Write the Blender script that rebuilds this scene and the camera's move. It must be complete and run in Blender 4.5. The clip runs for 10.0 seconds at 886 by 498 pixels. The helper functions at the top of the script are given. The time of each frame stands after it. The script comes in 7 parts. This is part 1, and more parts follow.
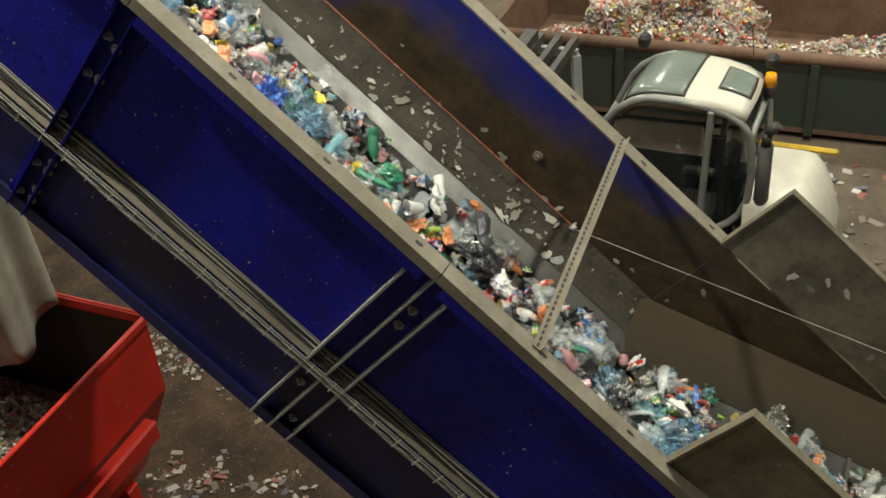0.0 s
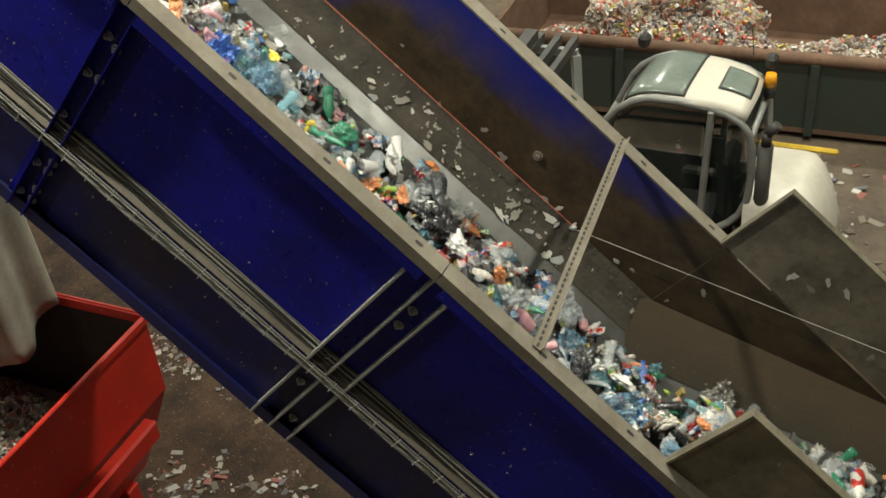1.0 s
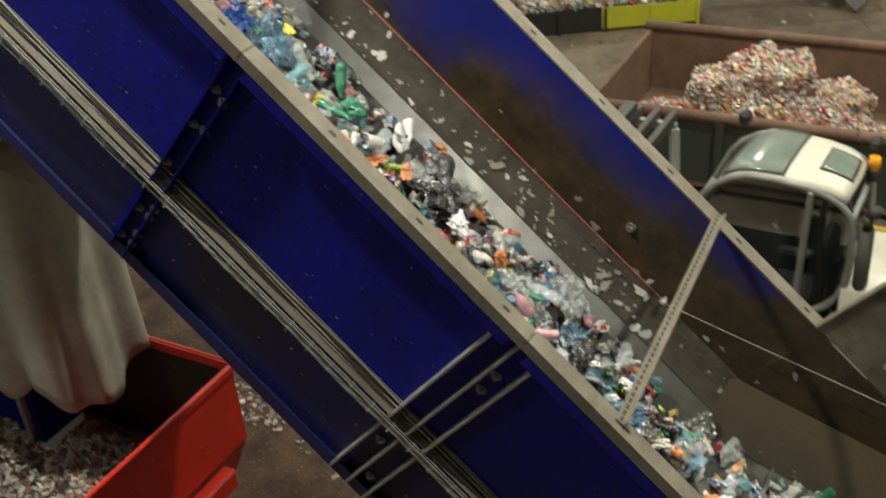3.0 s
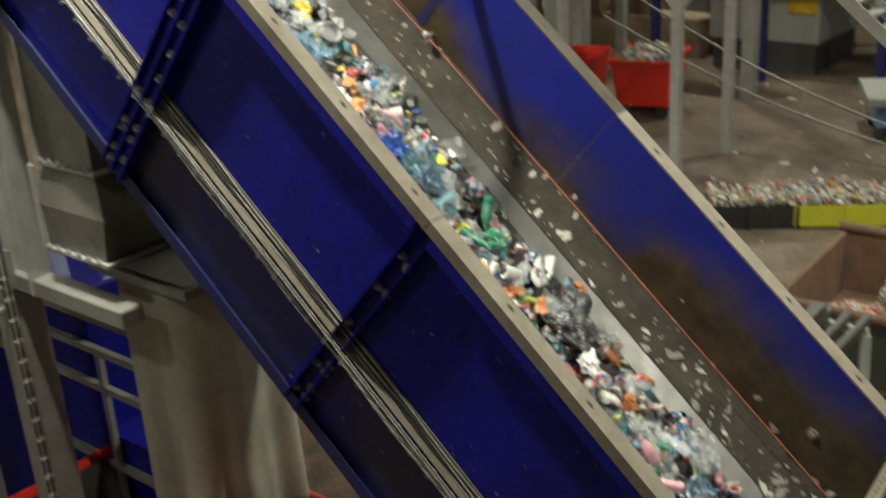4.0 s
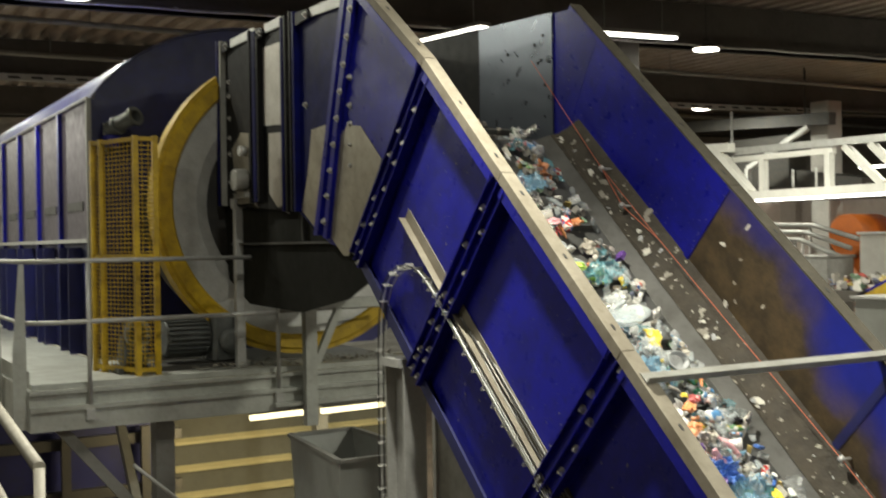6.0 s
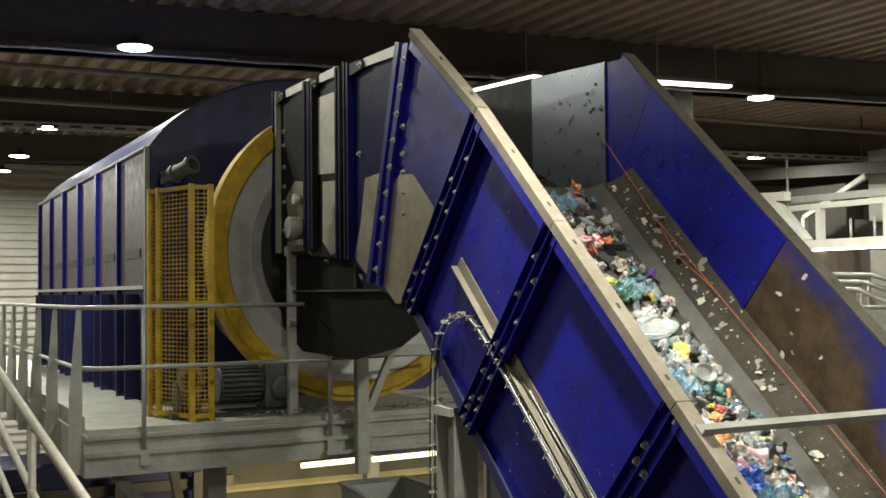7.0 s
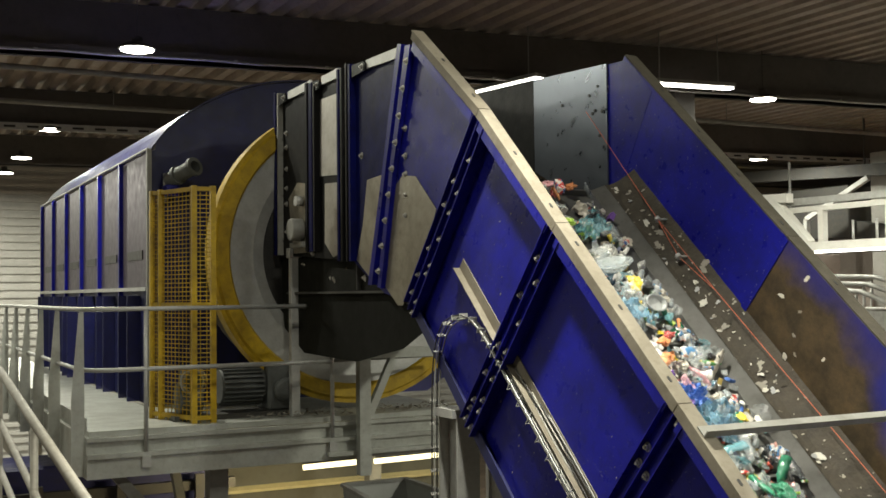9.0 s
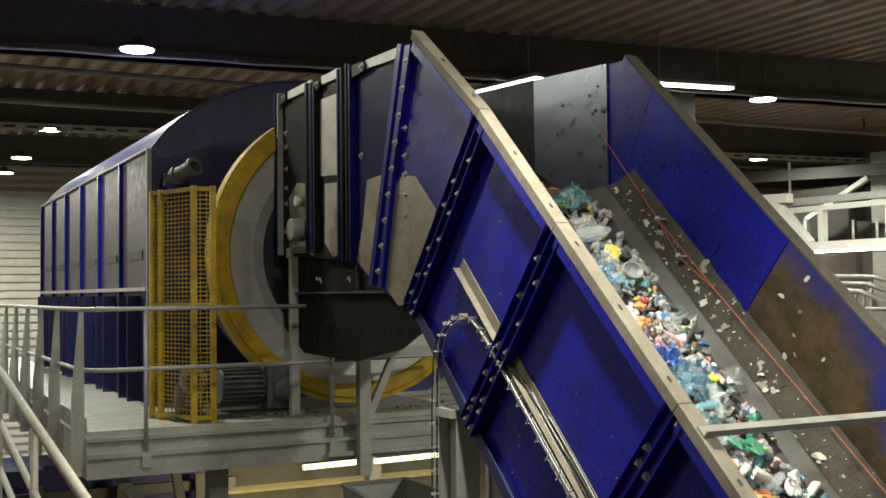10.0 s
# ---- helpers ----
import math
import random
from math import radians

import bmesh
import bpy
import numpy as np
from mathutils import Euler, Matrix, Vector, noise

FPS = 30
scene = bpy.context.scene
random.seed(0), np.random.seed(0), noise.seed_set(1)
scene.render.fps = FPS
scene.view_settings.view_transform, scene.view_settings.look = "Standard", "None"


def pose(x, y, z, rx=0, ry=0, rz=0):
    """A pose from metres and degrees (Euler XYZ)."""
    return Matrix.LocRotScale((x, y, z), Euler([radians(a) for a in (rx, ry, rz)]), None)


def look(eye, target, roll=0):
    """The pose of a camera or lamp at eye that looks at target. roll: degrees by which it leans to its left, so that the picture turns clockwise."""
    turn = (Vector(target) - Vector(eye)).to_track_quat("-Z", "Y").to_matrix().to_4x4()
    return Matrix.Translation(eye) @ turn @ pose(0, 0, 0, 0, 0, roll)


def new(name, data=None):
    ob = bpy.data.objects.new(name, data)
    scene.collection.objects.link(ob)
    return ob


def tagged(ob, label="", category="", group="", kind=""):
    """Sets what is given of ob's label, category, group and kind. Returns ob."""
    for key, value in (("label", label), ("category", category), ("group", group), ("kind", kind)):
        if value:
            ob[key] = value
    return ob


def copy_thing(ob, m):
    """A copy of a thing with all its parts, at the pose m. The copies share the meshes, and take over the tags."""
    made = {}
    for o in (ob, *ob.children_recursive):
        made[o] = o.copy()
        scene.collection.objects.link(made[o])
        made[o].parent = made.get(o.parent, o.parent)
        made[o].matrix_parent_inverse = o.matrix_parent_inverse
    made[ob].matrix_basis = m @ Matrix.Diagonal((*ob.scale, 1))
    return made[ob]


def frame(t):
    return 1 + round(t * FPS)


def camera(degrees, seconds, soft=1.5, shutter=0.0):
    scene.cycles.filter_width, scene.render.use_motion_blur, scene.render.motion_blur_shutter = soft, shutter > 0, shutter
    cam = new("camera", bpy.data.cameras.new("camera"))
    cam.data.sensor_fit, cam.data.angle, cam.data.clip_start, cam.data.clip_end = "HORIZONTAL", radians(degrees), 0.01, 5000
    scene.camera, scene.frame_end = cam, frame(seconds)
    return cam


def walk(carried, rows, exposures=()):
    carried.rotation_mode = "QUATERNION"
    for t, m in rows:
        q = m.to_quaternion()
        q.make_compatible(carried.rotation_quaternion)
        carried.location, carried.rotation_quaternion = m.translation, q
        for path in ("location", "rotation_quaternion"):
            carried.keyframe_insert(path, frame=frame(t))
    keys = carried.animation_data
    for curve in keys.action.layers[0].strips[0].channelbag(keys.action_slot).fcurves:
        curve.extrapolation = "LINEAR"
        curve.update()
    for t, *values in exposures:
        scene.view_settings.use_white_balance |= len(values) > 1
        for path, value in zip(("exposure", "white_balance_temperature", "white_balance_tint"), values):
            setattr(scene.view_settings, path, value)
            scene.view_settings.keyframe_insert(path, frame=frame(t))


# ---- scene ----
EYE = 7.0                      # height of the lens over the hall floor
cam = camera(43.43, 10.0, soft=1.6, shutter=0.5)
walk(cam, [
    (0.0, pose(0, 0, EYE, 54.793, 4.509, -67.169)),
    (1.0, pose(0, 0, EYE, 54.793, 4.509, -67.169)),
    (1.5, pose(0, 0, EYE, 54.749, 4.511, -67.170)),
    (2.0, pose(0, 0, EYE, 54.842, 4.499, -66.860)),
    (2.2, pose(0, 0, EYE, 55.035, 4.424, -66.410)),
    (3.3, pose(0, 0, EYE, 60.800, 4.081, -58.798)),
    (3.5, pose(0, 0, EYE, 62.590, 3.881, -56.803)),
    (4.0, pose(0, 0, EYE, 68.284, 3.485, -51.082)),
    (4.5, pose(0, 0, EYE, 74.065, 2.931, -45.230)),
    (5.0, pose(0, 0, EYE, 80.377, 2.003, -38.990)),
    (5.5, pose(0, 0, EYE, 85.549, 1.301, -33.941)),
    (6.0, pose(0, 0, EYE, 89.625, 0.922, -29.958)),
    (6.2, pose(0, 0, EYE, 90.497, 0.863, -28.925)),
    (6.7, pose(0, 0, EYE, 91.800, 0.689, -27.607)),
    (7.3, pose(0, 0, EYE, 92.234, 0.624, -27.169)),
    (8.0, pose(0, 0, EYE, 92.234, 0.624, -27.169)),
    (10.0, pose(0, 0, EYE, 92.234, 0.624, -27.169)),
], exposures=[(0.0, 0.08), (10.0, 0.05)])

# ---- world and light ----
world = bpy.data.worlds.new("hall_night")
world.use_nodes = True
world.node_tree.nodes["Background"].inputs[0].default_value = (0.03, 0.03, 0.035, 1)
world.node_tree.nodes["Background"].inputs[1].default_value = 0.12
scene.world = world

# x -1.5, 1.6, 5.2, -5 and -2: unseen fill lamps, added to brighten
LAMPS = [(2.9, 5.7, 80), (-1.5, 6.5, 105), (1.6, 14.0, 240), (5.2, -3.0, 480), (3.73, 17.84, 420), (3.69, 27.3, 420), (3.73, 33.2, 420), (3.69, 37.4, 420), (-5.0, 22.0, 480), (-2.0, 36.0, 1500),
         # x 10, 22, 24 and 29: unseen fill lamps, added to brighten the hall
         (16.38, 17.32, 480), (23.8, 25.4, 280), (16.8, 8.0, 390), (16.8, -2.0, 480), (10.0, 1.0, 700), (24.0, 8.0, 580), (16.8, 28.0, 480), (29.0, 16.0, 480), (22.0, 14.0, 260)]
LAMP_Z = 11.2


def area_lamp(x, y, z, size, watts, col=(0.97, 0.96, 0.80)):
    d = bpy.data.lights.new("high_bay_or_fill_light", "AREA")
    d.shape, d.size, d.energy, d.color = "DISK", size, watts, col
    ob = new("high_bay_or_fill_light", d)
    ob.matrix_world = pose(x, y, z)
    return ob


for lx, ly, lw in LAMPS:
    if lw:
        area_lamp(lx, ly, LAMP_Z - 0.36, 0.40, lw)
# fluorescent tubes below the platform
for tx in (4.57, 5.41):
    td = bpy.data.lights.new("tube_light", "AREA")
    td.shape, td.size, td.size_y, td.energy, td.color = "RECTANGLE", 0.75, 0.06, 62, (1.0, 0.82, 0.45)
    new("tube_light", td).matrix_world = look((tx, 11.56, 5.06), (tx, 14.5, 2.6))
# the lamp over the conveyor has a deep reflector: a narrower beam
d = bpy.data.lights.new("reflector_light", "SPOT")
d.energy, d.color, d.spot_size, d.spot_blend, d.shadow_soft_size = 2450, (0.98, 0.95, 0.80), radians(88), 0.9, 0.14
new("reflector_light", d).matrix_world = look((2.9, 5.7, LAMP_Z - 0.36), (3.3, 3.0, 0))

# ---- materials ----


def mat(name, col, rough=0.5, metal=0.0, col2=None, scale=3.0, amount=0.5, bump=0.0, bscale=40.0, spots=None, spot_scale=14.0,
        spot_cut=0.62, rand=0.0, detail=6.0, coat=0.0, spec=0.5):
    """Painted or bare surface: base colour, a second colour mixed in by two scales of noise, specks, bump."""
    m = bpy.data.materials.new(name)
    m.use_nodes = True
    nt = m.node_tree
    n, l = nt.nodes, nt.links
    b = n["Principled BSDF"]
    b.inputs["Roughness"].default_value, b.inputs["Metallic"].default_value = rough, metal
    b.inputs["Coat Weight"].default_value = coat
    b.inputs["Specular IOR Level"].default_value = spec
    tc = n.new("ShaderNodeTexCoord")
    out = None
    base = n.new("ShaderNodeRGB")
    base.outputs[0].default_value = (*col, 1)
    out = base.outputs[0]
    if rand:
        oi = n.new("ShaderNodeObjectInfo")
        hs = n.new("ShaderNodeHueSaturation")
        mr = n.new("ShaderNodeMapRange")
        mr.inputs[3].default_value, mr.inputs[4].default_value = 1 - rand, 1 + rand
        l.new(oi.outputs["Random"], mr.inputs[0])
        l.new(mr.outputs[0], hs.inputs["Value"])
        l.new(out, hs.inputs["Color"])
        out = hs.outputs[0]

    def noise_mix(prev, c2, sc, lo, hi, amt, det):
        tx = n.new("ShaderNodeTexNoise")
        tx.inputs["Scale"].default_value, tx.inputs["Detail"].default_value, tx.inputs["Roughness"].default_value = sc, det, 0.65
        l.new(tc.outputs["Object"], tx.inputs["Vector"])
        r = n.new("ShaderNodeMapRange")
        r.inputs[1].default_value, r.inputs[2].default_value, r.inputs[4].default_value = lo, hi, amt
        l.new(tx.outputs["Fac"], r.inputs[0])
        mx = n.new("ShaderNodeMix")
        mx.data_type = "RGBA"
        l.new(r.outputs[0], mx.inputs[0])
        l.new(prev, mx.inputs[6])
        mx.inputs[7].default_value = (*c2, 1)
        return mx.outputs[2]

    if col2:
        out = noise_mix(out, col2, scale, 0.35, 0.7, amount, detail)
        out = noise_mix(out, col2, scale * 7, 0.5, 0.75, amount * 0.6, 3.0)
    if spots:
        out = noise_mix(out, spots, spot_scale, spot_cut, spot_cut + 0.03, 0.85, 2.0)
    l.new(out, b.inputs["Base Color"])
    tr = n.new("ShaderNodeTexNoise")
    tr.inputs["Scale"].default_value, tr.inputs["Detail"].default_value = 9.0, 5.0
    l.new(tc.outputs["Object"], tr.inputs["Vector"])
    rr = n.new("ShaderNodeMapRange")
    rr.inputs[3].default_value, rr.inputs[4].default_value = max(0.03, rough - 0.15), min(1, rough + 0.2)
    l.new(tr.outputs["Fac"], rr.inputs[0])
    l.new(rr.outputs[0], b.inputs["Roughness"])
    if bump:
        tb = n.new("ShaderNodeTexNoise")
        tb.inputs["Scale"].default_value, tb.inputs["Detail"].default_value = bscale, 4.0
        l.new(tc.outputs["Object"], tb.inputs["Vector"])
        bp = n.new("ShaderNodeBump")
        bp.inputs["Strength"].default_value, bp.inputs["Distance"].default_value = bump, 0.02
        l.new(tb.outputs["Fac"], bp.inputs["Height"])
        l.new(bp.outputs[0], b.inputs["Normal"])
    return m


def glow(name, col, strength):
    m = bpy.data.materials.new(name)
    m.use_nodes = True
    b = m.node_tree.nodes["Principled BSDF"]
    b.inputs["Base Color"].default_value = (0.9, 0.9, 0.9, 1)
    b.inputs["Emission Color"].default_value = (*col, 1)
    b.inputs["Emission Strength"].default_value = strength
    return m


def glass(name, col=(0.8, 0.9, 0.9), rough=0.05, alpha=0.35):
    m = bpy.data.materials.new(name)
    m.use_nodes = True
    b = m.node_tree.nodes["Principled BSDF"]
    b.inputs["Base Color"].default_value = (*col, 1)
    b.inputs["Roughness"].default_value = rough
    b.inputs["Alpha"].default_value = alpha
    return m


BLUE = mat("blue_paint", (0.010, 0.011, 0.27), 0.30, 0, (0.008, 0.009, 0.07), 1.6, 0.75, 0.06, 60, (0.17, 0.17, 0.22), 48, 0.695, spec=0.15)
BLUE_DK = mat("navy_paint", (0.008, 0.011, 0.10), 0.5, 0, (0.01, 0.01, 0.025), 2.0, 0.7, 0.05, 60)
FLANGE = mat("dusty_galvanised_flange", (0.235, 0.21, 0.165), 0.72, 0.1, (0.12, 0.10, 0.07), 3.5, 0.8, 0.1, 80)
STEEL = mat("brushed_stainless_sheet", (0.52, 0.50, 0.46), 0.38, 0.75, (0.25, 0.22, 0.18), 3, 0.6, 0.05, 50)
GALV = mat("galvanised_steel", (0.56, 0.565, 0.55), 0.5, 0.45, (0.30, 0.29, 0.27), 6, 0.5, 0.05, 70)
GALV_DK = mat("dull_galvanised_steel", (0.30, 0.30, 0.28), 0.6, 0.3, (0.16, 0.15, 0.13), 5, 0.5, 0.05, 70)
YELLOW = mat("yellow_paint", (0.62, 0.41, 0.015), 0.5, 0, (0.16, 0.10, 0.015), 2.2, 0.75, 0.05, 50)
RED = mat("red_paint", (0.68, 0.028, 0.012), 0.42, 0, (0.35, 0.02, 0.012), 2.5, 0.5, 0.05, 50, (0.5, 0.3, 0.25), 16, 0.72)
RUST = mat("rusty_steel", (0.23, 0.135, 0.09), 0.8, 0.1, (0.11, 0.068, 0.045), 2.5, 0.8, 0.3, 40)
GREENC = mat("dark_green_container_paint", (0.035, 0.055, 0.045), 0.55, 0, (0.05, 0.04, 0.03), 2.5, 0.6, 0.1, 40)
BLACK = mat("black_rubber", (0.015, 0.015, 0.015), 0.6, 0, (0.05, 0.045, 0.04), 6, 0.5, 0.2, 60)
DARK = mat("dark_steel", (0.05, 0.05, 0.05), 0.55, 0.3, (0.09, 0.08, 0.06), 5, 0.5, 0.1, 60)
# feed box copy of the blue paint: its dim light painted in, plus grime
BLUE_DIM_GRIMY = mat("dim_grimy_blue_paint", (0.005, 0.007, 0.085), 0.40, 0, (0.005, 0.005, 0.022), 2.3, 0.8, 0.08, 50, (0.07, 0.07, 0.09), 40, 0.71, spec=0.06)
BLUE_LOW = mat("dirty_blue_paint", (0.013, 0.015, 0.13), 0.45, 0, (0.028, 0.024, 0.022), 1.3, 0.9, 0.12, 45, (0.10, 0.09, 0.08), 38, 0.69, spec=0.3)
# darker copy of the flange colour, for the upper far sections
FLANGE_DK = mat("dark_flange", (0.085, 0.075, 0.055), 0.8, 0.1, (0.04, 0.034, 0.024), 4, 0.8, 0.15, 70)
STUDS = mat("bright_zinc_bolts", (0.42, 0.41, 0.39), 0.4, 0.4, (0.16, 0.15, 0.14), 20, 0.5)
BELT = mat("worn_rubber_belt", (0.10, 0.10, 0.095), 0.42, 0, (0.05, 0.05, 0.045), 5, 0.6, 0.1, 50)
SKIRT = mat("smooth_grey_metal_skirt", (0.15, 0.148, 0.14), 0.34, 0.35, (0.06, 0.057, 0.050), 2.2, 0.7, 0.05, 60)
FLOOR = mat("dirty_concrete", (0.17, 0.128, 0.09), 0.7, 0, (0.05, 0.037, 0.026), 0.8, 0.9, 0.3, 12, (0.42, 0.38, 0.33), 26, 0.70)
CONC = mat("grey_painted_wall", (0.50, 0.49, 0.46), 0.8, 0, (0.28, 0.27, 0.25), 0.5, 0.6, 0.1, 20)
CEIL = mat("ceiling_sheet", (0.46, 0.39, 0.33), 0.45, 0.2, (0.17, 0.15, 0.13), 1.5, 0.5, 0.02, 30)
BEAM = mat("dark_concrete_beam", (0.10, 0.09, 0.08), 0.8, 0, (0.045, 0.042, 0.04), 1.0, 0.5, 0.1, 20)
CREAM = mat("cream_vehicle_paint", (0.60, 0.57, 0.49), 0.42, 0, (0.40, 0.37, 0.30), 3.5, 0.5, 0.03, 60, (0.12, 0.11, 0.09), 22, 0.73)
CLOTH = mat("grey_tarpaulin", (0.42, 0.41, 0.34), 0.7, 0, (0.18, 0.17, 0.14), 3, 0.5, 0.15, 25)
CABGLASS = glass("tinted_cab_glass", (0.02, 0.028, 0.026), 0.04, 0.28)
LAMPGLOW = glow("lamp_glow", (1.0, 0.94, 0.82), 14)
TUBEGLOW = glow("tube_glow", (1.0, 0.86, 0.48), 2.6)
AMBER = mat("amber_lens", (0.75, 0.30, 0.01), 0.2)


def wall_grime():
    """Blue paint that waste has scuffed brown low down, by height over the belt and along it."""
    m = mat("blue_paint_caked_with_brown_dirt", (0.010, 0.016, 0.24), 0.42, 0, (0.010, 0.012, 0.10), 1.2, 0.6, 0.05, 60, spec=0.3)
    nt = m.node_tree
    n, l = nt.nodes, nt.links
    b = n["Principled BSDF"]
    src = b.inputs["Base Color"].links[0].from_socket
    tc = n.new("ShaderNodeTexCoord")
    sep = n.new("ShaderNodeSeparateXYZ")
    l.new(tc.outputs["Object"], sep.inputs[0])
    tx = n.new("ShaderNodeTexNoise")
    tx.inputs["Scale"].default_value, tx.inputs["Detail"].default_value = 1.7, 8
    l.new(tc.outputs["Object"], tx.inputs["Vector"])

    def math(op, a, c):
        k = n.new("ShaderNodeMath")
        k.operation = op
        for i, v in enumerate((a, c)):
            if isinstance(v, (int, float)):
                k.inputs[i].default_value = v
            else:
                l.new(v, k.inputs[i])
        return k.outputs[0]

    # dirt line: high at the foot of the conveyor, sinking towards the top
    line = n.new("ShaderNodeMapRange")
    line.inputs[1].default_value, line.inputs[2].default_value = 1.1, 4.4
    line.inputs[3].default_value, line.inputs[4].default_value = 0.16, -0.42
    l.new(sep.outputs[1], line.inputs[0])
    up = n.new("ShaderNodeMapRange")
    up.inputs[1].default_value, up.inputs[2].default_value = 5.3, 7.3
    up.inputs[3].default_value, up.inputs[4].default_value = 0.0, 0.50
    l.new(sep.outputs[1], up.inputs[0])
    low = n.new("ShaderNodeMapRange")
    low.inputs[1].default_value, low.inputs[2].default_value = 0.5, 1.5
    low.inputs[3].default_value, low.inputs[4].default_value = 0.8, 0.0
    l.new(sep.outputs[1], low.inputs[0])
    dl = math("ADD", math("ADD", line.outputs[0], up.outputs[0]), low.outputs[0])
    dd = math("SUBTRACT", dl, sep.outputs[2])
    dd = math("ADD", dd, math("MULTIPLY", math("SUBTRACT", tx.outputs["Fac"], 0.5), 0.7))
    r = n.new("ShaderNodeMapRange")
    r.inputs[1].default_value, r.inputs[2].default_value = -0.10, 0.22
    l.new(dd, r.inputs[0])
    t2 = n.new("ShaderNodeTexNoise")
    t2.inputs["Scale"].default_value, t2.inputs["Detail"].default_value, t2.inputs["Roughness"].default_value = 5, 9, 0.75
    mp = n.new("ShaderNodeMapping")
    mp.inputs["Scale"].default_value = (1.0, 0.8, 1.1)
    l.new(tc.outputs["Object"], mp.inputs["Vector"])
    l.new(mp.outputs[0], t2.inputs["Vector"])
    t2r = n.new("ShaderNodeMapRange")
    t2r.inputs[1].default_value, t2r.inputs[2].default_value = 0.35, 0.72
    l.new(t2.outputs["Fac"], t2r.inputs[0])
    cr = n.new("ShaderNodeMix")
    cr.data_type = "RGBA"
    l.new(t2r.outputs[0], cr.inputs[0])
    cr.inputs[6].default_value, cr.inputs[7].default_value = (0.026, 0.020, 0.012, 1), (0.098, 0.066, 0.033, 1)
    mx = n.new("ShaderNodeMix")
    mx.data_type = "RGBA"
    l.new(r.outputs[0], mx.inputs[0])
    l.new(src, mx.inputs[6])
    l.new(cr.outputs[2], mx.inputs[7])
    l.new(mx.outputs[2], b.inputs["Base Color"])
    return m


GRIMEWALL = wall_grime()
GRIME = mat("caked_dirt", (0.034, 0.029, 0.021), 0.8, 0, (0.070, 0.057, 0.040), 5, 0.8, 0.5, 30, (0.36, 0.34, 0.28), 15, 0.66)

# ---- building helpers ----


def quadface(bm, pts):
    return bm.faces.new([bm.verts.new(p) for p in pts])


def box(bm, x0, x1, y0, y1, z0, z1, m=None):
    vs = [bm.verts.new((x, y, z)) for x in (x0, x1) for y in (y0, y1) for z in (z0, z1)]
    for f in ((0, 1, 3, 2), (4, 6, 7, 5), (0, 4, 5, 1), (2, 3, 7, 6), (0, 2, 6, 4), (1, 5, 7, 3)):
        bm.faces.new([vs[i] for i in f])
    if m is not None:
        for v in vs:
            v.co = m @ v.co
    return vs


def cyl(bm, p, q, r, n=10, r2=None, caps=True):
    p, q = Vector(p), Vector(q)
    r2 = r if r2 is None else r2
    k = (q - p).to_track_quat("Z", "Y").to_matrix()
    a = [bm.verts.new(p + k @ Vector((r * math.cos(2 * math.pi * i / n), r * math.sin(2 * math.pi * i / n), 0))) for i in range(n)]
    c = [bm.verts.new(q + k @ Vector((r2 * math.cos(2 * math.pi * i / n), r2 * math.sin(2 * math.pi * i / n), 0))) for i in range(n)]
    for i in range(n):
        f = bm.faces.new((a[i], a[(i + 1) % n], c[(i + 1) % n], c[i]))
        f.smooth = n > 6
    if caps:
        bm.faces.new(a[::-1])
        bm.faces.new(c)


def beam(bm, p, q, w, h):
    """A square bar from p to q."""
    p, q = Vector(p), Vector(q)
    k = (q - p).to_track_quat("Z", "Y").to_matrix()
    L = (q - p).length
    m = Matrix.Translation(p) @ k.to_4x4()
    box(bm, -w / 2, w / 2, -h / 2, h / 2, 0, L, m)


def pipe(bm, pts, r, n=8):
    """One continuous round bar along pts."""
    pts = [Vector(p) for p in pts]
    rings = []
    up = Vector((0.31, 0.17, 0.93))
    for i, p in enumerate(pts):
        d = (pts[min(i + 1, len(pts) - 1)] - pts[max(i - 1, 0)])
        d = d.normalized() if d.length > 1e-6 else Vector((0, 0, 1))
        if abs(d.dot(up)) > 0.97:
            up = Vector((0.9, 0.3, 0.1))
        a = d.cross(up).normalized()
        c = d.cross(a)
        rings.append([bm.verts.new(p + r * (math.cos(2 * math.pi * k / n) * a + math.sin(2 * math.pi * k / n) * c)) for k in range(n)])
    for a, c in zip(rings[:-1], rings[1:]):
        for k in range(n):
            f = bm.faces.new((a[k], a[(k + 1) % n], c[(k + 1) % n], c[k]))
            f.smooth = True
    bm.faces.new(rings[0][::-1])
    bm.faces.new(rings[-1])


def plate(bm, poly, x0, x1):
    """A plate of outline poly in (y, z), from x0 to x1."""
    a = [bm.verts.new((x0, y, z)) for y, z in poly]
    c = [bm.verts.new((x1, y, z)) for y, z in poly]
    bm.faces.new(a)
    bm.faces.new(c[::-1])
    for i in range(len(poly)):
        j = (i + 1) % len(poly)
        bm.faces.new((a[j], a[i], c[i], c[j]))


def plate_xz(bm, poly, y0, y1):
    a = [bm.verts.new((x, y0, z)) for x, z in poly]
    c = [bm.verts.new((x, y1, z)) for x, z in poly]
    bm.faces.new(a)
    bm.faces.new(c[::-1])
    for i in range(len(poly)):
        j = (i + 1) % len(poly)
        bm.faces.new((a[j], a[i], c[i], c[j]))


def mesh_of(name, bm, material, bevel=0.0):
    bmesh.ops.recalc_face_normals(bm, faces=bm.faces)
    if bevel:
        bmesh.ops.bevel(bm, geom=[e for e in bm.edges if len(e.link_faces) == 2 and e.calc_face_angle(0) > 0.6], offset=bevel, segments=1, affect="EDGES", clamp_overlap=True)
    me = bpy.data.meshes.new(name)
    bm.to_mesh(me)
    bm.free()
    me.materials.append(material)
    return me


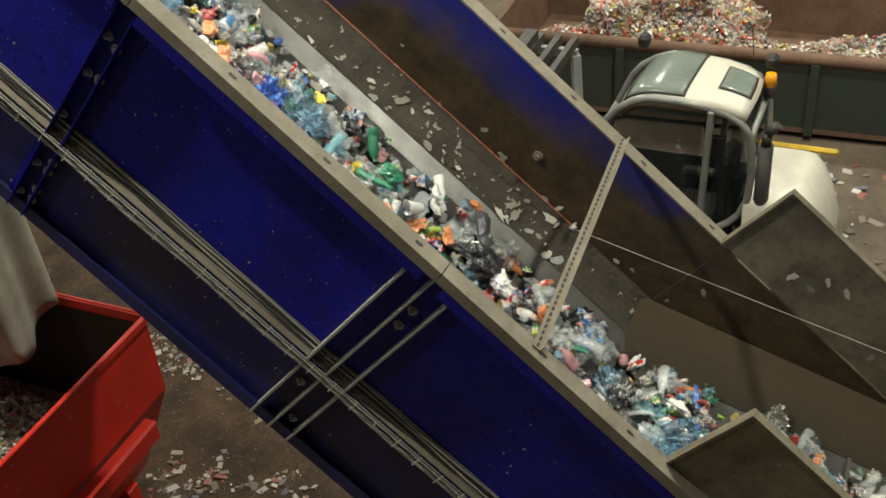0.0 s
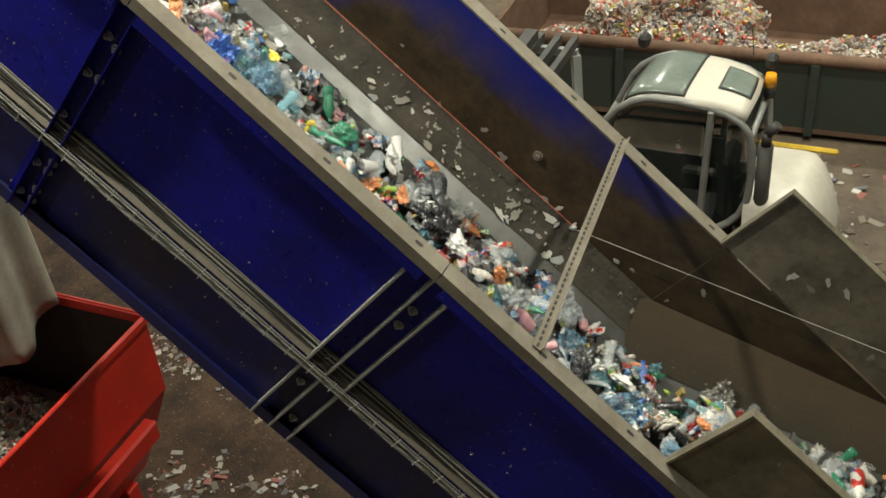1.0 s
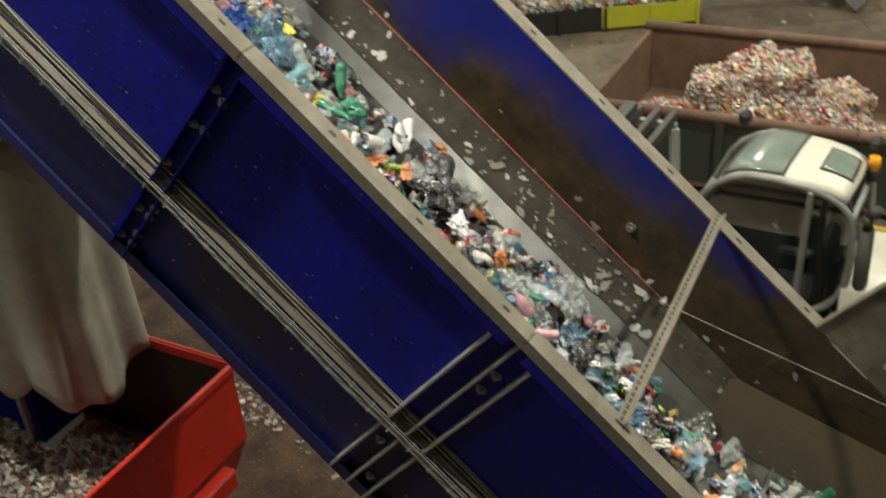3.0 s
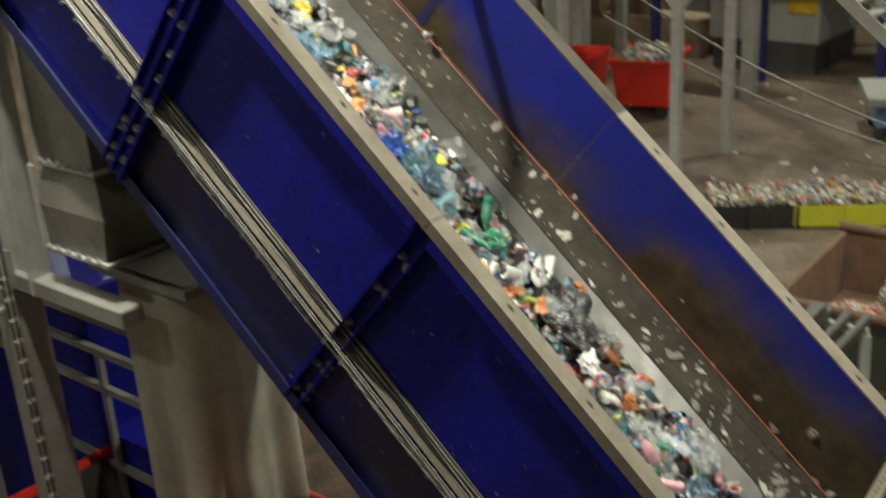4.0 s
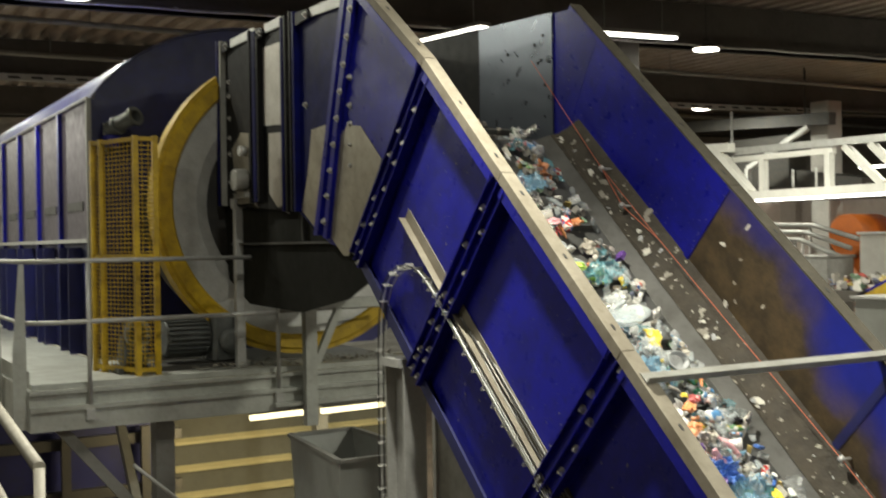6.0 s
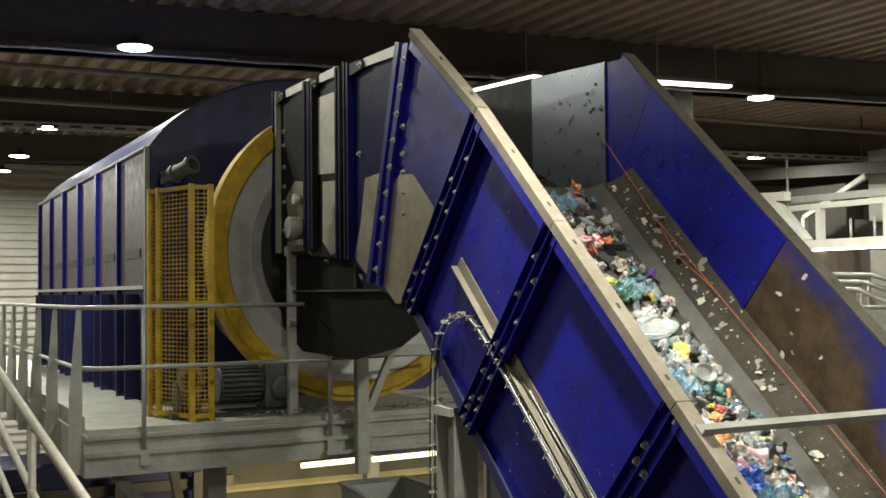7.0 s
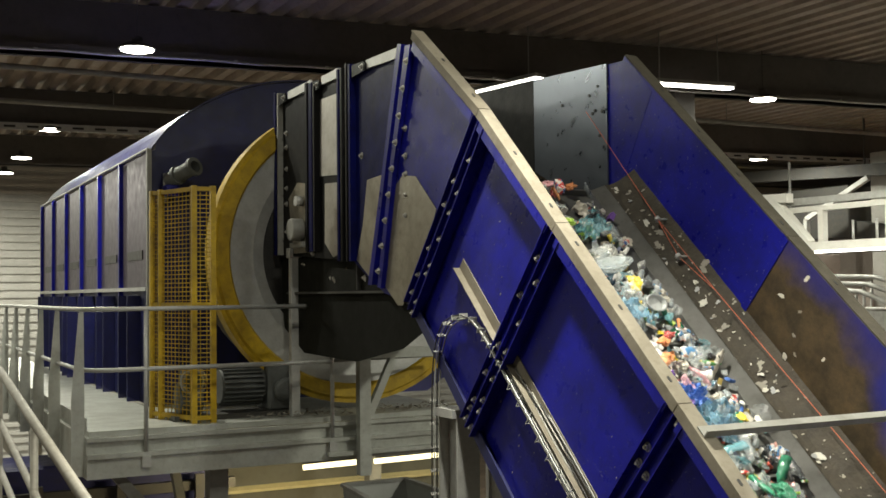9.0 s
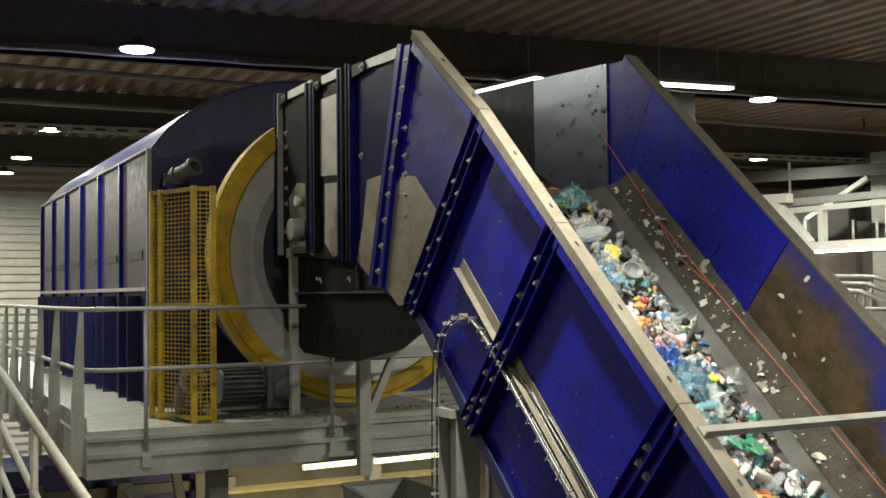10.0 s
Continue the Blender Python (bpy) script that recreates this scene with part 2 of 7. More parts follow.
def part(name, bm, material, parent, label="", bevel=0.0):
    ob = new(name, mesh_of(name, bm, material, bevel))
    ob.parent = parent
    return tagged(ob, label) if label else ob


def thing(name, bm, material, label, category, group="", kind="", bevel=0.0):
    return tagged(new(name, mesh_of(name, bm, material, bevel)), label, category, group, kind)


def empty(name, m, label, category, group="", kind=""):
    ob = new(name)
    ob.matrix_world = m
    return tagged(ob, label, category, group, kind)


def B():
    return bmesh.new()

# ---- hall ----
X0, X1, Y0, Y1, ZC = -12.0, 48.0, -14.0, 43.0, 11.9


def hall():
    bm = B()
    box(bm, X0, X1, Y0, Y1, -0.3, 0.0)
    thing("floor", bm, FLOOR, "dirty brown concrete hall floor strewn with waste scraps", "floor", kind="structure")
    for name, b in (("wall_west", (X0 - 0.3, X0, Y0, Y1)), ("wall_east", (X1, X1 + 0.3, Y0, Y1)),
                    ("wall_south", (X0, X1, Y0 - 0.3, Y0)), ("wall_north", (X0, X1, Y1, Y1 + 0.3))):
        bm = B()
        box(bm, *b, 0, ZC)
        # shallow horizontal cladding ribs
        x0, x1, y0, y1 = b
        for i in range(40):
            z = 0.3 + i * 0.29
            if name == "wall_north":
                box(bm, x0, x1, y0 - 0.10, y0, z, z + 0.13)
        thing(name, bm, CONC, "grey clad wall of a waste sorting hall", "wall", kind="structure")
    # trapezoidal sheet: ribs run along y
    bm = B()
    pitch, x = 0.46, X0
    prof = []
    while x < X1:
        prof += [(x, ZC), (x + 0.20, ZC), (x + 0.25, ZC + 0.15), (x + 0.41, ZC + 0.15)]
        x += pitch
    lo = [bm.verts.new((px, Y0, pz)) for px, pz in prof]
    hi = [bm.verts.new((px, Y1, pz)) for px, pz in prof]
    for i in range(len(prof) - 1):
        bm.faces.new((lo[i], lo[i + 1], hi[i + 1], hi[i]))
    box(bm, X0, X1, Y0, Y1, ZC + 0.17, ZC + 0.3)
    thing("ceiling", bm, CEIL, "dim corrugated metal deck ceiling", "ceiling", kind="structure")


hall()


SKEW = math.radians(-6)        # the roof beams run a little askew to the conveyor


def beam_y(x, y):
    return y + math.tan(SKEW) * (x - 4.5)


def ceiling_beam(y, z0=10.98, h=0.87, w=0.45):
    bm = B()
    box(bm, -18, 46, -w / 2, w / 2, z0, z0 + h)
    box(bm, -18, 46, -w / 2 - 0.12, w / 2 + 0.12, z0, z0 + 0.09)
    ob = thing("ceiling_beam", bm, BEAM, "dark concrete roof beam spanning the hall", "beam", "roof beams", "structure")
    ob.matrix_world = pose(4.5, y, 0, 0, 0, math.degrees(SKEW))


for by in (1.0, 9.5, 18.8, 27.4, 35.4):
    ceiling_beam(by)


def beam_services():
    """Conduit along the soffit of one beam, slotted cable tray along the next."""
    bm = B()
    pipe(bm, [(-9 + 0.8 * i, -0.36, 10.955 + 0.012 * math.sin(2.3 * i)) for i in range(42)], 0.022, 6)
    for i in range(20):
        box(bm, -8.6 + 1.6 * i, -8.54 + 1.6 * i, -0.40, -0.32, 10.94, 10.985)
    ob = thing("conduit", bm, GALV, "pale metal conduit clipped under the roof beam", "conduit")
    ob.matrix_world = pose(4.5, 18.8, 0, 0, 0, math.degrees(SKEW))
    M = pose(4.5, 27.4, 0, 0, 0, math.degrees(SKEW))
    e = empty("cable_tray", M, "slotted galvanised cable tray along the roof beam", "cable tray")
    bm = B()
    box(bm, -9, 24, -0.41, -0.37, 10.86, 11.02)
    part("side", bm, GALV, e)
    bm = B()
    for i in range(66):
        box(bm, -8.8 + 0.5 * i, -8.55 + 0.5 * i, -0.416, -0.411, 10.91, 10.96)
    tagged(part("slots", bm, BLACK, e), kind="stuff")


beam_services()


def lamp(x, y):
    e = empty("high_bay_lamp", pose(x, y, LAMP_Z), "round hall or added fill lamp with a bright disc", "ceiling lamp", "high bay lamps")
    bm = B()
    cyl(bm, (0, 0, -0.28), (0, 0, -0.19), 0.30, 20, 0.20)
    cyl(bm, (0, 0, -0.19), (0, 0, -0.08), 0.09, 14)
    cyl(bm, (0, 0, -0.08), (0, 0, 0.87), 0.008, 6)
    part("shade", bm, DARK, e)
    bm = B()
    cyl(bm, (0, 0, -0.30), (0, 0, -0.275), 0.26, 20)
    part("diffuser", bm, LAMPGLOW, e, "glowing lamp disc")


# fixtures hang at the added fill positions too
for lx, ly, lw in LAMPS:
    lamp(lx, ly)

# ---- inclined conveyor: local x across, y up the slope, z square to it ----
TH = math.atan(0.8915)
CM = pose(0, 0, 2.38, math.degrees(TH))
XN, XF = 3.70, 5.50
rng = random.Random(7)


def bolt_mesh(name, r, h, m):
    bm = B()
    cyl(bm, (0, 0, 0), (-0.004, 0, 0), r * 1.5, 10)
    cyl(bm, (-0.004, 0, 0), (-h, 0, 0), r, 6)
    cyl(bm, (-h, 0, 0), (-h - 0.012, 0, 0), r * 0.5, 6)
    return mesh_of(name, bm, m)


BOLT = bolt_mesh("bolt", 0.019, 0.018, STUDS)


def bolt(parent, x, y, z):
    ob = new("bolt", BOLT)
    ob.parent = parent
    ob.matrix_basis = pose(x, y, z, rng.uniform(0, 60))
    return ob


def slot_mesh():
    bm = B()
    vs = []
    for i in range(14):
        a = 2 * math.pi * i / 14
        vs.append(bm.verts.new((0.009 * math.cos(a), 0.013 * (1 if math.sin(a) > 0 else -1) + 0.009 * math.sin(a), 0)))
    bm.faces.new(vs)
    r = bmesh.ops.extrude_face_region(bm, geom=bm.faces[:])
    for v in r["geom"]:
        if isinstance(v, bmesh.types.BMVert):
            v.co.z -= 0.003
    return mesh_of("slot", bm, BLACK)


SLOT = slot_mesh()


def slot(parent, x, y, z):
    ob = new("slot", SLOT)
    ob.parent = parent
    ob.matrix_basis = pose(x, y, z)


def strip(bm, prof, y0, y1):
    """A closed profile in (x, z), run from y0 to y1."""
    a = [bm.verts.new((x, y0, z)) for x, z in prof]
    c = [bm.verts.new((x, y1, z)) for x, z in prof]
    k = len(prof)
    for i in range(k):
        bm.faces.new((a[i], a[(i + 1) % k], c[(i + 1) % k], c[i]))
    bm.faces.new(a)
    bm.faces.new(c[::-1])


def scrap_sheet(bm, m, size, seed):
    """A torn, slightly curled shred of paper or foil, with thickness."""
    r = random.Random(seed)
    n = r.randint(11, 17)
    pts = []
    for i in range(n):
        a = 2 * math.pi * i / n + r.uniform(-0.3, 0.3)
        d = size * (0.72 + 0.55 * noise.noise((2.1 * math.cos(a) + seed, 2.1 * math.sin(a), seed * 0.37)) + r.uniform(-0.12, 0.12))
        pts.append(Vector((d * math.cos(a), d * 0.55 * math.sin(a), r.uniform(0, 0.05) * size)))
    top = [bm.verts.new(m @ p) for p in pts]
    low = [bm.verts.new(m @ (p - Vector((0, 0, 0.0015)))) for p in pts]
    c = bm.verts.new(m @ Vector((0, 0, 0.001)))
    for i in range(n):
        j = (i + 1) % n
        bm.faces.new((c, top[i], top[j]))
        bm.faces.new((top[i], low[i], low[j], top[j]))


def conveyor():
    e = empty("inclined_conveyor", CM, "blue steel inclined belt conveyor with ribbed side walls", "conveyor")
    hb = -1.8
    joints = [-0.6, 2.42, 4.25, 6.06, 7.55, 8.80]
    for a, c in zip(joints[:-1], joints[1:]):
        bm = B()
        box(bm, XN + 0.04, XN + 0.052, a + 0.003, c - 0.003, -1.20, -0.004)
        part("side_panel", bm, BLUE, e)
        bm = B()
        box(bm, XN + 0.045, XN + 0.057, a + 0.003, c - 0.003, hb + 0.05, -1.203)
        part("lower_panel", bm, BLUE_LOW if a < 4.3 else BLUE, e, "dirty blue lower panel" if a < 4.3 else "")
        bm = B()
        strip(bm, [(XN - 0.005, hb), (XN + 0.057, hb), (XN + 0.057, hb + 0.047), (XN + 0.005, hb + 0.047), (XN + 0.005, hb + 0.09), (XN - 0.005, hb + 0.09)], a, c)
        part("bottom_rail", bm, BLUE_DK, e)
        bm = B()
        strip(bm, [(XN - 0.045, -0.055), (XN - 0.035, -0.055), (XN - 0.035, -0.001), (XN + 0.05, -0.001), (XN + 0.05, 0.011), (XN - 0.045, 0.011)], a + 0.003, c - 0.003)
        f = part("top_flange", bm, FLANGE, e, "dusty galvanised top flange")
        k = a + 0.17
        while k < c - 0.05 and a > 0.3 or (a < 0.3 and k < c - 0.05):
            if k > 1.0:
                slot(f, XN + 0.005, k, 0.0135)
            k += 0.56
        bm = B()
        box(bm, XN - 0.044, XN - 0.034, a + 0.06, c - 0.06, -0.125, -0.058)
        box(bm, XN - 0.034, XN + 0.038, a + 0.06, c - 0.06, -0.068, -0.058)
        part("flange_lip", bm, BLUE, e, "blue lip under the flange")
    # ribs: bolted pairs of upright angles at the joints
    for s0, kind in ((2.42, "low"), (4.25, "single"), (6.06, "pair"), (7.55, "pair"), (8.76, "pair")):
        offs = (-0.10, -0.01, 0.08) if kind == "pair" else ((-0.05, 0.05) if kind == "single" else (-0.13, 0.0, 0.13))
        for o in offs:
            bm = B()
            d = 0.088 if kind == "pair" else 0.07
            w = 0.007 if kind != "low" else 0.012
            box(bm, XN + 0.038 - d, XN + 0.038, s0 + o - w / 2, s0 + o + w / 2, hb + 0.02, -0.06)
            if kind != "low":
                box(bm, XN + 0.032, XN + 0.038, s0 + o, s0 + o + 0.05, hb + 0.05, -0.06)
            part("rib", bm, GALV_DK if kind == "low" else BLUE, e, "bare steel joint edge" if kind == "low" else "")
        if kind == "pair":
            for y0, y1 in ((-0.094, -0.016), (-0.004, 0.074)):
                bm = B()
                box(bm, XN - 0.012, XN - 0.004, s0 + y0, s0 + y1, hb + 0.03, -0.07)
                part("joint_flange", bm, BLUE, e)
        h = -0.10
        while h > hb + 0.02:
            for o in ((-0.035, 0.035) if kind != "low" else (-0.06, 0.06)):
                if rng.random() < (0.62 if kind != "low" else 0.12):
                    bolt(e, {"pair": XN - 0.013, "single": XN + 0.030, "low": XN + 0.039}[kind], s0 + o * (1.5 if kind == "pair" else 1) + rng.uniform(-0.01, 0.01), h + rng.uniform(-0.02, 0.02))
            h -= rng.choice((0.14, 0.2, 0.26)) if h > -1.15 else 0.09
    # the flange runs on up to the top corner of the feed box
    bm = B()
    beam(bm, (XN + 0.003, 8.805, 0.005), (XN + 0.003, 10.08, -0.115), 0.096, 0.012)
    beam(bm, (XN - 0.040, 8.805, -0.028), (XN - 0.040, 10.06, -0.145), 0.010, 0.055)
    f = part("top_flange", bm, FLANGE, e, "dusty galvanised top flange")
    for k in (9.0, 9.56):
        slot(f, XN + 0.005, k, 0.0155 - 0.094 * (k - 8.805))
    bm = B()
    beam(bm, (XN - 0.030, 8.86, -0.095), (XN - 0.030, 10.0, -0.20), 0.030, 0.075)
    part("flange_lip", bm, BLUE, e, "blue lip under the flange")
    # ear plates at the foot, standing over the flange
    for x0, x1, s0 in ((XN + 0.036, XN + 0.048, 1.02), (XF - 0.05, XF - 0.038, 1.15)):
        bm = B()
        plate(bm, [(s0, 0.012), (s0, 0.56), (-2.2, 0.56), (-2.2, 0.012)], x0, x1)
        box(bm, x0 - 0.02, x1 + 0.02, s0 - 0.012, s0, 0.012, 0.56)
        box(bm, x0 - 0.02, x1 + 0.02, -2.2, s0, 0.562, 0.572)
        part("ear_plate", bm, GRIMEPLATE, e, "grimy steel ear plate")
    # far wall
    for a, c in ((-2.4, 1.1), (1.1, 4.35), (4.35, 5.72), (5.72, 7.46), (7.46, 9.82)):
        bm = B()
        lo = -2.6 if a < 1 else -1.3
        box(bm, XF - 0.05, XF - 0.038, a + 0.003, c - 0.003, lo, -0.004)
        m = BLUE if a > 7.4 else GRIMEWALL
        part("far_panel", bm, m, e, "blue inner wall panel caked with brown dirt" if a < 7.4 else "clean blue inner wall panel")
        if a > 1:
            bm = B()
            strip(bm, [(XF - 0.05, -0.001), (XF + 0.05, -0.001), (XF + 0.05, -0.055), (XF + 0.06, -0.055), (XF + 0.06, 0.011), (XF - 0.05, 0.011)], a + 0.003, c - 0.003)
            f = part("top_flange", bm, FLANGE if a < 4.3 else FLANGE_DK, e, "dusty galvanised top flange" if a < 4.3 else "dark top flange")
            k = a + 0.14
            while k < c - 0.05:
                slot(f, XF + 0.005, k, 0.0135)
                k += 0.56
    for s0 in (5.72, 7.46):
        bm = B()
        box(bm, XF - 0.056, XF - 0.051, s0 - 0.03, s0 + 0.03, -0.70, -0.01)
        part("joint_strip", bm, BLUE_DK if s0 < 6 else BLUE, e)
    # belt, frame under it
    bm = B()
    box(bm, XN + 0.065, XF - 0.06, 1.0, 9.12, -0.905, -0.865)
    part("belt", bm, BELT, e, "worn grey rubber belt")
    bm = B()
    box(bm, XN + 0.065, XF - 0.06, 0.7, 9.0, -1.74, -1.72)
    part("return_belt", bm, BELT, e)
    for s0 in np.arange(1.4, 8.8, 0.9):
        bm = B()
        cyl(bm, (XN + 0.07, s0, -0.96), (XF - 0.07, s0, -0.96), 0.05, 12)
        part("roller", bm, DARK, e)
    bm = B()
    cyl(bm, (XN + 0.07, 9.10, -1.21), (XF - 0.07, 9.10, -1.21), 0.30, 24)
    part("head_pulley", bm, DARK, e)
    bm = B()
    strip(bm, [(XF - 0.37, -0.862), (XF - 0.255, -0.805), (XF - 0.245, -0.815), (XF - 0.36, -0.875)], 0.6, 9.12)
    part("skirt", bm, SKIRT, e, "smooth grey metal skirt strip")
    bm = B()
    # lumpy dirt ledge between skirt and wall
    n, prev = 130, None
    for i in range(n + 1):
        y = 0.6 + 8.52 * i / n
        row = []
        for j in range(6):
            u = j / 5
            x = XF - 0.258 + 0.208 * u
            z = -0.800 + 0.165 * u * u + 0.022 * noise.noise((x * 9, y * 5, 1.3)) * (1 if 0 < j < 5 else 0.2)
            row.append(bm.verts.new((x, y, z)))
        if prev:
            for j in range(5):
                bm.faces.new((prev[j], prev[j + 1], row[j + 1], row[j]))
        prev = row
    part("dirt_ledge", bm, GRIME, e, "ledge caked with dirt and paper")
    # shreds of paper stuck on the ledge and the wall
    for k in range(210):
        bm = B()
        s0 = (1.9, 2.6, 3.1, 3.9, 4.6, 5.4, 6.2, 6.9, 7.4, 7.9, 8.3, 8.9, 2.2)[k % 13] + rng.gauss(0, 0.16)
        u = min(1.0, abs(rng.gauss(0.35, 0.3)))
        x, z = XF - 0.25 + 0.19 * u, -0.792 + 0.155 * u * u
        m = Matrix.Translation((x, s0, z)) @ Matrix.Rotation(-math.atan(1.82 * u), 4, "Y") @ pose(0, 0, 0, 0, 0, rng.uniform(0, 360))
        scrap_sheet(bm, m, rng.choice((0.008, 0.011, 0.014, 0.018, 0.024, 0.030, 0.040, 0.058)), k)
        part("paper_shred", bm, rng.choice((PAPER, PAPER, PAPERDK, PAPERDK, GRIME, W_GREY)), e)
    for k, (s0, h, d) in enumerate(((2.03, -0.62, .05), (1.93, -0.60, .05), (2.9, -0.64, .05), (1.49, -0.7, .05), (1.44, -0.6, .04), (1.33, -0.57, .035), (0.95, -0.33, .045), (1.04, -0.56, .03),
                                (0.73, 0.17, .06), (0.58, 0.31, .05), (0.46, 0.34, .07), (0.03, 0.14, .05), (0.6, 0.2, .05), (7.24, -0.33, .05), (6.96, -0.62, .05), (6.99, -0.46, .03), (7.14, -0.09, .05),
                                (7.05, -0.3, .03), (6.9, -0.55, .03), (6.7, -0.4, .03), (3.3, -0.5, .03), (4.2, -0.6, .04), (2.6, -0.55, .05), (2.4, -0.6, .06))):
        bm = B()
        m = Matrix.Translation((XF - 0.054, s0, h)) @ Euler((0, -math.pi / 2, 0)).to_matrix().to_4x4() @ pose(0, 0, 0, 0, 0, rng.uniform(0, 360))
        scrap_sheet(bm, m, d * 0.8, 500 + k)
        part("paper_shred", bm, rng.choice((PAPER, PAPERDK)), e)
    # a few specks of dirt on the blue panels
    for k in range(190):
        bm = B()
        s0, h = rng.uniform(1.2, 8.6), rng.uniform(-1.7, -0.15)
        m = Matrix.Translation((XN + 0.037, s0, h)) @ Euler((0, -math.pi / 2, 0)).to_matrix().to_4x4()
        scrap_sheet(bm, m, rng.choice((0.004, 0.005, 0.006, 0.008, 0.010, 0.014)), 900 + k)
        part("dirt_speck", bm, PAPERDK, e)
    bm = B()
    cyl(bm, (XF - 0.05, 2.26, -0.42), (XF - 0.062, 2.26, -0.42), 0.032, 14)
    cyl(bm, (XF - 0.062, 2.26, -0.42), (XF - 0.08, 2.26, -0.42), 0.016, 6)
    part("wall_bolt", bm, FLANGE, e, "pale bolt with washer on the inner wall")
    # cross bar and perforated brace
    bm = B()
    strip_y = 5.86
    box(bm, XN - 0.03, XF + 0.05, strip_y - 0.035, strip_y + 0.035, 0.014, 0.022)
    box(bm, XN - 0.03, XF + 0.05, strip_y - 0.035, strip_y - 0.028, 0.022, 0.06)
    part("cross_bar", bm, GALV_DK, e, "galvanised angle bar across the trough")
    bm = B()
    a, c = Vector((XN + 0.0, 1.86, 0.02)), Vector((XF + 0.02, 1.99, 0.03))
    beam(bm, a, c, 0.045, 0.006)
    beam(bm, a + Vector((0, -0.022, 0.02)), c + Vector((0, -0.022, 0.02)), 0.006, 0.04)
    br = part("brace", bm, FLANGE, e, "perforated galvanised brace across the trough")
    bm = B()
    for i in range(42):
        p = a.lerp(c, (i + 0.5) / 42) + Vector((0, 0.0, 0.0035))
        box(bm, p.x - 0.013, p.x + 0.013, p.y - 0.006, p.y + 0.006, p.z, p.z + 0.003)
    part("perforation", bm, BLACK, br)
    # red pull cord with its eyes
    def cl(y, z, x=XF - 0.085):
        v = CM.inverted() @ Vector((x, y, z))
        return (x, v.y, v.z)

    eye, join = cl(6.80, 7.542, XF - 0.16), cl(6.153, 6.99, XF - 0.16)
    knob = cl(6.524, 7.247, XF - 0.19)
    for p, q, m in (((XF - 0.13, -1.7, 1.15), (XF - 0.11, 1.79, -0.60), PALECORD), ((XF - 0.09, 1.79, -0.60), (XF - 0.13, 5.6, -0.60), CORD), ((XF - 0.13, 5.6, -0.60), join, CORD), (join, eye, CORD),
                    (eye, (XF - 0.12, 9.9, -0.60), CORD), (eye, knob, CORD), (knob, join, CORD)):
        bm = B()
        cyl(bm, p, q, 0.0024 if m is PALECORD else 0.0027, 6)
        part("pull_cord", bm, m, e, "thin red pull cord" if m is CORD else "thin pale pull cord")
    for x, s0, h in ((XF - 0.1, 1.79, -0.60), (XF - 0.13, 5.6, -0.60), eye, knob):
        bm = B()
        cyl(bm, (XF - 0.052, s0, h), (x, s0, h), 0.008, 8)
        cyl(bm, (x, s0 - 0.016, h), (x, s0 + 0.016, h), 0.022, 10)
        part("cord_eye", bm, GALV, e)
    # cable tray along the outer side
    bm = B()
    ts, te = -0.4, 8.42
    strip(bm, [(XN - 0.02, -1.09), (XN + 0.036, -1.09), (XN + 0.036, -1.0), (XN + 0.030, -1.0), (XN + 0.030, -1.084), (XN - 0.02, -1.084)], ts, te)
    tray = part("cable_tray", bm, FLANGE, e, "galvanised cable tray carrying grey cables")
    for k in range(6):
        bm = B()
        pts = []
        for i in range(60):
            s0 = ts + ((6.1, 6.7, 6.3, 7.2, 6.5, 7.0)[k] - ts) * i / 59
            w = 0.007 * math.sin(i * 0.8 + 1.9 * k) * (0 if k > 3 else 1)
            pts.append((XN - 0.036 + 0.008 * (k % 4) + 0.3 * w, s0, -1.160 + 0.011 * k + w * 0.7))
        pipe(bm, pts, 0.0075 if k in (0, 1) else 0.005, 6)
        part("cable", bm, (GALV_DK, CABLE, BLACK, BLACK, CABLE, GALV_DK)[k], tray)
    for k in range(46):
        bm = B()
        s0 = 1.0 + k * 0.15
        box(bm, XN - 0.050, XN + 0.036, s0, s0 + 0.006, -1.168, -1.160)
        box(bm, XN - 0.050, XN - 0.046, s0, s0 + 0.006, -1.160, -1.07)
        part("tray_rung", bm, GALV, tray)
    # cables leave the tray in a loop and run down the column
    inv = CM.inverted()
    lead = [CM @ Vector((0, a, -1.125)) for a in (4.2, 5.0, 5.8, 6.6, 7.2)]
    loop = [(v.y, v.z) for v in lead] + [(6.36, 6.54), (6.49, 6.65), (6.62, 6.75), (6.74, 6.82), (6.87, 6.845), (6.99, 6.83), (7.12, 6.785), (7.21, 6.70), (7.27, 6.58), (7.305, 6.41), (7.32, 6.16), (7.33, 5.5), (7.33, 4.0), (7.33, 0.5)]
    for k in range(4):
        bm = B()
        pipe(bm, [inv @ Vector((XN - 0.045 + 0.017 * k, y - 0.007 * k, z - 0.009 * k + 0.003 * math.sin(9 * y + k))) for y, z in loop], 0.0055, 6)
        part("cable", bm, (BLACK, GALV, BLACK, CABLE)[k], tray)
    bm = B()
    box(bm, -0.032, 0.032, -0.003, 0.003, -0.018, 0.018)
    tie = mesh_of("cable_tie", bm, GALV)
    for (ya, za), (yb, zb) in zip(loop[5:14], loop[6:15]):
        ob = new("cable_tie", tie)
        ob.parent = tray
        ob.matrix_basis = Matrix.Translation(inv @ Vector((XN - 0.02, ya - 0.010, za - 0.010))) @ Euler((math.atan2(zb - za, yb - ya) - TH, 0, 0)).to_matrix().to_4x4()
    # grey cables lying side by side on the tray
    for k in range(5):
        bm = B()
        h0 = -1.078 + 0.017 * k
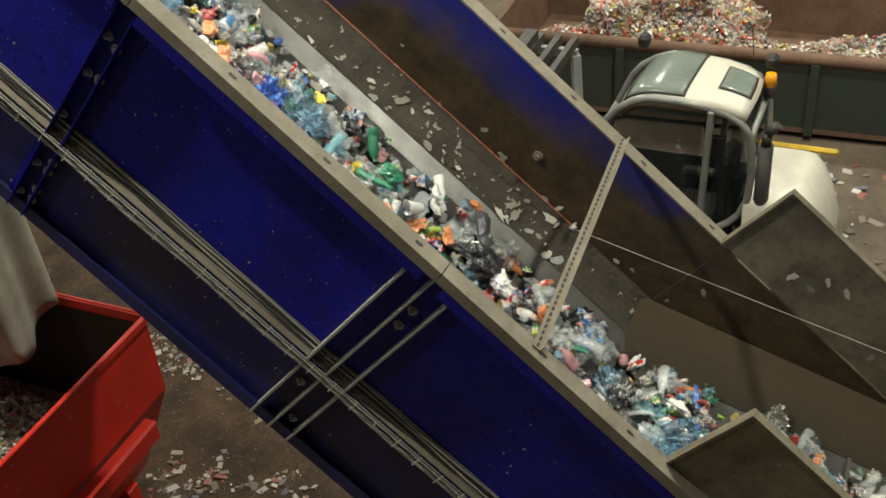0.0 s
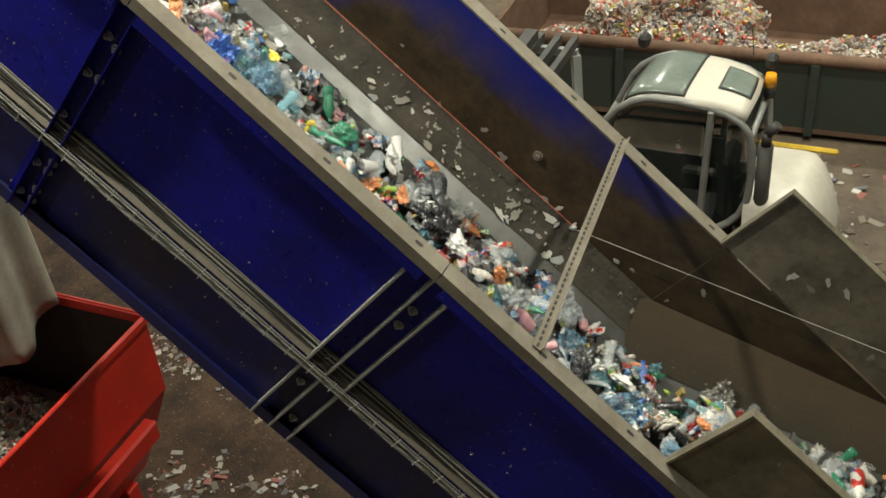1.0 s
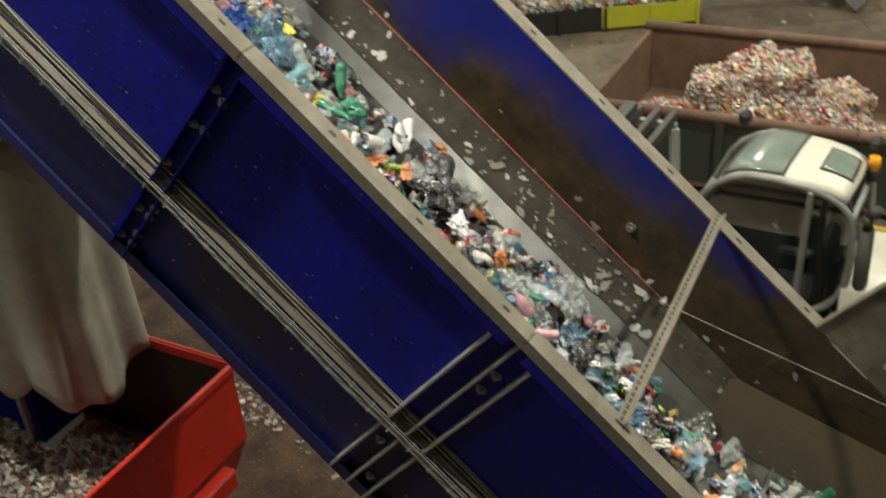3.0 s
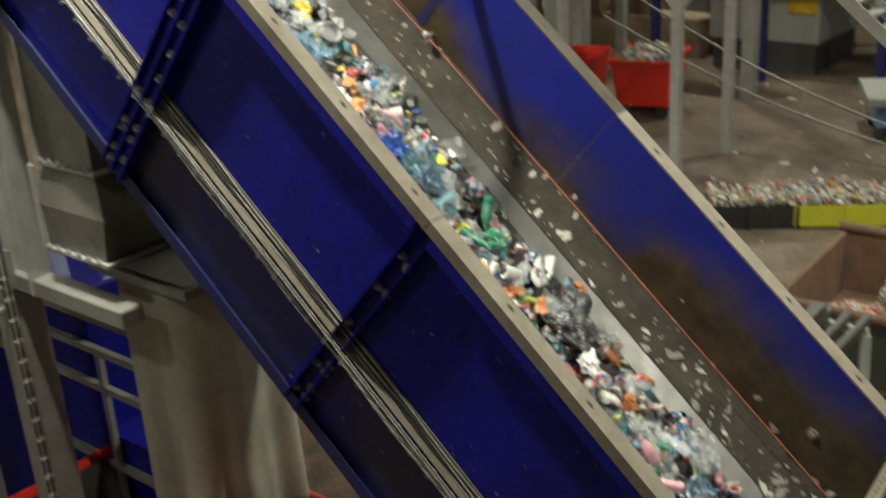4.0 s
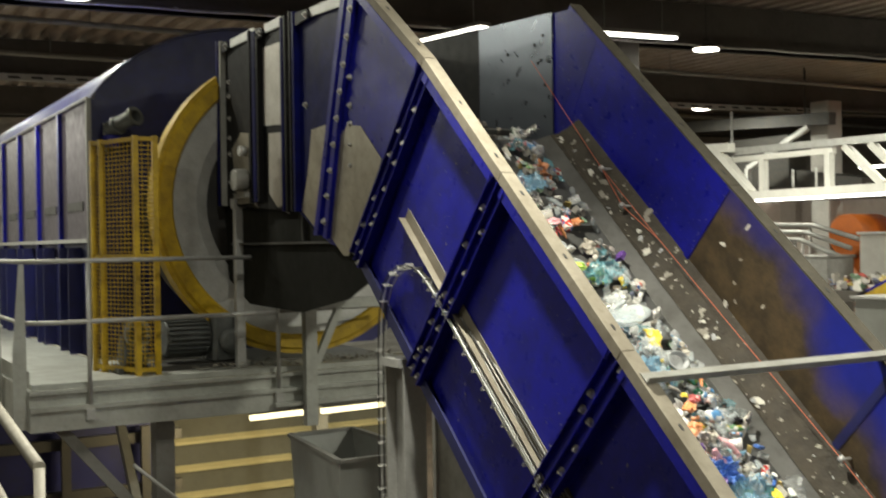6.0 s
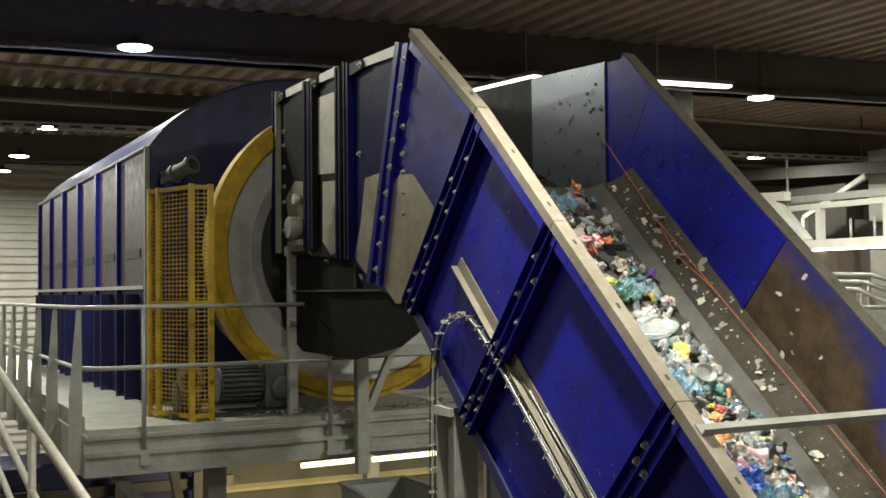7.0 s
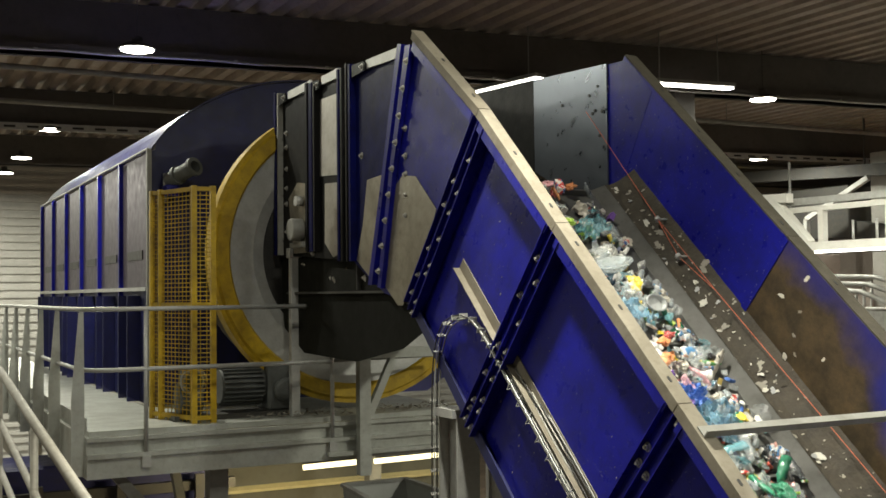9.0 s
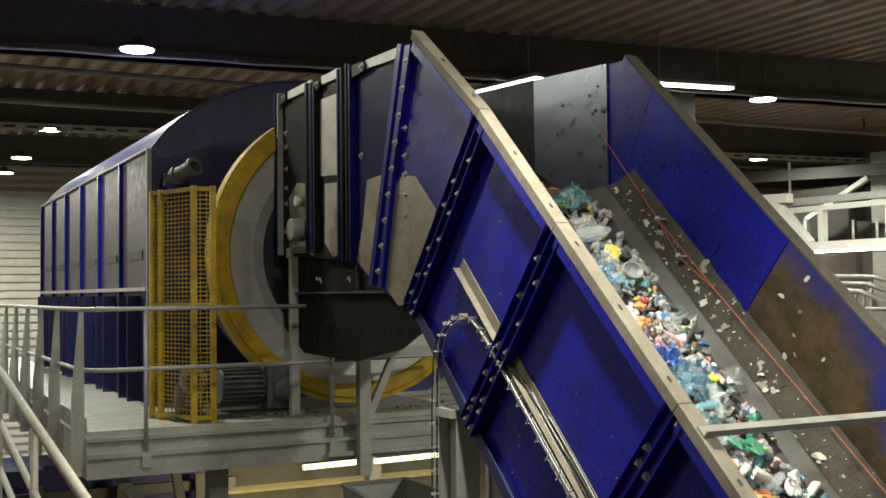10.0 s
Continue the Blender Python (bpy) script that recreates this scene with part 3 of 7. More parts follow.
        pipe(bm, [(XN + 0.022 + 0.004 * math.sin(0.9 * i + 2.1 * k), ts + (7.4 - 0.12 * k - ts) * i / 59, h0 + 0.005 * math.sin(0.55 * i + 1.7 * k)) for i in range(60)], 0.0062, 6)
        part("cable", bm, (GALV_DK, BLACK, CABLE, BLACK, GALV_DK)[k], tray)
    bm = B()
    box(bm, -0.030, 0.034, -0.014, 0.012, -0.003, 0.003)
    clip = mesh_of("cable_clip", bm, GALV_DK)
    for i in range(34):
        ob = new("cable_clip", clip)
        ob.parent = tray
        ob.matrix_basis = Matrix.Translation(inv @ Vector((XN - 0.025, 7.33, 0.6 + i * 0.17)))
    return e


GRIMEPLATE = mat("grimy_steel_plate", (0.25, 0.22, 0.155), 0.6, 0.35, (0.05, 0.042, 0.03), 3, 0.7, 0.1, 40, (0.28, 0.26, 0.22), 20, 0.72)
STEEL_DK = mat("dull_stainless_sheet", (0.13, 0.145, 0.17), 0.30, 0.9, (0.10, 0.11, 0.13), 1.2, 0.4, 0.0, 40)
PAPER = mat("torn_white_paper", (0.60, 0.58, 0.52), 0.8, 0, (0.40, 0.37, 0.30), 8, 0.5)
PAPERDK = mat("dirty_grey_paper", (0.30, 0.28, 0.24), 0.85, 0, (0.18, 0.16, 0.13), 8, 0.5)
W_GREY = mat("grey_film", (0.35, 0.36, 0.36), 0.35, 0, (0.2, 0.2, 0.2), 8, 0.5)
CORD = mat("red_cord", (0.50, 0.12, 0.06), 0.7)
PALECORD = mat("pale_cord", (0.40, 0.38, 0.33), 0.7)
SHEETDK = mat("dark_smooth_rubber_sheet", (0.028, 0.026, 0.020), 0.6, 0, (0.036, 0.029, 0.019), 1.6, 0.8, 0.15, 40, (0.22, 0.20, 0.16), 30, 0.72, spec=0.18)
CABLE = mat("grey_cable", (0.34, 0.33, 0.29), 0.5, 0, (0.2, 0.2, 0.18), 12, 0.5)


def brown_towards_wall(m):
    """Brown caked dirt that grows thicker up the sloping sheet, with a ragged edge."""
    n, l = m.node_tree.nodes, m.node_tree.links
    b = n["Principled BSDF"]
    src = b.inputs["Base Color"].links[0].from_socket
    tc = n.new("ShaderNodeTexCoord")
    sep = n.new("ShaderNodeSeparateXYZ")
    l.new(tc.outputs["Object"], sep.inputs[0])
    tx = n.new("ShaderNodeTexNoise")
    tx.inputs["Scale"].default_value, tx.inputs["Detail"].default_value = 3.0, 7
    l.new(tc.outputs["Object"], tx.inputs["Vector"])
    ad = n.new("ShaderNodeMath")
    ad.operation = "MULTIPLY_ADD"
    ad.inputs[1].default_value = 0.22
    l.new(tx.outputs["Fac"], ad.inputs[0])
    l.new(sep.outputs[2], ad.inputs[2])
    r = n.new("ShaderNodeMapRange")
    r.inputs[1].default_value, r.inputs[2].default_value = 0.04, 0.26
    l.new(ad.outputs[0], r.inputs[0])
    mx = n.new("ShaderNodeMix")
    mx.data_type = "RGBA"
    l.new(r.outputs[0], mx.inputs[0])
    l.new(src, mx.inputs[6])
    mx.inputs[7].default_value = (0.050, 0.036, 0.020, 1)
    l.new(mx.outputs[2], b.inputs["Base Color"])


brown_towards_wall(SHEETDK)
CONV = conveyor()


def foot_section():
    """The flatter loading stretch below the bend."""
    e = empty("loading_conveyor", pose(0, 1.35, 2.43, 18), "dark loading stretch of the belt conveyor below the bend", "conveyor")
    bm = B()
    box(bm, XN + 0.065, XF - 0.06, -4.5, 0.05, -0.06, -0.02)
    part("belt", bm, BELT, e, "worn grey rubber belt")
    bm = B()
    box(bm, XN + 0.06, XF - 0.08, -4.5, 0.0, -0.75, -0.07)
    part("frame", bm, BLUE_DK, e)
    bm = B()
    strip(bm, [(XF - 0.37, -0.012), (XF - 0.055, 0.23), (XF - 0.055, 0.21), (XF - 0.35, -0.018)], -4.4, 0.03)
    part("side_sheet", bm, SHEETDK, e, "sloping dark side sheet")
    for y in (-4.0, -1.6):
        for x in (XN + 0.15, XF - 0.2):
            bm = B()
            z = -(2.43 + math.sin(radians(18)) * y) / math.cos(radians(18))
            M = pose(0, 1.35, 2.43, 18).inverted()
            top = pose(0, 1.35, 2.43, 18) @ Vector((x, y, -0.7))
            p0, p1 = M @ Vector((x, top.y, 0.0)), M @ top
            beam(bm, p0, p1, 0.14, 0.14)
            part("leg", bm, BLUE_DK, e)
    return e


foot_section()

# ---- feed box between conveyor and drum ----


def feed_box():
    e = empty("feed_box", pose(0, 0, 0), "blue and stainless feed box between conveyor and drum", "chute")
    x0, x1 = XN + 0.04, XN + 0.052

    def pl(name, poly, m, xa=x0, xb=x1, label=""):
        bm = B()
        plate(bm, poly, xa, xb)
        return part(name, bm, m, e, label)

    pl("upper_panel", [(6.62, 8.24), (7.62, 8.95), (7.86, 8.90), (8.52, 7.08), (8.34, 7.0), (7.70, 6.90)], BLUE)
    pl("upper_panel", [(7.90, 8.93), (9.02, 8.95), (8.97, 7.27), (8.54, 7.08)], BLUE_DIM_GRIMY, label="grimy blue panel with dim light painted in")
    pl("end_panel", [(9.24, 7.30), (9.24, 8.95), (10.86, 8.98), (10.9, 7.40)], NEARBLACK, label="near-black end panel")
    pl("stainless_panel", [(8.09, 7.86), (7.95, 7.93), (7.72, 7.90), (7.37, 7.62), (7.44, 7.50), (7.97, 6.90), (8.06, 6.90), (8.30, 7.05)], STEEL_WORN, x0 - 0.008, x0 - 0.002, "worn stainless plate")
    pl("stainless_panel", [(8.66, 7.96), (8.22, 7.98), (8.50, 7.09), (8.58, 7.11), (8.90, 7.29), (8.76, 7.58)], STEEL_WORN, x0 - 0.008, x0 - 0.002, "worn stainless plate")
    pl("stainless_panel", [(9.76, 8.82), (9.29, 8.81), (9.30, 8.07), (9.77, 8.10)], STEEL, x0 - 0.008, x0 - 0.002, "bright stainless plate")
    pl("stainless_panel", [(9.65, 8.02), (9.26, 8.00), (9.28, 7.36), (9.45, 7.33), (9.66, 7.47)], STEEL, x0 - 0.008, x0 - 0.002, "bright stainless plate")
    pl("bearing_plate", [(10.60, 7.95), (10.34, 8.09), (10.06, 8.06), (10.07, 7.40), (10.45, 7.40)], STEEL_WORN, x0 - 0.03, x0 - 0.002, "scratched bearing plate")
    # the leaning rib is a folded channel that widens to the apex
    pl("rib", [(7.92, 8.97), (7.84, 8.95), (8.15, 8.04), (8.46, 7.07), (8.54, 7.07), (8.21, 8.06)], BLUE, x0 - 0.06, x0)
    pl("rib", [(7.80, 8.93), (7.70, 8.92), (8.03, 8.03), (8.30, 7.04), (8.37, 7.05), (8.10, 8.03)], BLUE, x0 - 0.05, x0 - 0.009)
    for ya, yb, lo, hi, m in ((8.92, 8.96, 7.28, 9.0, BLUE_DIM_GRIMY), (9.0, 9.03, 7.28, 9.02, NEARBLACK), (9.11, 9.15, 7.28, 9.0, NEARBLACK), (9.19, 9.23, 7.29, 9.0, BLUE_DIM_GRIMY), (9.80, 9.84, 7.4, 8.98, NEARBLACK),
                              (9.87, 9.95, 7.4, 9.0, BLUE_DIM_GRIMY), (10.00, 10.05, 7.4, 9.02, NEARBLACK), (10.84, 10.87, 7.4, 9.06, GALV_DK), (10.92, 10.98, 7.4, 9.08, BLUE_DIM_GRIMY)):
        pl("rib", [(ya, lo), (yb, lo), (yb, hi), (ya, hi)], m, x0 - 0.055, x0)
    # rounded ears at the heads of the ribs
    for ya, yb, z in ((8.60, 8.90, 8.96), (9.68, 9.86, 8.99), (10.62, 10.83, 9.02)):
        pl("ear", [(ya, z - 0.07), (ya, z - 0.02), (ya + 0.04, z + 0.01), (yb, z + 0.02), (yb, z - 0.09)], NEARBLACK, x0 - 0.045, x0 - 0.03)
        bolt(e, x0 - 0.046, ya + 0.06, z - 0.035)
    for y, lo, hi in ((9.07, 7.3, 8.95), (8.98, 7.4, 8.9), (9.97, 7.4, 8.9), (10.89, 7.45, 9.0), (10.72, 7.6, 8.9), (8.78, 8.2, 8.5), (7.9, 7.6, 8.7)):
        z = lo
        while z < hi:
            bolt(e, x0 - 0.002, y, z + rng.uniform(-0.03, 0.03))
            z += rng.choice((0.16, 0.24, 0.34))
    for k in range(9):
        u = k / 8
        bolt(e, x0 - 0.052, 7.76 + 0.57 * u, 8.80 - 1.62 * u)
    # bright folded top strips between the rib heads
    for ya, yb, za, zb in ((9.95, 10.60, 8.955, 8.96), (9.26, 9.66, 8.94, 8.945), (7.93, 8.62, 8.87, 8.90)):
        bm = B()
        plate(bm, [(ya, za), (yb, zb), (yb, zb + 0.075), (ya, za + 0.085)], x0 - 0.03, x0 - 0.012)
        part("rim", bm, GALV, e, "bright galvanised top strip")
    # far side: a reflective galvanised sheet, then a dark sheet further in
    bm = B()
    plate(bm, [(7.56, 8.89), (8.70, 8.95), (8.70, 8.10), (7.56, 7.6)], XF - 0.07, XF - 0.058)
    part("far_side", bm, STEEL_DK, e, "reflective galvanised inner sheet")
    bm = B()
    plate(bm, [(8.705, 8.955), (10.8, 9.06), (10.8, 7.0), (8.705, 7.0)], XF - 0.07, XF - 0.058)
    part("far_side", bm, NEARBLACK, e, "near-black inner sheet")
    for y, z in ((7.80, 8.66), (7.68, 8.72), (7.72, 8.52), (7.62, 8.50), (7.66, 8.30), (8.22, 8.64), (7.76, 8.50)):
        bm = B()
        cyl(bm, (XF - 0.071, y, z), (XF - 0.082, y, z), 0.014, 8)
        part("stud", bm, BLACK, e)
    bm = B()
    plate(bm, [(6.98, 8.56), (7.20, 8.80), (7.34, 8.875), (7.555, 8.885), (7.555, 7.6)], XF - 0.052, XF - 0.040)
    part("far_corner", bm, BLUE, e)
    bm = B()
    box(bm, XN + 0.055, XF - 0.075, 8.0, 10.8, 7.0, 7.02)
    part("bottom", bm, DARK, e)
    # added black sheet, keeps the inside of the box dark
    bm = B()
    box(bm, XN + 0.055, XF - 0.072, 8.95, 8.97, 7.03, 8.16)
    part("curtain", bm, BLACK, e, "black sheet added to darken the box inside")
    bm = B()
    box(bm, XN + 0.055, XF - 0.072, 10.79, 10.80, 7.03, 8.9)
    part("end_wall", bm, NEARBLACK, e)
    # dark plate below the box stands in for the shade of the drum mouth
    pl("rubber_skirt", [(11.2, 7.39), (9.05, 7.31), (8.56, 7.08), (7.93, 6.87), (7.75, 6.69), (8.12, 6.55), (9.07, 6.40), (10.4, 6.42), (11.28, 6.77)], MOUTH_SHADE, 3.795, 3.805, "dark plate standing in for drum mouth shade")
    # bearing and bracket
    bm = B()
    cyl(bm, (x0 - 0.03, 10.2, 7.62), (x0 - 0.16, 10.2, 7.62), 0.11, 14)
    part("bearing", bm, GALV_DK, e, bevel=0.01)
    bm = B()
    cyl(bm, (x0 - 0.03, 10.2, 7.9), (x0 - 0.10, 10.2, 7.9), 0.05, 10)
    part("grease_cap", bm, GALV, e)
    bm = B()
    box(bm, x0 - 0.09, x0 - 0.03, 10.05, 10.4, 7.45, 7.5)
    part("bracket", bm, GALV_DK, e)
    return e


MOUTH_SHADE = mat("mouth_shade_black", (0.012, 0.012, 0.009), 0.8, 0, (0.008, 0.008, 0.006), 3, 0.6, 0.1, 30, spec=0.12)
NEARBLACK = mat("near_black_steel", (0.006, 0.006, 0.007), 0.5, 0.0, (0.012, 0.011, 0.009), 3, 0.6, 0.08, 40, spec=0.10)
STEEL_WORN = mat("worn_stainless_sheet", (0.36, 0.33, 0.26), 0.35, 0.55, (0.13, 0.11, 0.08), 2.2, 0.8, 0.05, 50)
feed_box()

# ---- drum screen ----


def drum():
    e = empty("screening_drum", pose(4.58, 10.92, 7.42), "rotary screening drum with a yellow riding ring", "drum")

    def ring(name, prof, m, label=""):
        bm = B()
        n = 72
        vs = [[bm.verts.new((r * math.sin(2 * math.pi * i / n), y, r * math.cos(2 * math.pi * i / n))) for i in range(n)] for r, y in prof]
        for k in range(len(prof)):
            for i in range(n):
                f = bm.faces.new((vs[k][i], vs[k][(i + 1) % n], vs[(k + 1) % len(prof)][(i + 1) % n], vs[(k + 1) % len(prof)][i]))
                f.smooth = False
        ob = part(name, bm, m, e, label)
        return ob

    ring("riding_ring", [(1.37, 0.02), (1.39, 0.0), (1.51, 0.0), (1.535, 0.03), (1.575, 0.03), (1.575, 0.22), (1.37, 0.22)], YELLOW, "dirty yellow painted ring")
    ring("end_disc", [(1.0, 0.10), (1.12, 0.055), (1.368, 0.03), (1.368, 0.08), (1.0, 0.14)], GALV, "galvanised end disc")
    ring("rubber_seal", [(0.45, 0.16), (0.999, 0.11), (0.999, 0.15), (0.45, 0.20)], BLACK, "black rubber seal")
    ring("shell", [(1.18, 0.22), (1.26, 0.22), (1.26, 9.0), (1.18, 9.0)], DARK)
    bm = B()
    cyl(bm, (0, 1.6, 0), (0, 1.62, 0), 1.17, 40)
    part("dark_mouth", bm, DARK, e)
    return e


drum()


def housing():
    e = empty("drum_housing", pose(0, 0, 0), "long blue drum screen housing with stainless side panels", "drum screen")
    xl, xr, ze, zt = 2.76, 6.44, 8.63, 9.52
    bm = B()
    arc = []
    for i in range(25):
        u = i / 24
        arc.append((xl + (xr - xl) * u, ze + (zt - ze) * (1 - abs(2 * u - 1) ** 2.0) ** 0.8))
    # front sheet with a round opening for the drum
    n = 48
    inner = [bm.verts.new((4.6 + 1.29 * math.sin(2 * math.pi * i / n), 12.5, 7.36 + 1.29 * math.cos(2 * math.pi * i / n))) for i in range(n)]
    outer = []
    for i in range(n):
        dx, dz = math.sin(2 * math.pi * i / n), math.cos(2 * math.pi * i / n)
        best = 9.0
        for (ax, az), (cx, cz) in zip([(xl, DECK)] + arc + [(xr, DECK)], arc + [(xr, DECK), (xl, DECK)]):
            ex, ez = cx - ax, cz - az
            det = dx * (-ez) + dz * ex
            if abs(det) < 1e-9:
                continue
            px, pz = ax - 4.6, az - 7.36
            k = (px * (-ez) + pz * ex) / det
            u = (dx * pz - dz * px) / det
            if k > 0 and -0.001 <= u <= 1.001:
                best = min(best, k)
        best = max(best, 1.64)
        outer.append(bm.verts.new((4.6 + best * dx, 12.5, 7.36 + best * dz)))
    for i in range(n):
        j = (i + 1) % n
        bm.faces.new((inner[i], inner[j], outer[j], outer[i]))
    box(bm, xl, xl + 0.3, 12.505, 12.52, DECK, ze)
    part("front_sheet", bm, BLUE_DK, e)
    bm = B()
    a = [bm.verts.new((x, 12.44, z + 0.005)) for x, z in arc]
    c = [bm.verts.new((x, 21.2, z + 0.005)) for x, z in arc]
    a2 = [bm.verts.new((x, 12.44, z + 0.02)) for x, z in arc]
    c2 = [bm.verts.new((x, 21.2, z + 0.02)) for x, z in arc]
    for i in range(24):
        bm.faces.new((a[i], a[i + 1], c[i + 1], c[i]))
        bm.faces.new((a2[i], a2[i + 1], c2[i + 1], c2[i]))
        bm.faces.new((a[i], a[i + 1], a2[i + 1], a2[i]))
    part("roof", bm, BLUE_DK, e, "dark blue roof sheet")
    bm = B()
    box(bm, xl - 0.055, xl - 0.03, 12.44, 21.2, ze - 0.004, ze + 0.012)
    part("eave_strip", bm, GALV, e, "bright galvanised eave strip")
    ys = [12.54, 14.05, 15.5, 16.95, 18.4, 19.8, 21.2]
    for k, (a, c) in enumerate(zip(ys[:-1], ys[1:])):
        bm = B()
        box(bm, xl, xl + 0.02, a + 0.037, c - 0.037, 7.10, ze - 0.02)
        pnl = part("side_panel", bm, STEEL_SIDE, e, "dark reflective stainless side panel")
        bm = B()
        box(bm, xl - 0.012, xl - 0.002, a + 0.35, c - 0.35, 7.42, 7.52)
        part("grip_slot", bm, DARK, pnl)
        bm = B()
        box(bm, xl - 0.05, xl + 0.02, c - 0.035, c + 0.035, DECK, ze)
        part("post", bm, BLUE, e)
        bm = B()
        box(bm, xl, xl + 0.02, a + 0.037, c - 0.037, DECK, 7.05)
        part("lower_panel", bm, BLUE_DK, e)
        for j in range(1, 3):
            y = a + (c - a) * j / 3
            bm = B()
            box(bm, xl - 0.14, xl - 0.002, y - 0.008, y + 0.008, DECK + 0.01, 7.0)
            box(bm, xl - 0.15, xl - 0.14, y - 0.008, y + 0.018, DECK + 0.01, 7.0)
            part("stiffener", bm, BLUE_DK, e)
    bm = B()
    box(bm, xl - 0.06, xl + 0.02, 12.5, 21.2, 7.052, 7.095)
    part("rail", bm, GALV, e)
    bm = B()
    box(bm, xl - 0.05, xl - 0.0, 12.44, 12.498, DECK, ze)
    part("corner_strip", bm, GALV_DK, e)
    return e


STEEL_SIDE = mat("dark_stainless_side_sheet", (0.125, 0.105, 0.13), 0.44, 0.75, (0.08, 0.07, 0.085), 1.5, 0.5)
DECK = 5.78
housing()


MOTOR = mat("dusty_grey_motor", (0.13, 0.14, 0.14), 0.6, 0.2, (0.07, 0.07, 0.06), 6, 0.6, 0.1, 60)


def tube_horn():
    e = empty("exhaust_tube", pose(0, 0, 0), "short dark steel tube end on the drum housing", "pipe")
    p, q = Vector((2.93, 12.34, 8.28)), Vector((3.12, 11.98, 8.40))
    d = (q - p).normalized()
    bm = B()
    cyl(bm, p, q, 0.085, 20, caps=False)
    cyl(bm, p, q, 0.062, 20, caps=False)
    part("pipe", bm, MOTOR, e)
    for u in (0.35, 0.985):
        bm = B()
        c = p.lerp(q, u)
        cyl(bm, c - d * 0.02, c + d * 0.02, 0.105, 20, caps=False)
        cyl(bm, c + d * 0.02, c + d * 0.0201, 0.105, 20, 0.064, caps=False)
        part("collar", bm, MOTOR, e)
    bm = B()
    cyl(bm, p + d * 0.12, p + d * 0.121, 0.06, 16)
    part("flap", bm, GALV, e, "pale flap inside the tube")
    bm = B()
    box(bm, 2.88, 3.02, 12.25, 12.49, 8.10, 8.22)
    part("bracket", bm, BLUE, e)
    bm = B()
    cyl(bm, (2.90, 12.42, 8.05), (2.90, 12.42, 8.36), 0.02, 8)
    part("stay", bm, GALV, e, "bright steel stay")


tube_horn()


def guard():
    """Yellow mesh guard before the ring drive."""
    e = empty("mesh_guard", pose(0, 0, DECK), "yellow welded mesh machine guard on the platform", "guard")
    H = 2.27
    A, Bp, C = Vector((2.55, 11.1, 0)), Vector((2.74, 10.55, 0)), Vector((2.92, 10.53, 0))
    D = Vector((2.50, 11.25, 0))
    for p in (D, A, Bp, C):
        bm = B()
        box(bm, p.x - 0.025, p.x + 0.025, p.y - 0.025, p.y + 0.025, 0, H)
        part("post", bm, YELLOW, e)
    for p, q in ((D, A), (A, Bp), (Bp, C)):
        bm = B()
        for z in (0.05, 1.13, H - 0.03):
            beam(bm, p + Vector((0, 0, z)), q + Vector((0, 0, z)), 0.04, 0.04)
        part("frame", bm, YELLOW, e)
        bm = B()
        z = 0.12
        while z < H - 0.05:
            cyl(bm, p + Vector((0, 0, z)), q + Vector((0, 0, z)), 0.005, 5)
            z += 0.042
        n = max(2, int((q - p).length / 0.06))
        for i in range(1, n):
            r = p.lerp(q, i / n)
            cyl(bm, r, r + Vector((0, 0, H - 0.02)), 0.004, 5)
        part("wire_mesh", bm, YELLOW, e)


guard()


def drive():
    e = empty("gear_motor", pose(3.0, 11.0, DECK), "grey geared drive motor on the platform", "motor")
    bm = B()
    cyl(bm, (0.10, 0, 0.30), (0.55, 0, 0.30), 0.17, 18)
    body = part("motor", bm, MOTOR, e)
    bm = B()
    box(bm, 0.12, 0.52, -0.005, 0.005, 0.165, 0.20)
    fin = mesh_of("fin", bm, MOTOR)
    for i in range(24):
        ob = new("fin", fin)
        ob.parent = body
        ob.matrix_basis = Matrix.Translation((0, 0, 0.30)) @ Euler((2 * math.pi * i / 24, 0, 0)).to_matrix().to_4x4()
    bm = B()
    box(bm, 0.56, 0.80, -0.2, 0.2, 0.04, 0.52)
    cyl(bm, (0.72, -0.2, 0.26), (0.72, -0.30, 0.26), 0.12, 16)
    part("gearbox", bm, MOTOR, e, bevel=0.03)
    bm = B()
    cyl(bm, (-0.34, -0.12, 0.2), (-0.12, -0.12, 0.2), 0.16, 16)
    cyl(bm, (-0.30, -0.12, 0.42), (-0.10, -0.12, 0.42), 0.08, 12)
    part("pump", bm, MOTOR, e)
    bm = B()
    for k in range(2):
        pipe(bm, [(-0.23 + 0.11 * math.cos(a) + 0.03 * k, -0.27, 0.38 + 0.12 * math.sin(a)) for a in np.linspace(0, 2 * math.pi, 18)], 0.012, 6)
    part("hose", bm, CABLE, e)
    bm = B()
    box(bm, -0.4, 0.85, -0.25, 0.25, 0.0, 0.05)
    part("base", bm, DARK, e)


drive()


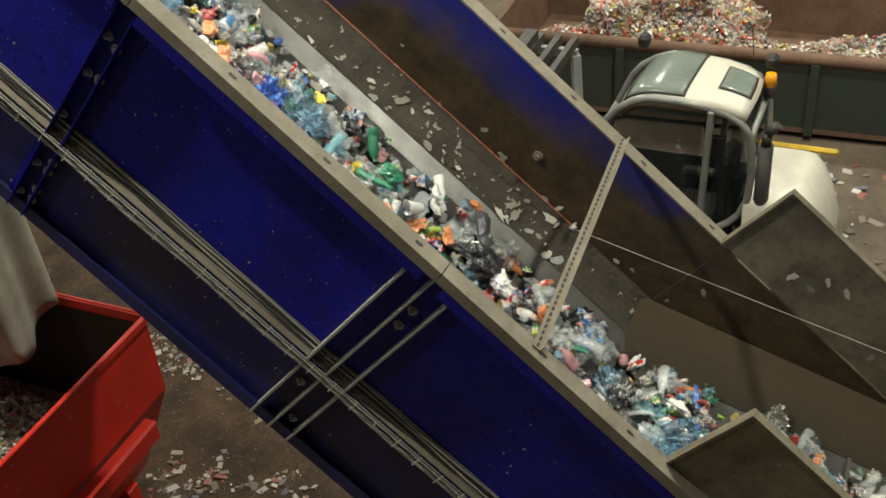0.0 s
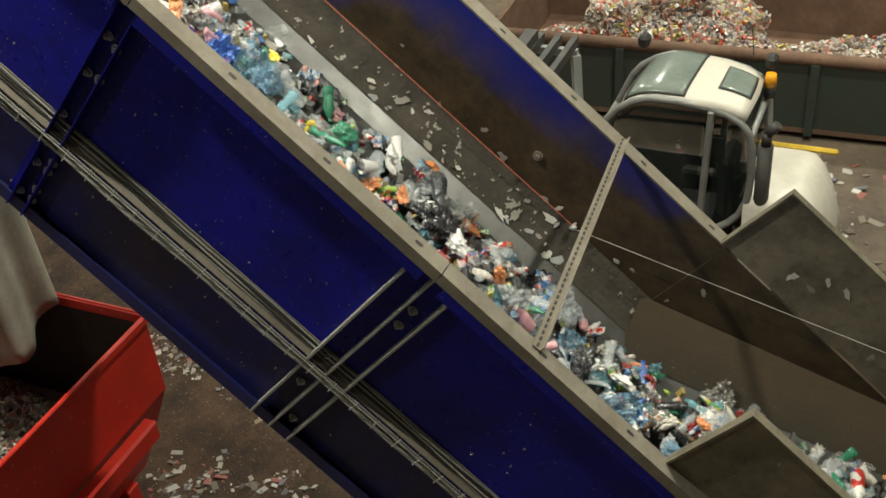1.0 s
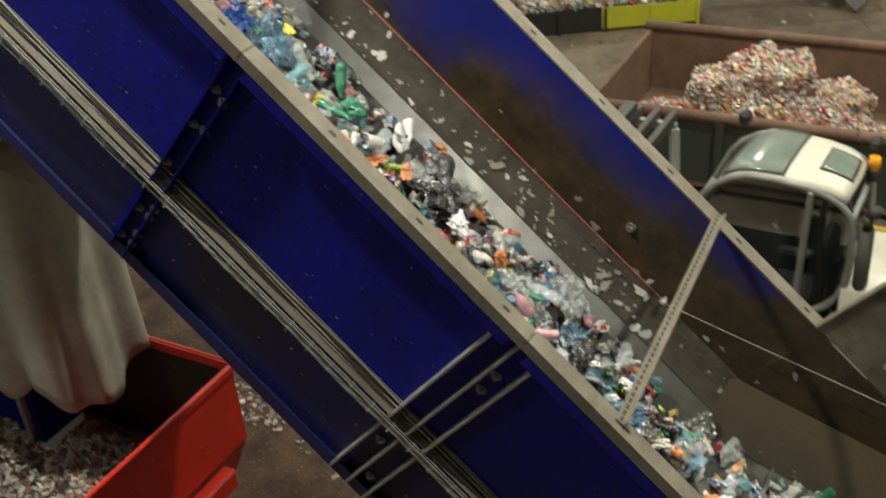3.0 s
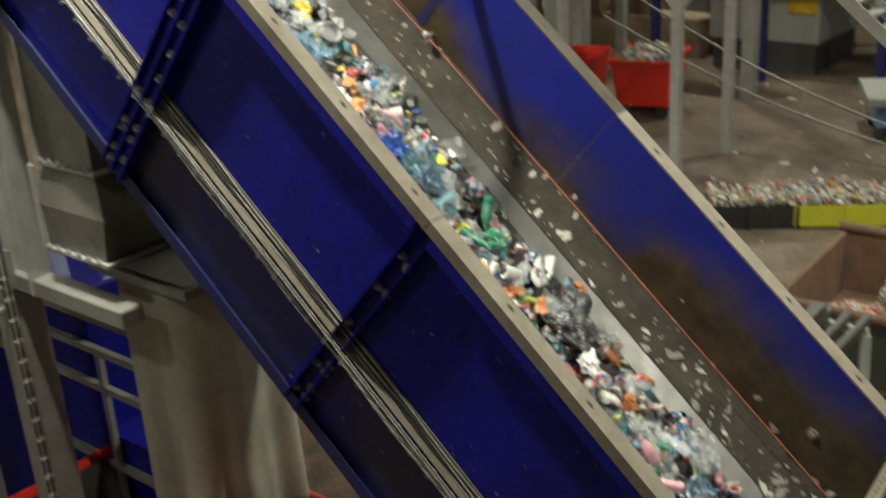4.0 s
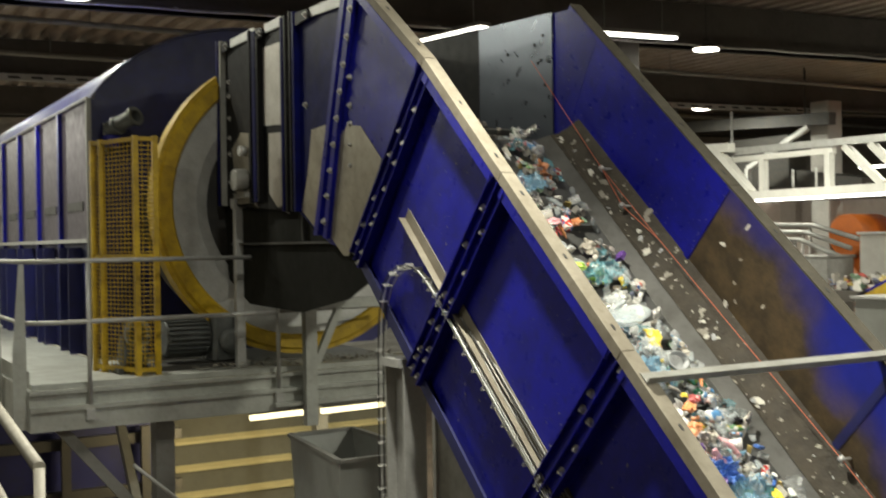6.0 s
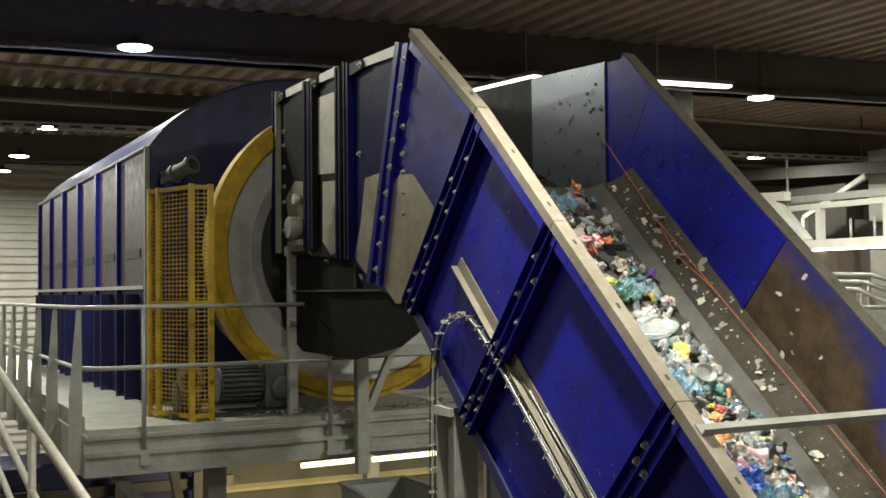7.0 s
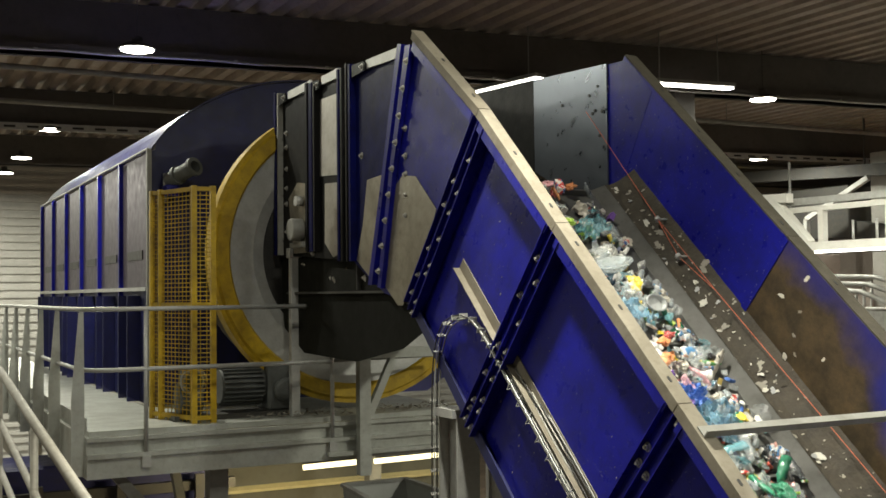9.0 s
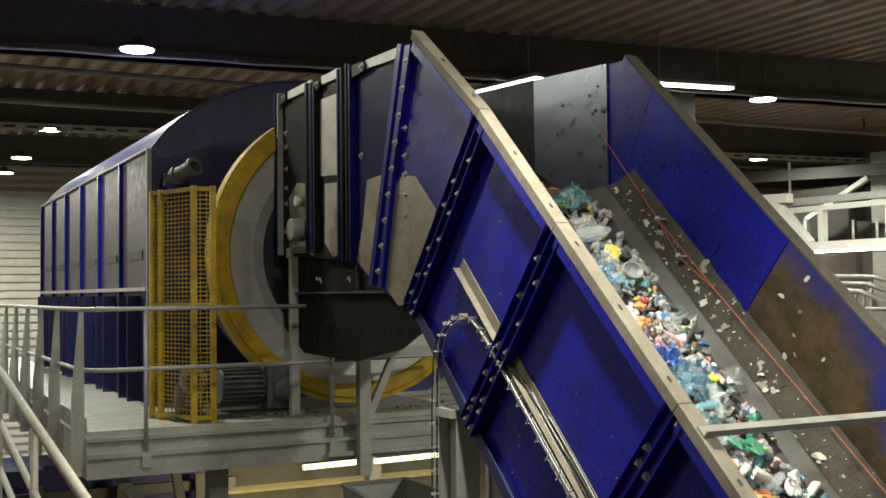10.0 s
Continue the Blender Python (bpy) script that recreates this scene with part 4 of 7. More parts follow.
def platform():
    e = empty("service_platform", pose(0, 0, 0), "galvanised steel service platform beside the drum", "platform")
    bm = B()
    box(bm, 1.75, 5.6, 10.4, 12.5, DECK - 0.05, DECK)
    part("front_deck", bm, GALV_PALE, e)
    bm = B()
    box(bm, 1.75, 2.70, 12.505, 24.0, DECK - 0.05, DECK)
    part("side_deck", bm, GALV_PALE, e)
    bm = B()
    strip_pts = [(10.34, DECK - 0.42), (10.41, DECK - 0.42), (10.41, DECK - 0.055), (10.34, DECK - 0.055), (10.34, DECK - 0.09), (10.38, DECK - 0.09), (10.38, DECK - 0.20), (10.31, DECK - 0.20), (10.31, DECK - 0.24), (10.34, DECK - 0.24)]
    plate(bm, strip_pts, 1.72, 5.9)
    part("edge_beam", bm, GALV_PALE, e)
    bm = B()
    box(bm, 1.72, 1.80, 10.42, 24.0, DECK - 0.42, DECK - 0.055)
    part("edge_beam", bm, GALV_PALE, e)
    for y in (10.6, 14.5, 18.5):
        for x in (2.97 if y < 11 else 2.3, 6.3):
            bm = B()
            box(bm, x - 0.09, x + 0.09, y - 0.09, y + 0.09, 0.012, DECK - 0.42)
            box(bm, x - 0.2, x + 0.2, y - 0.2, y + 0.2, 0.0, 0.012)
            part("column", bm, GALV_DK, e)
            if x < 3 and y < 18:
                bm = B()
                beam(bm, (x, y, 3.2), (x, y + 1.9, DECK - 0.43), 0.09, 0.09)
                beam(bm, (x, y, 4.2), (x - 0.95, y, DECK - 0.43), 0.10, 0.10)
                part("brace", bm, GALV_DK, e)
    # railing: posts, rails, toe board
    T = DECK + 1.10
    for x in (2.24, 4.06):
        bm = B()
        cyl(bm, (x, 10.33, DECK - 0.30), (x, 10.33, T), 0.021, 10)
        box(bm, x - 0.04, x + 0.04, 10.30, 10.345, DECK - 0.34, DECK - 0.24)
        part("rail_post", bm, GALV, e)
    for y in (10.45, 11.9, 13.1, 14.3, 15.5, 16.7, 18.0, 19.5, 21.0):
        bm = B()
        plate_xz(bm, [(1.60, DECK - 0.4), (1.715, DECK - 0.4), (1.715, DECK + 0.3), (1.705, T - 0.02), (1.665, T - 0.02), (1.60, DECK + 0.3)], y - 0.008, y + 0.008)
        part("rail_post", bm, GALV_PALE, e)
    for z in (T, DECK + 0.55):
        bm = B()
        pipe(bm, [(1.69, 24.0, z), (1.69, 10.75, z), (1.72, 10.50, z), (1.80, 10.38, z), (1.95, 10.33, z), (4.06, 10.33, z)], 0.021, 10)
        part("rail", bm, GALV, e)
    bm = B()
    cyl(bm, (4.06, 10.33, T), (5.6, 10.6, T + 0.01), 0.008, 6)
    cyl(bm, (4.06, 10.33, DECK + 0.56), (5.5, 10.6, DECK + 0.56), 0.02, 8)
    part("rail", bm, GALV_DK, e)
    bm = B()
    box(bm, 1.726, 1.734, 10.42, 24.0, DECK, DECK + 0.12)
    part("toe_board", bm, GALV_PALE, e)
    # short stair rail below
    bm = B()
    pipe(bm, [(2.6, 10.25, 5.0), (3.04, 10.25, 4.60), (3.56, 10.25, 4.10)], 0.018, 8)
    part("stair_rail", bm, GALV, e)
    bm = B()
    box(bm, 3.53, 3.67, 10.2, 10.34, 0.0, 4.28)
    part("stair_post", bm, GALV_PALE, e)
    return e


GALV_PALE = mat("pale_galvanised_sheet", (0.54, 0.56, 0.52), 0.45, 0.35, (0.28, 0.27, 0.24), 3, 0.6, 0.04, 60)
platform()


def upright_post():
    bm = B()
    box(bm, 3.72, 3.81, 10.56, 10.64, DECK, 7.40)
    box(bm, 3.70, 3.83, 10.55, 10.65, 7.36, 7.46)
    thing("support_post", bm, GALV, "galvanised upright post on the platform", "post", bevel=0.006)
    e = empty("bracket_stand", pose(0, 0, 0), "grey steel bracket frame at the platform edge", "frame")
    bm = B()
    box(bm, 4.30, 4.42, 10.20, 10.30, 5.20, 6.35)
    part("upright", bm, GALV_PALE, e)
    bm = B()
    box(bm, 4.30, 5.12, 10.20, 10.30, 6.352, 6.45)
    part("top_beam", bm, GALV_PALE, e)
    bm = B()
    beam(bm, (4.42, 10.25, 5.80), (4.68, 10.25, 6.35), 0.07, 0.07)
    part("brace", bm, GALV_PALE, e)
    bm = B()
    box(bm, 4.0, 5.6, 10.27, 10.33, 5.40, 5.44)
    part("tie", bm, GALV_PALE, e)


upright_post()


def drum_bed():
    """Rubbish lying at the foot of the drum."""
    bm = B()
    r = random.Random(5)
    for k in range(260):
        x, y = r.uniform(3.3, 5.5), r.uniform(10.45, 10.85)
        m = Matrix.Translation((x, y, DECK + 0.006 + r.random() * 0.05)) @ Euler((r.uniform(-.5, .5), r.uniform(-.5, .5), r.uniform(0, 6))).to_matrix().to_4x4()
        scrap_sheet(bm, m, r.uniform(0.015, 0.05), k)
    thing("litter", bm, PAPERDK, "scattered dirty scraps on the platform deck", "litter", kind="stuff")


drum_bed()


def near_rails():
    e = empty("stair_railing", pose(0, 0, 0), "grey tubular railing of the neighbouring walkway", "railing")
    for p, q, r in (((0.9, 9.4, 6.43), (0.9, 5.2, 6.02), 0.03), ((0.9, 9.4, 6.04), (0.9, 5.2, 5.55), 0.024), ((0.9, 9.4, 5.67), (0.9, 5.2, 5.2), 0.024)):
        bm = B()
        cyl(bm, p, q, r, 12)
        part("rail", bm, RAILGREY, e)
    for y, z in ((9.4, 6.43), (7.3, 6.225), (5.2, 6.02)):
        bm = B()
        cyl(bm, (0.9, y, 0), (0.9, y, z), 0.025, 10)
        part("rail_post", bm, RAILGREY, e)


RAILGREY = mat("scuffed_grey_rail_paint", (0.36, 0.34, 0.29), 0.6, 0.1, (0.2, 0.18, 0.15), 10, 0.6, 0.05, 60)
near_rails()

# ---- below the conveyor ----
ORANGE = mat("orange_paint", (0.62, 0.16, 0.02), 0.5, 0, (0.4, 0.1, 0.02), 3, 0.5)
WHITE = mat("white_painted_steel", (0.75, 0.74, 0.70), 0.45, 0, (0.5, 0.48, 0.43), 3, 0.4, 0.03, 50)
GREYCAB = mat("grey_cabinet_paint", (0.30, 0.31, 0.29), 0.5, 0, (0.22, 0.22, 0.2), 2, 0.5, 0.03, 50)
CANS = mat("crushed_cans", (0.55, 0.50, 0.45), 0.4, 0.35, (0.25, 0.2, 0.17), 12, 0.7, 0.3, 40)


def island_mat(name, ramp, rough=0.4, metal=0.0):
    """Colour picked for each loose piece out of a short row of colours."""
    m = bpy.data.materials.new(name)
    m.use_nodes = True
    n, l = m.node_tree.nodes, m.node_tree.links
    b = n["Principled BSDF"]
    g = n.new("ShaderNodeNewGeometry")
    cr = n.new("ShaderNodeValToRGB")
    cr.color_ramp.interpolation = "CONSTANT"
    els = cr.color_ramp.elements
    for i, c in enumerate(ramp):
        el = els[i] if i < 2 else els.new(i / len(ramp))
        el.position = i / len(ramp)
        el.color = (*c, 1)
    l.new(g.outputs["Random Per Island"], cr.inputs[0])
    l.new(cr.outputs[0], b.inputs["Base Color"])
    b.inputs["Roughness"].default_value, b.inputs["Metallic"].default_value = rough, metal
    return m


SCRAPMIX = island_mat("mixed_scraps", [(0.55, 0.53, 0.48), (0.30, 0.27, 0.22), (0.45, 0.08, 0.06), (0.62, 0.60, 0.56), (0.20, 0.22, 0.30), (0.36, 0.30, 0.22), (0.70, 0.68, 0.62), (0.10, 0.09, 0.08), (0.5, 0.38, 0.12), (0.42, 0.40, 0.36), (0.20, 0.30, 0.20), (0.58, 0.55, 0.50)], 0.45, 0.1)
CANMIX = island_mat("crushed_can_pile", [(0.62, 0.58, 0.52), (0.55, 0.12, 0.08), (0.70, 0.66, 0.60), (0.40, 0.34, 0.28), (0.50, 0.40, 0.30), (0.66, 0.35, 0.28), (0.60, 0.57, 0.52), (0.25, 0.25, 0.30), (0.72, 0.68, 0.62), (0.60, 0.50, 0.16), (0.35, 0.30, 0.26), (0.58, 0.42, 0.36)], 0.42, 0.25)

FINEMIX = island_mat("fine_floor_scraps", [(0.40, 0.38, 0.33), (0.16, 0.13, 0.10), (0.52, 0.50, 0.45), (0.22, 0.18, 0.14), (0.30, 0.10, 0.08), (0.45, 0.42, 0.36), (0.12, 0.10, 0.08), (0.60, 0.57, 0.52), (0.20, 0.20, 0.22), (0.34, 0.28, 0.18)], 0.5, 0.1)


def crumb(bm, m, sx, sy, sz, r):
    """A small crushed lump of eight jittered corners."""
    vs = [bm.verts.new(m @ Vector((x * sx * r.uniform(0.6, 1.1), y * sy * r.uniform(0.6, 1.1), z * sz * r.uniform(0.5, 1.1)))) for x in (-.5, .5) for y in (-.5, .5) for z in (-.5, .5)]
    for f in ((0, 1, 3, 2), (4, 6, 7, 5), (0, 4, 5, 1), (2, 3, 7, 6), (0, 2, 6, 4), (1, 5, 7, 3)):
        bm.faces.new([vs[i] for i in f])


def rpose(r, x, y, z):
    return Matrix.Translation((x, y, z)) @ Euler((r.uniform(0, 6.3), r.uniform(0, 6.3), r.uniform(0, 6.3))).to_matrix().to_4x4()


SKIP_LINING = mat("near_black_lining", (0.030, 0.024, 0.020), 0.75, 0, (0.012, 0.010, 0.009), 3, 0.8, 0.3, 25, (0.16, 0.03, 0.02), 9, 0.68)


def red_skip():
    e = empty("red_skip", pose(0, 0, 0), "red steel tipping skip standing below the conveyor", "skip")
    x0, x1 = 2.85, 4.92
    prof = [(4.9, 2.05), (4.9, 1.33), (5.35, 0.35), (7.2, 0.35), (7.7, 2.05)]
    for xa, xb in ((x0, x0 + 0.012), (x1 - 0.012, x1)):
        bm = B()
        plate(bm, prof, xa, xb)
        part("side", bm, RED, e)
    for (ya, za), (yb, zb), nm in zip(prof[:-1], prof[1:], ("front", "front_slope", "bottom", "back")):
        bm = B()
        t = 0.012
        vs = [(ya, za), (yb, zb), (yb, zb - t if nm == "bottom" else zb), (ya, za - t if nm == "bottom" else za)]
        if nm != "bottom":
            vs = [(ya, za), (yb, zb), (yb + t, zb), (ya + t, za)]
        plate(bm, vs, x0 + 0.013, x1 - 0.013)
        part(nm, bm, RED, e)
    # thin near-black plates with red flecks line the walls
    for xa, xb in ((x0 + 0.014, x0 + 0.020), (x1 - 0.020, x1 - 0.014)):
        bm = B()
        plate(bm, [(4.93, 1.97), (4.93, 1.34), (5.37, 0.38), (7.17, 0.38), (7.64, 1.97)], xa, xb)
        part("dirt_lining", bm, SKIP_LINING, e, "near-black lining inside the skip")
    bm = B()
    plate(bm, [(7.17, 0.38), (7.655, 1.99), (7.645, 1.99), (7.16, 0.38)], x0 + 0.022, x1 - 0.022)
    part("dirt_lining", bm, SKIP_LINING, e, "near-black lining inside the skip")
    bm = B()
    box(bm, x0 - 0.02, x1 + 0.03, 4.87, 4.90, 1.99, 2.06)
    box(bm, x1, x1 + 0.03, 4.9, 7.7, 1.99, 2.06)
    box(bm, x0 - 0.03, x0, 4.9, 7.7, 1.99, 2.06)
    part("rim", bm, RED, e, bevel=0.008)
    bm = B()
    box(bm, x0 + 0.2, x0 + 0.34, 5.3, 7.4, 0.02, 0.34)
    part("fork_pocket", bm, RED, e, bevel=0.01)
    bm = B()
    box(bm, x1 - 0.34, x1 - 0.2, 5.3, 7.4, 0.02, 0.34)
    part("fork_pocket", bm, RED, e, bevel=0.01)
    bm = B()
    box(bm, x0 + 0.5, x1 - 0.30, 4.78, 4.898, 1.12, 1.30)
    part("hinge_box", bm, RED, e, bevel=0.02)
    for x in (x0 + 0.27, x1 - 0.27):
        for y in (5.5, 7.2):
            bm = B()
            cyl(bm, (x - 0.03, y, 0.1), (x + 0.03, y, 0.1), 0.1, 14)
            part("wheel", bm, BLACK, e)
    bm = B()
    r = random.Random(11)
    for k in range(2600):
        x, y = r.uniform(x0 + 0.1, x1 - 0.1), r.uniform(5.25, 7.4)
        z = 1.15 + 0.22 * noise.noise((x * 2, y * 2, 0)) - 0.25 * max(0, (x - 4.1))
        crumb(bm, rpose(r, x, y, z), r.uniform(0.02, 0.10), r.uniform(0.02, 0.07), r.uniform(0.005, 0.03), r)
    box(bm, x0 + 0.02, x1 - 0.02, 5.22, 7.35, 0.75, 0.98)
    thing("skip_waste", bm, FINEMIX, "heap of fine mixed waste in the red skip", "waste", kind="stuff")


red_skip()


def sleeve():
    """Hanging cloth sleeve with deep folds, from the chute down into the skip."""
    bm = B()
    rows = []
    n = 96
    for iz in range(22):
        v = iz / 21
        z = 4.15 - 2.25 * v
        row = []
        for i in range(n):
            a = 2 * math.pi * i / n
            cx, cy = 4.52 + 0.03 * v, 6.20
            ca, sa = math.cos(a), math.sin(a)
            k = (abs(ca) ** 4 + abs(sa) ** 4) ** -0.25
            w = 1 + (0.015 + 0.07 * v) * math.sin(a * 7 + 1.3 + 0.6 * v) + 0.035 * v * math.sin(a * 13 + 2.0)
            row.append(bm.verts.new((cx + 0.45 * k * ca * w, cy + 0.50 * k * sa * w, z - (0.10 * math.sin(a * 3 + 1) + 0.05 * math.sin(a * 7)) * v * v)))
        rows.append(row)
    for a, c in zip(rows[:-1], rows[1:]):
        for i in range(n):
            f = bm.faces.new((a[i], a[(i + 1) % n], c[(i + 1) % n], c[i]))
            f.smooth = True
    e = empty("chute_sleeve", pose(0, 0, 0), "grey tarpaulin sleeve hanging in folds into the skip", "sleeve")
    ob = part("cloth", bm, CLOTH, e)
    bm = B()
    for x0, x1, y0, y1 in ((4.02, 5.02, 5.66, 5.69), (4.02, 5.02, 6.71, 6.74), (4.02, 4.05, 5.69, 6.71), (4.99, 5.02, 5.69, 6.71)):
        box(bm, x0, x1, y0, y1, 4.07, 4.14)
    part("clamp_band", bm, GALV_DK, e, "steel clamp band")
    md = ob.modifiers.new("thick", "SOLIDIFY")
    md.thickness = 0.008


sleeve()


CHUTE = mat("grimy_galvanised_chute", (0.27, 0.265, 0.235), 0.55, 0.35, (0.09, 0.085, 0.07), 2.5, 0.7, 0.08, 40)


def chute_box():
    e = empty("discharge_chute", pose(0, 0, 0), "grey folded steel chute under the conveyor", "chute")

    def frustum(z0, z1, a, c, nm, m=None):
        bm = B()
        v = []
        for (x0, x1, y0, y1), z in ((a, z0), (c, z1)):
            v.append([bm.verts.new(p) for p in ((x0, y0, z), (x1, y0, z), (x1, y1, z), (x0, y1, z))])
        for i in range(4):
            bm.faces.new((v[0][i], v[0][(i + 1) % 4], v[1][(i + 1) % 4], v[1][i]))
        return part(nm, bm, m or CHUTE, e)

    bm = B()
    plate(bm, [(6.20, 4.93), (6.80, 4.93), (6.80, 5.97), (6.20, 5.44)], 3.85, 4.95)
    part("upper_box", bm, CHUTE, e)
    frustum(4.31, 4.62, (3.82, 4.94, 6.18, 6.86), (3.80, 4.95, 6.10, 6.92), "lower_box")
    frustum(4.62, 4.91, (3.80, 4.95, 6.10, 6.92), (3.86, 4.94, 6.21, 6.79), "lower_box")
    frustum(4.15, 4.29, (4.06, 4.98, 5.70, 6.70), (3.86, 4.92, 6.12, 6.82), "collar")
    for z, b in ((4.92, (3.86, 4.96, 6.20, 6.81)), (4.30, (3.82, 4.94, 6.16, 6.86))):
        bm = B()
        x0, x1, y0, y1 = b
        box(bm, x0 - 0.04, x0, y0, y1, z - 0.01, z + 0.01)
        box(bm, x0 - 0.04, x1, y0 - 0.04, y0, z - 0.012, z + 0.012)
        part("flange", bm, GALV, e)
        bm = B()
        box(bm, x0 - 0.035, x0 - 0.005, y1 - 0.02, y1 + 0.02, z + 0.012, z + (1.0 if z > 4.5 else 0.6))
        part("edge_angle", bm, GALV, e)
        for k in range(6):
            bolt(e, x0 - 0.03, y0 + (y1 - y0) * (k + 0.5) / 6, z + 0.02)


chute_box()


def hopper():
    e = empty("grey_hopper", pose(0, 0, 0), "grey tapered steel hopper below the platform", "hopper")
    rings = (((3.80, 8.35), (4.60, 8.35), (4.60, 9.80), (3.95, 9.80)), 5.20), (((3.79, 8.37), (4.58, 8.37), (4.58, 9.55), (3.90, 9.55)), 4.55), (((3.79, 8.40), (4.55, 8.40), (4.55, 8.95), (3.79, 8.95)), 4.02)
    bm = B()
    v = [[bm.verts.new((x, y, z)) for x, y in ring] for ring, z in rings]
    for lo, hi in zip(v[:-1], v[1:]):
        for i in range(4):
            bm.faces.new((lo[i], lo[(i + 1) % 4], hi[(i + 1) % 4], hi[i]))
    ob = part("shell", bm, GREYCAB, e)
    md = ob.modifiers.new("thick", "SOLIDIFY")
    md.thickness = 0.01
    bm = B()
    q = rings[0][0]
    for i in range(4):
        beam(bm, (*q[i], 5.205), (*q[(i + 1) % 4], 5.205), 0.05, 0.03)
    part("rim", bm, GALV_DK, e)
    bm = B()
    box(bm, 3.77, 4.58, 8.37, 8.98, 3.96, 4.02)
    part("outlet_flange", bm, GALV_DK, e)
    for x in (3.86, 4.50):
        bm = B()
        box(bm, x - 0.04, x + 0.04, 8.60, 8.68, 3.505 if x > 4.4 else 0.0, 3.96)
        part("leg", bm, GALV_DK, e)


hopper()


def column():
    e = empty("conveyor_column", pose(0, 0, 0), "galvanised steel column carrying the conveyor", "column")
    bm = B()
    box(bm, 3.72, 3.90, 7.05, 7.07, 3.9, 6.15)
    box(bm, 3.72, 3.90, 7.33, 7.35, 3.9, 6.15)
    box(bm, 3.80, 3.815, 7.07, 7.33, 3.9, 6.15)
    part("post", bm, GALV, e)
    bm = B()
    box(bm, 3.70, 3.96, 7.36, 7.62, 0.0, 3.88)
    part("lower_post", bm, GALV_DK, e, bevel=0.01)
    bm = B()
    box(bm, 3.74, 3.92, 6.0, 7.7, 3.885, 4.02)
    box(bm, 3.78, 3.88, 7.1, 7.6, 5.0, 5.08)
    part("cross_beam", bm, GALV_DK, e, bevel=0.01)
    bm = B()
    box(bm, 3.70, 3.75, 7.30, 7.36, 3.9, 4.2)
    cyl(bm, (3.69, 7.45, 3.72), (3.62, 7.45, 3.72), 0.03, 8)
    part("bracket", bm, GALV_DK, e)
    bm = B()
    beam(bm, (3.83, 7.2, 6.1), (3.83, 7.2, 6.16), 0.3, 0.3)
    part("cap_plate", bm, GALV, e)


column()


def baler():
    e = empty("blue_press", pose(0, 0, 0), "blue steel press machine on the hall floor", "machine")
    bm = B()
    box(bm, 4.45, 5.7, 7.7, 10.5, 0.0, 3.50)
    part("body", bm, BLUE, e, bevel=0.02)
    for z in (1.0, 1.9, 2.65, 3.0, 3.3):
        bm = B()
        box(bm, 4.39, 4.447, 6.8, 10.5 if z > 2 else 9.0, z, z + 0.06)
        part("rail", bm, GALV_DK, e)
    bm = B()
    box(bm, 4.42, 4.447, 9.4, 9.55, 2.55, 2.70)
    part("warning_plate", bm, YELLOW, e, "small yellow plate")
    for y in (6.8, 7.5, 8.4):
        bm = B()
        box(bm, 4.40, 4.446, y, y + 0.06, 0.0, 3.0)
        part("upright", bm, GALV_DK, e)
    bm = B()
    box(bm, 4.46, 5.6, 6.75, 7.69, 0.0, 2.2)
    part("feed_end", bm, BLUE, e)
    e = empty("low_conveyor", pose(0, 0, 0), "low blue conveyor with yellow warning panels on its edge", "conveyor")
    for y in (10.9, 11.9):
        bm = B()
        plate_xz(bm, [(1.2, 2.62), (5.2, 3.42), (5.2, 3.66), (1.2, 2.86)], y, y + 0.05)
        part("side", bm, BLUE_DK, e)
    for k in range(3):
        x = 2.55 + 0.85 * k
        z = 2.62 + 0.2 * (x - 1.2)
        bm = B()
        plate_xz(bm, [(x, z + 0.02), (x + 0.58, z + 0.136), (x + 0.58, z + 0.34), (x, z + 0.224)], 10.88, 10.897)
        part("yellow_panel", bm, YELLOW, e, "yellow warning panel")
    bm = B()
    plate_xz(bm, [(1.2, 2.74), (5.2, 3.54), (5.2, 3.57), (1.2, 2.77)], 10.952, 11.898)
    part("belt", bm, BELT, e)
    for x in (1.6, 3.2, 4.8):
        bm = B()
        box(bm, x, x + 0.1, 10.91, 10.95, 0.0, 2.62 + 0.2 * (x - 1.2))
        part("leg", bm, BLUE_DK, e)


baler()


def tube_lamps():
    for x in (4.17, 5.01):
        e = empty("tube_lamp", pose(x, 11.5, 5.12), "glowing fluorescent tube lamp below the platform", "tube lamp", "tube lamps")
        bm = B()
        cyl(bm, (0.01, 0, 0), (0.80, 0, 0.012), 0.030, 12)
        part("tube", bm, TUBEGLOW, e, "glowing tube")
        bm = B()
        box(bm, 0, 0.78, -0.05, 0.05, 0.05, 0.26)
        part("housing", bm, GALV_DK, e)
    # slatted wall behind, that the tubes light
    e = empty("slatted_wall", pose(0, 0, 0), "grey wall with projecting horizontal steel ledges", "wall", kind="structure")
    bm = B()
    box(bm, 4.5, 8.6, 16.05, 16.15, 0.0, 5.2)
    part("sheet", bm, WALLDK, e)
    for k in range(4):
        bm = B()
        z = 4.58 - 0.40 * k
        strip_y = [(16.045, z), (15.97, z - 0.05), (15.97, z - 0.09), (16.045, z - 0.04)]
        plate(bm, strip_y, 4.5, 8.6)
        part("ledge", bm, LEDGE, e)


